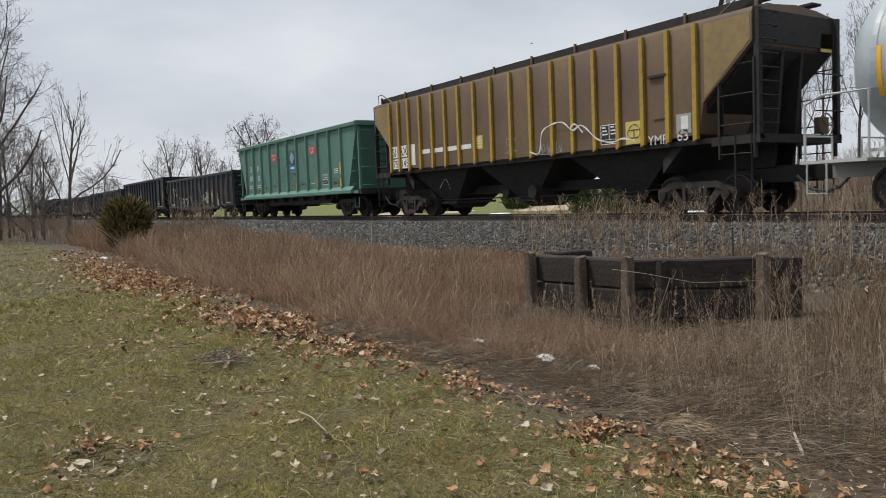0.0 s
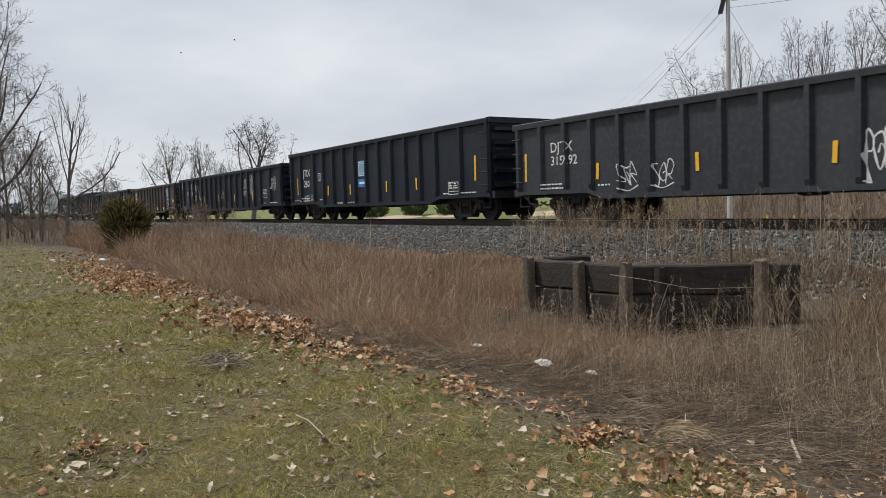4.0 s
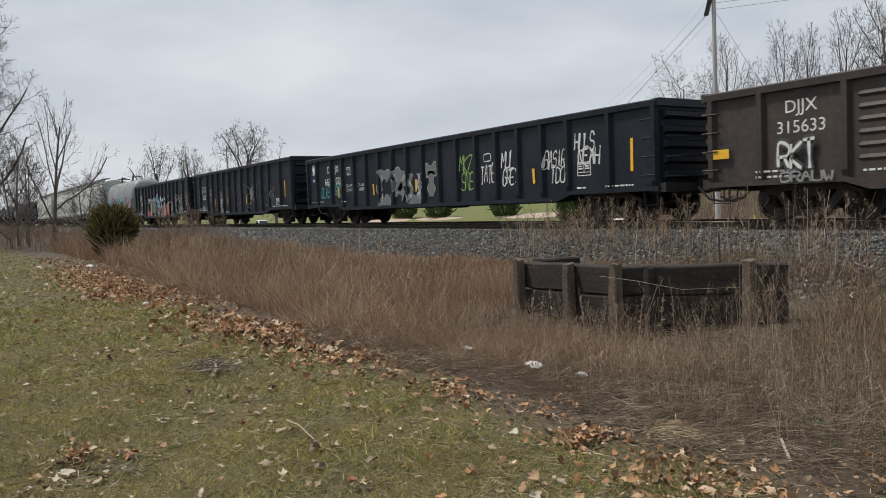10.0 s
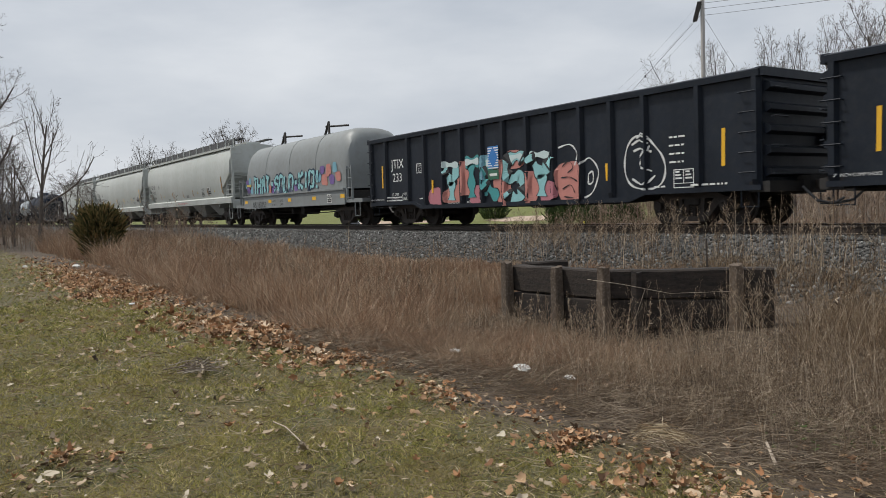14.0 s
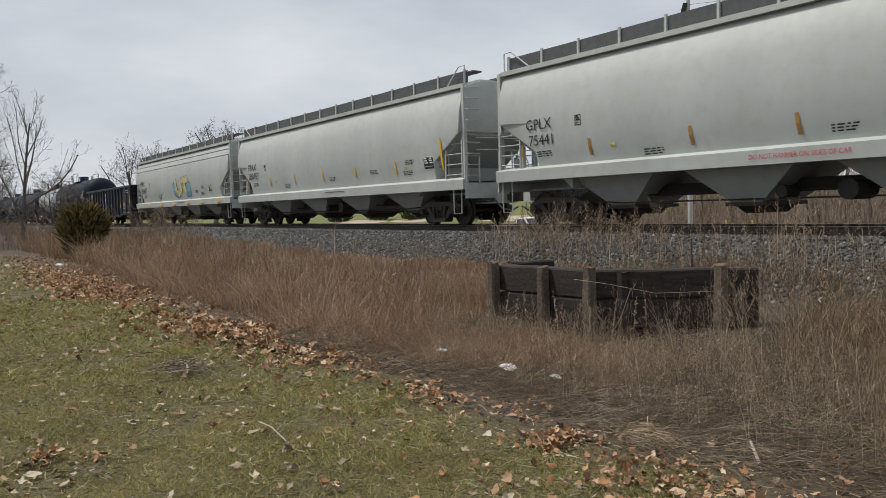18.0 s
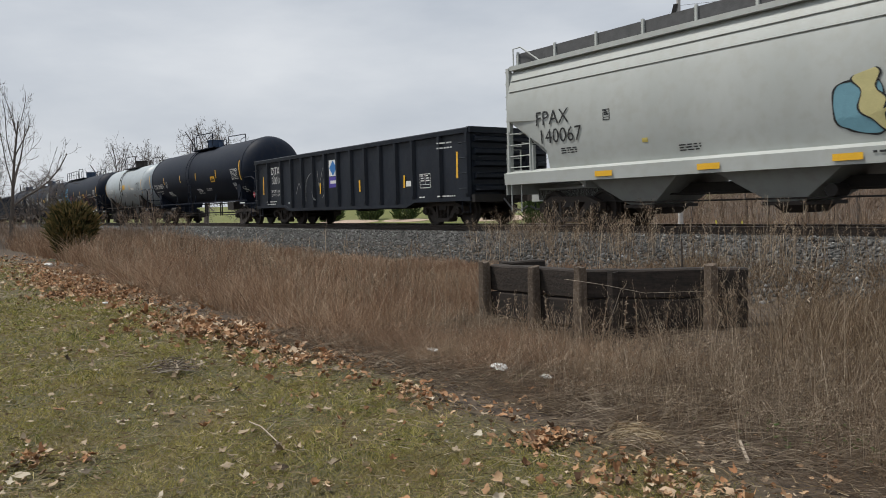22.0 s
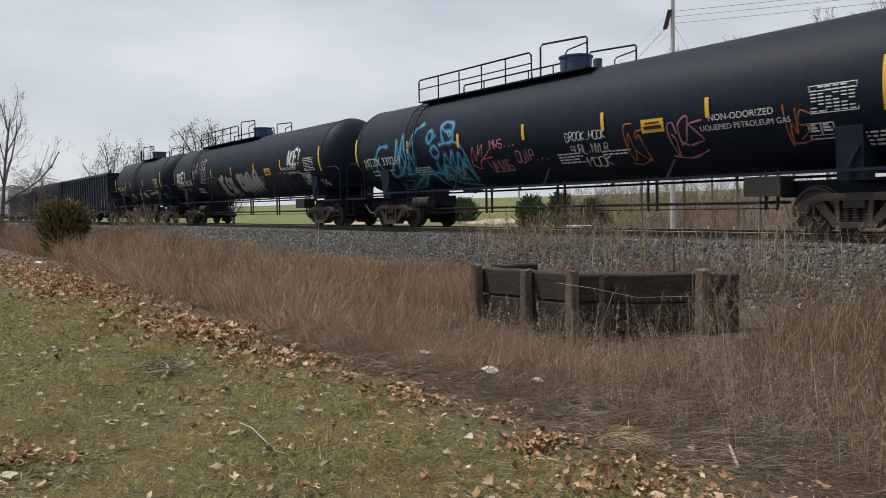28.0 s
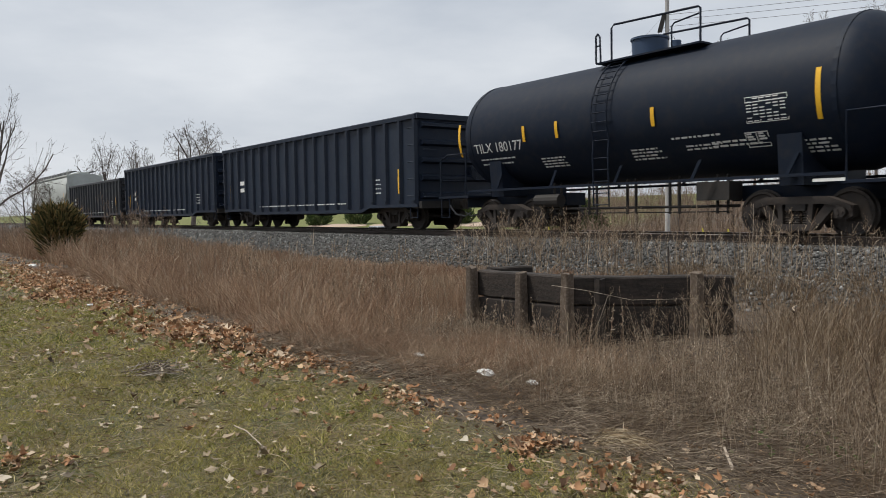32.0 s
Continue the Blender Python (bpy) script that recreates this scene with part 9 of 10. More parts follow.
strokes(car, [[(1.9, 1.3), (2.1, 1.75), (2.3, 1.6), (2.2, 0.9)], [(2.15, 1.1), (2.35, 1.4), (2.2, 0.95), (2.0, 1.0), (2.15, 1.3)], [(2.0, 2.1), (2.15, 1.8)], [(2.95, 1.9), (3.05, 1.3), (2.9, 0.85)], [(3.4, 2.2), (3.15, 1.85), (3.3, 1.3), (3.7, 1.5), (3.95, 0.72), (3.5, 0.85)], [(3.4, 2.2), (3.85, 2.25), (3.95, 2.0), (3.6, 1.85)], [(4.35, 1.75), (4.6, 1.9), (4.85, 1.6), (4.5, 1.4), (4.9, 1.1), (4.55, 0.98), (4.3, 1.2)]], 0.026, f, P_CHALK, "large chalk-white graffiti outline")
scrawl(car, "MRX", 2.55, 1.68, 0.66, 0.62, f, P_WHITE, 0.026, 65)
tag(car, 5.45, 1.55, 0.5, 0.8, 3, 64, f, P_CHALK, 0.025)
data_box(car, 6.15, 1.12, 0.5, 0.4, f)

# the large coloured piece
car, h, f = gondola_marks("j233", 16, ((-3.93, 1.33), (3.90, 1.36)), ((-7.25, 1.8), (7.22, 1.7)), (("JTIX", -6.17, 2.22, 0.32), ("233", -6.2, 1.74, 0.3)))
load_marks(car, f, -6.38, -5.72, 1.14, "217400", "68600", 0.10)
end_stencils(car, f)
plate_box(car, -4.76, 1.98, f)
for i, (x, z, w, hh, m) in enumerate(((-3.75, 1.0, 0.7, 0.6, P_PINK), (-2.75, 1.05, 0.8, 0.55, P_CORAL), (-2.1, 1.5, 0.7, 1.2, P_CORAL), (-1.55, 0.95, 0.6, 0.5, P_PINK), (-0.95, 1.75, 0.5, 0.8, P_SKY), (-0.25, 1.35, 0.7, 1.35, P_CORAL), (0.35, 1.9, 0.8, 0.5, P_CORAL), (1.0, 1.1, 0.7, 0.9, P_CORAL), (1.75, 1.0, 0.6, 0.6, P_PINK))):
    bubble(car, x, z, w, hh, 1, 71 + i, f, m, m, 0.03, "coral and pink graffiti background", inner=False)
for ch, x, w, m in (("Y", -2.85, 1.15, P_AQUA), ("T", -1.75, 1.0, P_TEAL), ("K", -0.8, 1.0, P_TEAL), ("S", 0.35, 1.0, P_AQUA), ("Y", 1.45, 1.25, P_AQUA)):
    fat_letters(car, ch, x, 1.4, w, 1.42, f, m, P_BLACK, 0.40, 0.04, 5, "turquoise graffiti letter", lift=0.016)
    top = [[(q, r) for q, r in p if r > 1.5] for p in hand_paths(ch, x, 1.4, w, 1.02, 5, 0.05, 0.05, max(0.3, 1 - 0.40 / w) * 1.15)]
    strokes(car, [p for p in top if len(p) > 1] or [[(x - 0.2, 1.9), (x + 0.2, 1.92)]], 0.22, f, P_PALE, "pale shine on a graffiti letter", lift=0.026)
bubble(car, 2.55, 1.15, 1.0, 1.0, 1, 84, f, P_CORAL, P_BLACK, 0.03, "coral graffiti figure", inner=False)
strokes(car, [[(2.3, 1.6), (2.55, 1.72), (2.7, 1.55), (2.5, 1.42)], [(2.25, 1.3), (2.6, 1.3), (2.9, 1.15)], [(2.3, 1.0), (2.6, 1.1), (2.75, 0.9)], [(2.35, 0.8), (2.7, 0.76)]], 0.035, f, P_BLACK, "black lines of a graffiti figure", lift=0.02)
strokes(car, [[(2.15, 2.1), (2.6, 2.15), (2.85, 1.9), (2.75, 1.6)], [(3.0, 1.6), (3.3, 1.75), (3.6, 1.4), (3.4, 0.9), (3.1, 0.75)], [(3.25, 1.35), (3.4, 1.4), (3.4, 1.15), (3.25, 1.1), (3.25, 1.35)]], 0.05, f, P_WHITE, "white graffiti outline")
strokes(car, [blob(5.05, 1.48, 1.15, 1.3, 75, 0.95) + blob(5.05, 1.48, 1.15, 1.3, 75, 0.95)[:2], [(4.7, 1.95), (4.95, 2.05), (5.2, 1.95)], [(4.75, 1.8), (5.0, 1.85), (5.3, 1.75)], [(5.25, 1.9), (4.95, 1.5), (5.3, 1.3)], [(4.7, 1.15), (5.05, 1.0), (5.4, 1.2)], [(4.85, 2.1), (5.05, 2.2), (5.2, 2.1)]], 0.06, f, P_WHITE, "white graffiti face outline")
g = lambda x, z: f(x, z) - 0.03
diamond_sign(car, -0.63, 2.05, 0.5, 0.66, g, P_SIGN_BLUE, P_SIGN_BLUE)
name_sign(car, -0.63, 1.54, 0.5, 0.28, g, P_DARK_GREEN)
small_print(car, 6.05, 1.75, 0.5, 0.75, 4, f, seed=77)
data_box(car, 6.19, 1.09, 0.55, 0.42, f)

# coil car
car, h = TRAIN["coil"]
f = lambda x, z: -1.46 if z > 1.54 else -1.562
words(car, "NS 163153", -3.55, 1.06, 0.28, f, P_BLACK, label="black stencilled reporting mark")
for x, z in ((-5.4, 1.22), (-2.15, 1.2), (0.25, 1.2), (2.9, 1.2), (5.6, 1.22)):
    patch(car, x, z, 0.38, 0.15, f, M_YELLOW, label="yellow reflective label")
for text, x, z in (("LD LMT", -1.62, 1.2), ("LT WT", -1.66, 1.02), ("221600", -0.72, 1.2), ("64400", -0.66, 1.02)):
    words(car, text, x, z, 0.095, f, P_BLACK, name="load_stencil")
P_NAVY = paint("navy_spray", (0.018, 0.03, 0.06))
for i, (x, z, w, hh, m) in enumerate(((-5.38, 2.22, 0.34, 0.34, P_MAROON), (-5.02, 2.28, 0.3, 0.3, P_SKY), (-5.2, 1.86, 0.42, 0.4, P_MAROON), (-4.78, 1.82, 0.36, 0.36, P_SKY), (-5.56, 2.04, 0.24, 0.26, P_SKY), (-4.98, 1.98, 0.26, 0.24, P_CORAL), (-3.9, 1.75, 0.5, 0.3, P_MAROON), (-2.3, 1.8, 0.5, 0.4, P_CORAL), (-1.9, 1.85, 0.5, 0.5, P_MAROON), (-1.6, 1.7, 0.4, 0.3, P_SKY), (0.9, 1.8, 0.5, 0.4, P_MAROON))):
    bubble(car, x, z, w, hh, 1, 190 + i, f, m, m, 0.01, "round graffiti dot", inner=False)
patch(car, -5.15, 2.07, 0.62, 0.1, f, P_YELLOW, "paper_label", "mustard yellow strip label", lift=0.02)
fat_letters(car, "THAT-SOLO-KID!", -0.58, 2.02, 7.9, 0.92, f, P_AQUA, P_NAVY, 0.2, 0.085, 82, "pale turquoise graffiti letter", slant=0.12, lift=0.018)
for i, (x, z, r, m) in enumerate(((3.2, 2.1, 0.5, P_SKY), (3.6, 2.4, 0.4, P_MAROON), (3.8, 1.95, 0.5, P_CORAL), (4.2, 2.3, 0.5, P_CORAL), (4.5, 1.95, 0.45, P_MAROON), (4.8, 2.4, 0.4, P_SKY), (5.1, 2.05, 0.4, P_CORAL))):
    bubble(car, x, z, r, r, 1, 90 + i, f, m, m, 0.01, "round graffiti dot", inner=False)
tag(car, -5.35, 1.7, 0.62, 0.2, 5, 98, f, P_BLACK, 0.03, "black spray-can tag")
data_box(car, 4.4, 1.15, 0.4, 0.36, f, solid_fill=P_BLACK)

# covered hoppers
for key, top, sill, marks, xs, tall, bx in (("gplx", 4.36, 1.48, (("GPLX", -7.35, 2.74, 0.28), ("75441", -7.27, 2.32, 0.28)), (-8.06, -5.55, -2.56, -0.12, 2.01, 4.95), 7.6, 5.25), ("fpx2", 4.34, 1.35, (("FPAX", -7.45, 2.78, 0.3), ("200457", -7.35, 2.36, 0.3)), (-8.26, -5.38, -2.74, 0.0, 2.73, 5.6), 8.4, 7.63), ("fpx1", 4.4, 1.38, (("FPAX", -7.75, 2.84, 0.36), ("140067", -7.5, 2.36, 0.36)), (), None, 6.4), ("tail", 4.4, 1.2, (("FPAX", -7.8, 2.80, 0.3), ("140052", -7.6, 2.36, 0.3)), (-5.4, -2.7, 0.0, 2.7), 8.2, 6.4)):
    car, h = TRAIN[key]
    f = bowed(top, sill)
    for text, x, z, s in marks:
        words(car, text, x, z, s, f, P_BLACK, lift=0.022, label="black stencilled reporting mark")
    for x in xs:
        patch(car, x, 2.0, 0.085, 0.42, f, M_OLD_STRIPE if key == "gplx" else M_YELLOW, label="orange reflective stripe", lean=-0.03, lift=0.02)
    if tall:
        patch(car, tall, 2.28, 0.1, 1.0, f, M_OLD_STRIPE if key == "gplx" else M_YELLOW, label="orange reflective stripe", lean=-0.03, lift=0.02)
    data_box(car, bx, 2.05, 0.55, 0.42, f, M_WHITE_PAINT, P_BLACK)
    for i, (x, z) in enumerate(((-7.2, 1.95), (-3.6, 1.75), (0.8, 1.85), (4.1, 1.95), (bx - 1.1, 2.15), (bx - 1.3, 1.8))):
        small_print(car, x, z, 0.6, 0.17, 3, f, P_BLACK, i + 5)
    if key != "gplx":
        small_print(car, 1.2, sill - 0.02, 1.9, 0.1, 1, flat(-1.605), P_BLACK, 7)
    data_box(car, -5.9, 2.7, 0.22, 0.26, f, P_BLACK, cols=1)
    for x in (-4.8, 3.0, 6.2):
        patch(car, x, 2.0, 0.16, 0.1, f, P_YELLOW, "small_label")
car, h = TRAIN["gplx"]
words(car, "DO NOT HAMMER ON SIDES OF CAR", -0.1, 1.42, 0.1, flat(-1.606), P_RED, 0.85, name="sill_lettering", label="red stencilled warning")
car, h = TRAIN["fpx1"]
f = bowed(4.4, 1.38)
for x in (-6.0, -3.08, -0.19, 2.59, 5.19, 8.0):
    patch(car, x, 1.3, 0.55, 0.13, flat(-1.61), M_YELLOW, label="orange reflective label")
bubble(car, 0.0, 2.2, 0.8, 1.0, 1, 301, f, P_SKY, P_BLACK, 0.04, "sky-blue graffiti shape", inner=False)
bubble(car, 2.55, 2.05, 0.9, 0.85, 1, 302, f, P_SKY, P_BLACK, 0.04, "sky-blue graffiti shape", inner=False)
L = (([[(0.1, 2.78), (0.32, 2.0), (1.0, 1.98)]], [[(1.15, 2.75), (1.2, 1.95)]], [[(1.35, 2.66), (2.6, 2.72)], [(1.95, 2.68), (2.05, 1.85)]]))
for p in L:
    strokes(car, p, 0.56, f, P_BLACK, "black graffiti outline", lift=0.016)
for p in L:
    strokes(car, p, 0.47, f, P_PALE_YELLOW, "pale yellow graffiti letter", lift=0.020)
s = Shape()
for z in (3.7, 4.0):
    s.tube([(-h + 0.2, -float(np.interp(z, [3.5, 4.18], [1.56, 1.40])) - 0.01, z), (h - 0.2, -float(np.interp(z, [3.5, 4.18], [1.56, 1.40])) - 0.01, z)], 0.018, 5)
part("side_crease", s, M_HOPPER_2, car)

# signed gondola
car, h, f = gondola_marks("djtx", 15, ((-1.64, 1.47), (1.51, 1.45), (4.51, 1.48)), ((-7.36, 1.78), (7.45, 1.86)), (("DJTX", -6.02, 2.40, 0.32), ("30010", -5.92, 1.97, 0.3)))
load_marks(car, f, -6.2, -5.62, 1.5, "218600", "67400", 0.11)
diamond_sign(car, -0.55, 2.22, 0.66, 0.62, f, M_WHITE_PAINT, P_SIGN_BLUE, stripes=False)
name_sign(car, -0.55, 1.68, 0.7, 0.42, f, P_PURPLE)
strokes(car, [[(-3.0, 1.0), (-2.9, 1.8), (-2.4, 2.1), (-2.3, 1.5), (-2.1, 1.0)], [(-1.9, 2.2), (-1.75, 1.6), (-1.35, 2.3), (-1.2, 1.5), (-1.5, 1.1)], [(-3.9, 1.3), (-3.6, 1.75), (-3.4, 1.2)]], 0.035, f, P_CHALK, "white graffiti outline")
data_box(car, 5.72, 1.45, 0.6, 0.46, f)
small_print(car, 6.9, 2.5, 0.7, 0.3, 2, f, seed=101)
patch(car, 4.75, 1.4, 0.3, 0.18, f, M_WHITE_PAINT, "paper_label")

# tank cars
def tank_marks(key, r, cz, number, nx, nz, size, stripes, tall, tab, plate=None):
    car, h = TRAIN[key]
    f = round_tank(r, cz)
    words(car, number, nx, nz, size, f, label="white stencilled reporting mark", lift=0.012)
    for x in stripes:
        patch(car, x, 2.64, 0.1, 0.42, f, M_YELLOW, label="yellow reflective stripe", lift=0.03)
    for x in tall:
        patch(car, x, 2.68, 0.1, 0.95, f, M_YELLOW, label="yellow reflective stripe", parts=10)
    table(car, tab, 2.52, 0.85, 0.5, f)
    small_print(car, nx - 0.1, nz - 0.38, 1.5, 0.26, 2, f, seed=6)
    if plate:
        patch(car, plate, 2.4, 0.62, 0.3, f, M_YELLOW, "warning_plate", "yellow warning plate", lift=0.03)
        lines(car, [(plate - 0.25, plate + 0.25, 2.32, 2.4), (plate - 0.2, plate + 0.2, 2.44, 2.48)], f, P_BLACK, "plate_print", 0.036)
    for i, (dx, z, rows) in enumerate(((-h + 4.0, 1.85, 4), (0.9, 1.85, 4), (2.4, 1.9, 2), (h - 1.3, 1.75, 4))):
        small_print(car, dx, z, 0.9, 0.07 * rows, rows, f, seed=i)
    data_box(car, tab - 0.3, 1.95, 0.5, 0.3, f)
    g = lambda x, z: -1.505
    lines(car, [(h - 1.2, h - 0.6, 1.04, 1.1)], g, M_WHITE_PAINT, "sill_mark")
    return car, h, f


car, h, f = tank_marks("clix", 1.55, 2.78, "CLIX 298054", -6.45, 2.36, 0.26, (-5.08, -1.87, 0.96, 4.18), (-8.3, 7.47), 6.7, 3.59)
plate_box(car, -4.75, 2.4, f)
for x, g in ((6.31, f), (8.6, flat(-1.2))):
    lay(car, "hazard_placard", [(x - 0.2, 1.45), (x, 1.25), (x + 0.2, 1.45), (x, 1.65)], [(0, 1, 2, 3)], M_WHITE_PAINT, g, 0.05, "red and white diamond placard")
    lay(car, "hazard_placard", [(x - 0.17, 1.47), (x + 0.17, 1.47), (x, 1.63)], [(0, 1, 2)], P_RED, g, 0.056)
    lay(car, "hazard_placard", [(x - 0.17, 1.43), (x, 1.27), (x + 0.17, 1.43)], [(0, 1, 2)], P_RED, g, 0.056)
car, h = TRAIN["hokx"]
f = round_tank(1.45, 2.7)
words(car, "HOKX 8207", -4.1, 2.45, 0.27, f, label="white stencilled reporting mark", lift=0.012)
small_print(car, -4.2, 2.05, 1.5, 0.3, 2, f, seed=6)
patch(car, 0.25, 2.66, 0.75, 0.32, f, M_YELLOW, "warning_plate", "yellow warning plate")
table(car, 4.1, 2.6, 0.85, 0.5, f, P_BLACK)
patch(car, 2.65, 2.48, 0.8, 0.16, f, M_WHITE_PAINT, "paper_label")
data_box(car, 2.8, 2.0, 0.45, 0.28, f, M_WHITE_PAINT, P_BLACK)
for x, hh in ((-5.3, 0.9), (-0.5, 0.42), (1.9, 0.35), (5.05, 0.95)):
    patch(car, x, 2.6, 0.09, hh, f, M_YELLOW, label="faded yellow reflective stripe", parts=9)
small_print(car, 0.3, 2.1, 0.9, 0.3, 4, f, M_WHITE_PAINT, 4)

car, h, f = tank_marks("m269", 1.5, 2.75, "MTZX 330269", -7.95, 2.28, 0.27, (-6.2, -3.5, -0.63, 2.19, 5.08), (-9.6, 8.62), 7.7, 3.64)
words(car, "NON-ODORIZED", 5.8, 2.42, 0.13, f, lift=0.012)
words(car, "LIQUEFIED PETROLEUM GAS", 5.85, 2.22, 0.11, f, lift=0.012)
for i, (x, z, w, hh, n, m, wd) in enumerate(((-6.6, 1.9, 0.9, 0.35, 5, P_CHALK, 0.025), (-4.2, 1.75, 1.1, 0.35, 6, P_CHALK, 0.025), (-8.9, 2.2, 0.5, 0.2, 5, P_GREEN, 0.02), (-1.9, 1.85, 0.9, 0.3, 4, P_PINK, 0.035), (3.0, 2.1, 0.6, 0.8, 2, P_ORANGE, 0.04), (4.4, 2.1, 0.9, 0.65, 3, P_PINK, 0.045), (7.0, 2.1, 0.45, 0.55, 2, P_ORANGE, 0.035))):
    tag(car, x, z, w, hh, n, 200 + i, f, m, wd, "spray-can graffiti tag")

scrawl(car, "MWS...", -1.55, 2.42, 1.1, 0.24, f, P_PINK, 0.045, 1, "pink graffiti letters")
scrawl(car, "QUIP...", -0.5, 2.0, 1.25, 0.28, f, P_PINK, 0.045, 2, "pink graffiti letters")
scrawl(car, "GROOK.HOOK", 1.55, 2.36, 1.35, 0.2, f, P_WHITE, 0.026, 3)
scrawl(car, "SURL.NYLR", 1.6, 2.05, 1.25, 0.2, f, P_WHITE, 0.026, 4)
scrawl(car, "MOOK", 1.75, 1.72, 0.8, 0.22, f, P_WHITE, 0.035, 5)
for path in ([(-8.3, 2.4), (-7.9, 1.9), (-7.3, 1.75), (-6.6, 2.1), (-6.2, 2.7)], [(-7.6, 1.5), (-6.9, 1.35), (-6.2, 1.45), (-5.6, 1.75)], [(-7.0, 2.0), (-6.7, 2.5), (-6.5, 1.9), (-6.2, 2.4), (-6.0, 1.8)], [(-4.9, 1.5), (-4.4, 1.95), (-3.9, 1.6), (-3.5, 2.0), (-3.3, 1.5)], [(-5.4, 1.7), (-4.9, 1.75), (-4.4, 1.45), (-3.4, 1.3)], [(-7.45, 2.76), (-8.0, 2.73), (-8.33, 2.28), (-8.4, 1.62), (-8.0, 1.4)], [(-8.15, 1.46), (-7.1, 2.3), (-6.9, 2.9), (-6.8, 2.3), (-6.5, 3.05), (-6.4, 2.25), (-6.05, 2.9), (-5.75, 3.18), (-5.35, 3.35)], [(-5.94, 2.9), (-5.95, 2.2), (-6.3, 1.8), (-7.0, 1.9)], [(-8.5, 1.77), (-8.3, 1.37), (-7.5, 1.3), (-6.1, 1.62), (-5.3, 1.9), (-5.1, 1.4), (-4.7, 1.2), (-3.9, 1.25)]):
    strokes(car, [path], 0.24, f, P_BLUE_MIST, "thin blue overspray", "overspray", 0.006)
    strokes(car, [path], 0.09, f, P_BLUE, "sweeping sky-blue spray line")
for path in ([(-4.4, 3.17), (-4.1, 3.27), (-3.76, 3.16), (-3.8, 2.97), (-4.2, 3.0), (-4.4, 3.17), (-4.3, 2.73), (-4.1, 2.6), (-3.8, 2.7), (-3.77, 3.1)], [(-3.98, 3.0), (-3.86, 2.9), (-3.94, 2.8), (-4.03, 2.93), (-3.98, 3.0)], [(-5.05, 2.66), (-5.15, 2.86), (-5.0, 3.07), (-4.83, 3.0), (-4.9, 2.77), (-5.05, 2.66), (-4.65, 2.92)], [(-4.78, 2.6), (-4.98, 2.47), (-4.9, 2.26), (-4.7, 2.22), (-4.57, 2.4), (-4.78, 2.6)], [(-4.55, 2.6), (-4.07, 2.62), (-3.65, 2.6), (-3.34, 2.33), (-3.26, 1.82), (-3.5, 1.4)], [(-4.54, 1.76), (-4.28, 2.3), (-4.15, 1.97), (-3.92, 2.38), (-3.92, 1.8), (-3.58, 2.3), (-3.53, 1.84), (-3.38, 2.13)], [(-4.78, 2.1), (-4.74, 1.76), (-3.63, 1.47)]):
    strokes(car, [path], 0.2, f, P_BLUE_MIST, "thin blue overspray", "overspray", 0.006)
    strokes(car, [path], 0.075, f, P_BLUE, "sky-blue spray-can drawing")
for path in ([(-3.13, 1.85), (-2.88, 2.4), (-2.87, 2.0), (-2.6, 2.45), (-2.72, 2.14), (-2.43, 2.46), (-2.56, 2.05), (-2.1, 2.32)], [(-3.1, 1.9), (-2.8, 1.78), (-2.65, 2.0), (-2.1, 2.07)]):
    strokes(car, [path], 0.045, f, P_PINK, "pink spray-can scrawl")

car, h, f = tank_marks("m278", 1.5, 2.8, "MTZX 330278", -7.9, 2.3, 0.27, (-6.16, -3.38, -0.62, 2.20, 5.09), (-9.55, 8.67), 7.7, 3.65)
words(car, "NON-ODORIZED", 5.8, 2.44, 0.13, f, lift=0.012)
words(car, "LIQUEFIED PETROLEUM GAS", 5.85, 2.24, 0.11, f, lift=0.012)
for x, z, w, hh in ((-8.3, 2.62, 1.5, 0.55), (6.45, 2.88, 1.2, 0.6)):
    scrawl(car, "NOE!", x, z, w, hh, f, P_WHITE, 0.10, 7, "white sprayed graffiti letters", 0.3, P_MIST, 0.014)
words(car, "KING", 7.25, 2.05, 0.16, f, P_WHITE, 1.3, 0.014, "white graffiti letters", "graffiti")
words(car, "BABY", 7.25, 1.84, 0.16, f, P_WHITE, 1.3, 0.014, "white graffiti letters", "graffiti")
for seg in ((6.85, 7.65, 1.72, 1.75), (6.85, 7.65, 2.16, 2.19), (6.85, 6.88, 1.72, 2.19), (7.62, 7.65, 1.72, 2.19)):
    lines(car, [seg], f, P_WHITE, "graffiti_frame")
fat_letters(car, "CRS", -3.75, 1.95, 1.6, 1.0, f, M_TANK, P_CHALK, 0.26, 0.025, 210, "outlined graffiti letter")
fat_letters(car, "JESU", -1.75, 1.93, 2.0, 1.1, f, P_SILVER, P_BLACK, 0.30, 0.03, 211, "silver bubble-letter graffiti")
fat_letters(car, "BOO", 1.2, 1.95, 2.7, 1.2, f, P_SILVER, P_BLACK, 0.52, 0.04, 214, "silver bubble-letter graffiti")
fat_letters(car, "EROKR", 4.5, 1.9, 2.5, 0.9, f, M_TANK, P_CHALK, 0.26, 0.02, 216, "outlined graffiti letter")
scrawl(car, "AMB", 2.78, 2.12, 0.45, 0.3, f, P_CHALK, 0.03, 8)
for i, (x, z, w, hh, n, m, wd) in enumerate(((-5.9, 2.95, 0.8, 0.5, 3, P_WHITE, 0.03), (-4.75, 2.85, 1.0, 0.9, 4, P_WHITE, 0.03), (-8.9, 2.3, 0.8, 0.4, 4, P_CHALK, 0.03))):
    tag(car, x, z, w, hh, n, 220 + i, f, m, wd, "white spray-can tag")

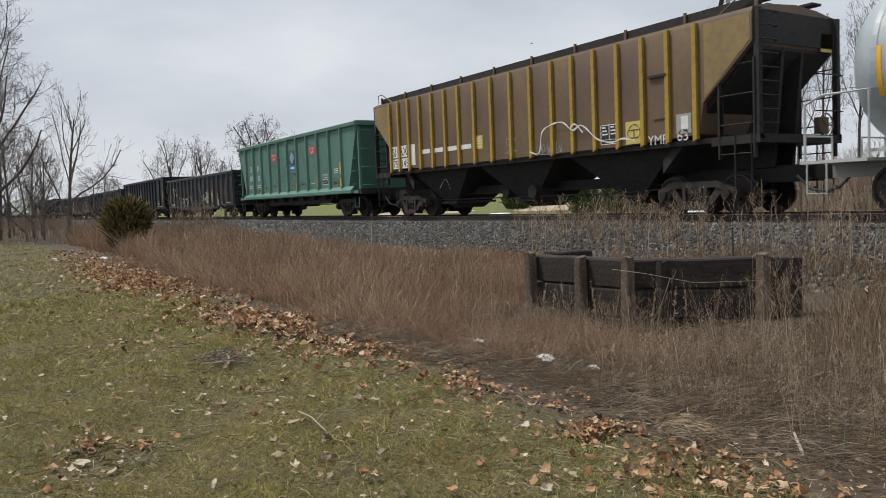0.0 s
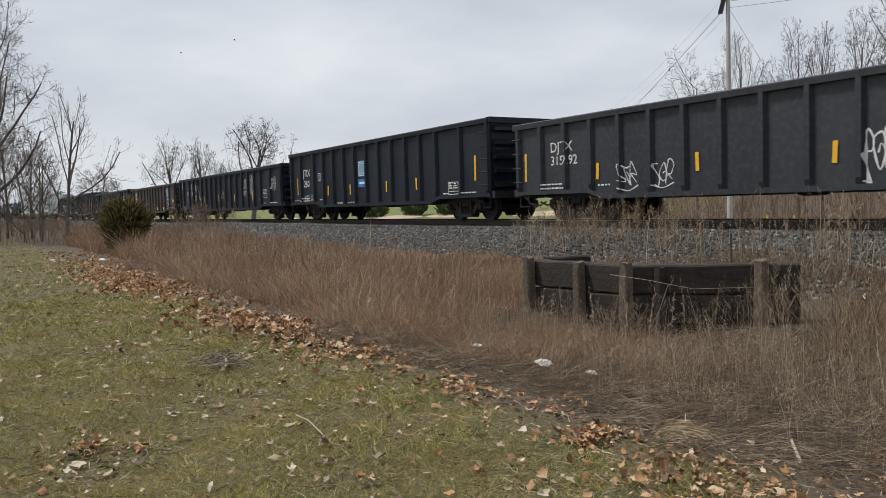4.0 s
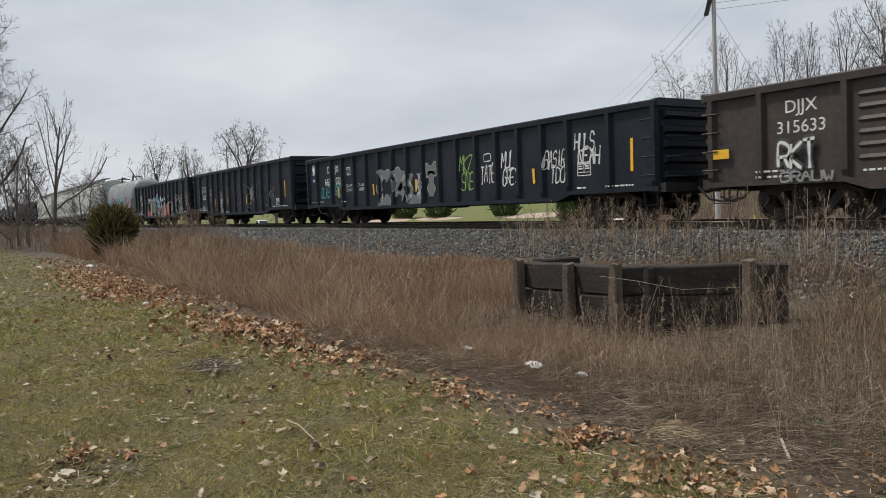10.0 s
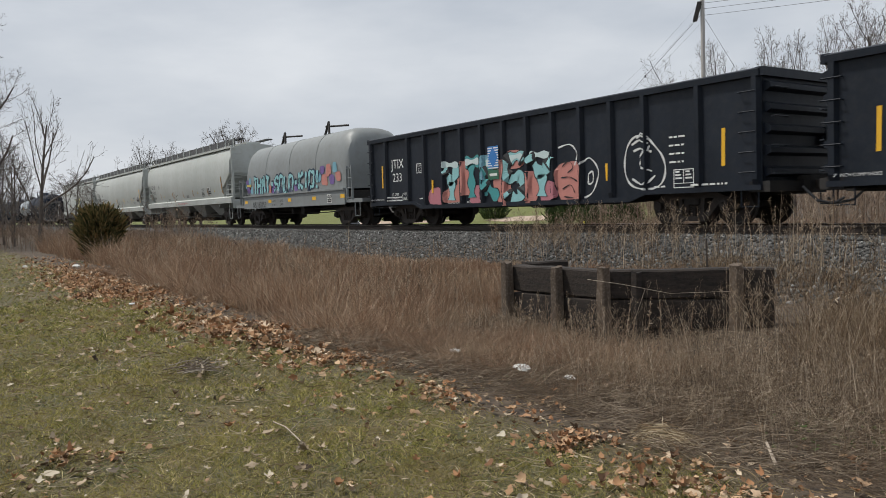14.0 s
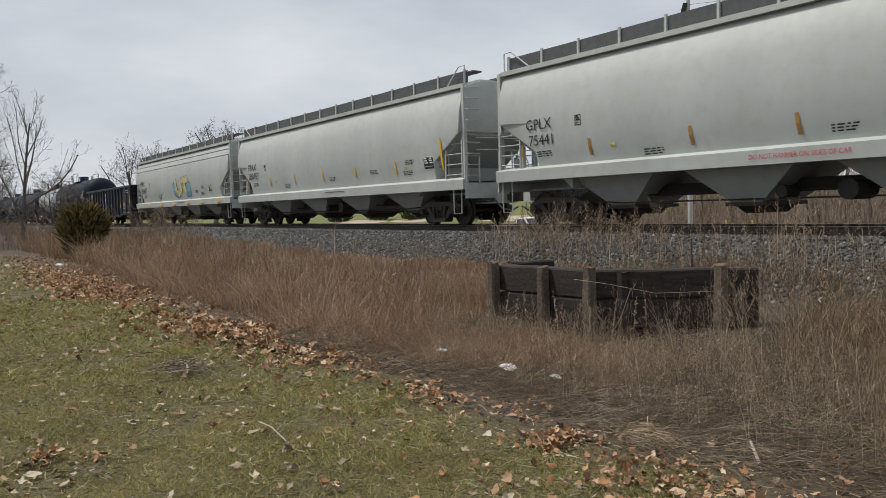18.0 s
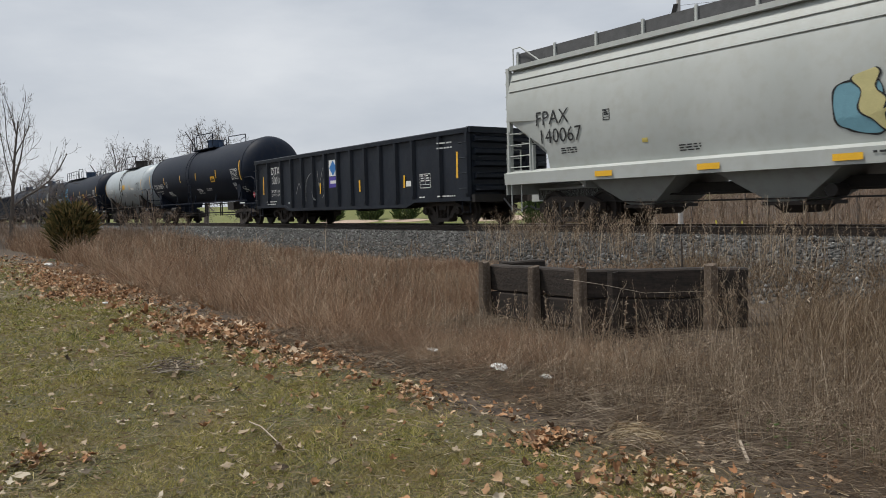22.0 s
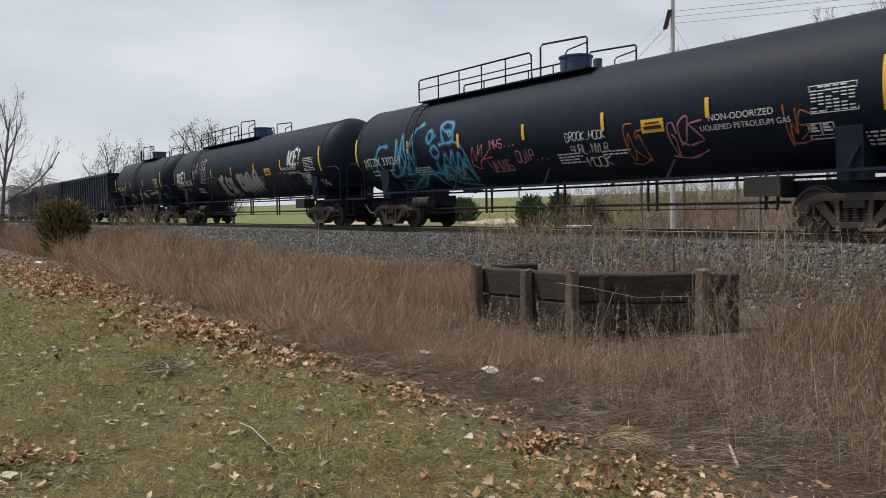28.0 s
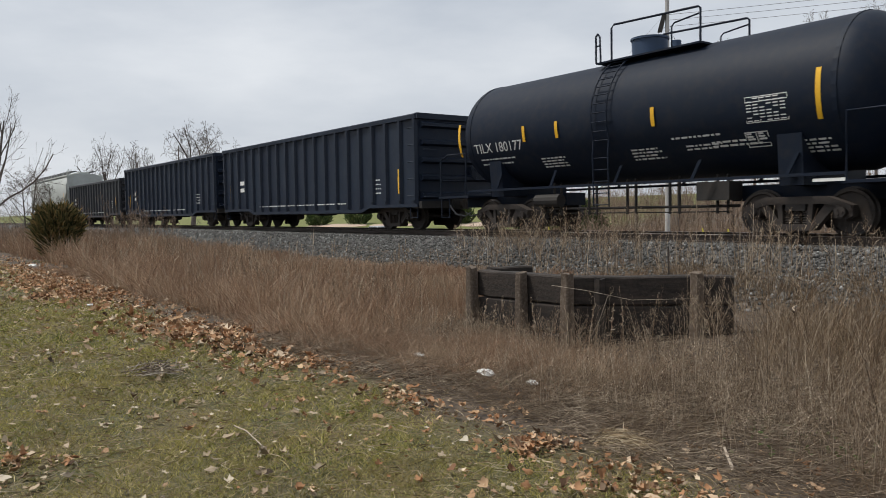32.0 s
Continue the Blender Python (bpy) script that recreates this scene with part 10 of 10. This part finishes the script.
car, h, f = tank_marks("tilx", 1.52, 2.8, "TILX 180177", -4.1, 2.38, 0.26, (-2.96, -1.74, 1.26), (-5.75, 4.99), 3.95)
small_print(car, 2.4, 2.12, 1.5, 0.1, 1, f, seed=31)
small_print(car, 3.2, 1.92, 1.2, 0.16, 2, f, seed=32)
car, h = TRAIN["head"]
f = round_tank(1.5, 2.78)
for x in (-6.5, -3.5, 0.0, 3.5, 6.2):
    patch(car, x, 2.6, 0.12, 0.9, f, M_YELLOW, label="yellow reflective stripe", parts=9)

# tall gondolas at the tail
for key, n in (("blk1", 20), ("blk2", 20), ("blk3", 20)):
    car, h = TRAIN[key]
    f = ribbed(h, n)
    lines(car, [(-6.35, -5.75, 1.98, 2.16)], f, M_WHITE_PAINT, "reporting_mark")
    lines(car, [(-6.35, -5.8, 1.66, 1.84)], f, M_WHITE_PAINT, "reporting_mark")
    for x in (-7.4, 7.3):
        patch(car, x, 1.62, 0.09, 0.8, f, M_YELLOW, label="yellow reflective stripe")
    small_print(car, 5.9, 1.5, 0.35, 0.6, 4, f, seed=3)
    small_print(car, 0.5, 0.95, 9.0, 0.08, 1, f, seed=4)


def motions():
    times = [0.0, 4.0, 8.0, 12.0, 16.0, 20.0, 24.0, 28.0, 32.0]
    for car, x in CARS:
        walk(car, [(t, pose(x + moved(t), TRACK_Y, RAIL_Z)) for t in times])
    for car, t0, x0, speed in ROAD_CARS:
        walk(car, [(t, pose(x0 + speed * (t - t0), 45.0 if speed > 0 else 46.6, -1.46, 0, 0, 0 if speed > 0 else 180)) for t in (0.0, 8.0, 16.0, 24.0, 32.0)])
    for b, t0, at0, v in BIRDS:
        head = math.degrees(math.atan2(v[1], v[0]))
        walk(b, [(t, pose(*(c + k * (t - t0) for c, k in zip(at0, v)), 0, 0, head)) for t in (0.0, 8.0, 16.0, 24.0, 32.0)])
    step = 1 / 15
    for ws, wx, car, bx in WHEELSETS:
        x = [c[1] for c in CARS if c[0] is car][0] + bx
        near = [i * step for i in range(int(32 / step) + 1) if -62 < x + moved(i * step) < 4]
        rows = [(t, pose(wx, 0, WHEEL_R, 0, math.degrees((moved(t) - moved(near[0] if near else 0)) / WHEEL_R) % 360, 0)) for t in near]
        rest = pose(wx, 0, WHEEL_R)
        head = [(0.0, rest)] if not rows or rows[0][0] > 0.01 else []
        tail = [(32.0, rows[-1][1] if rows else rest)] if not rows or rows[-1][0] < 31.99 else []
        walk(ws, head + rows + tail)


motions()
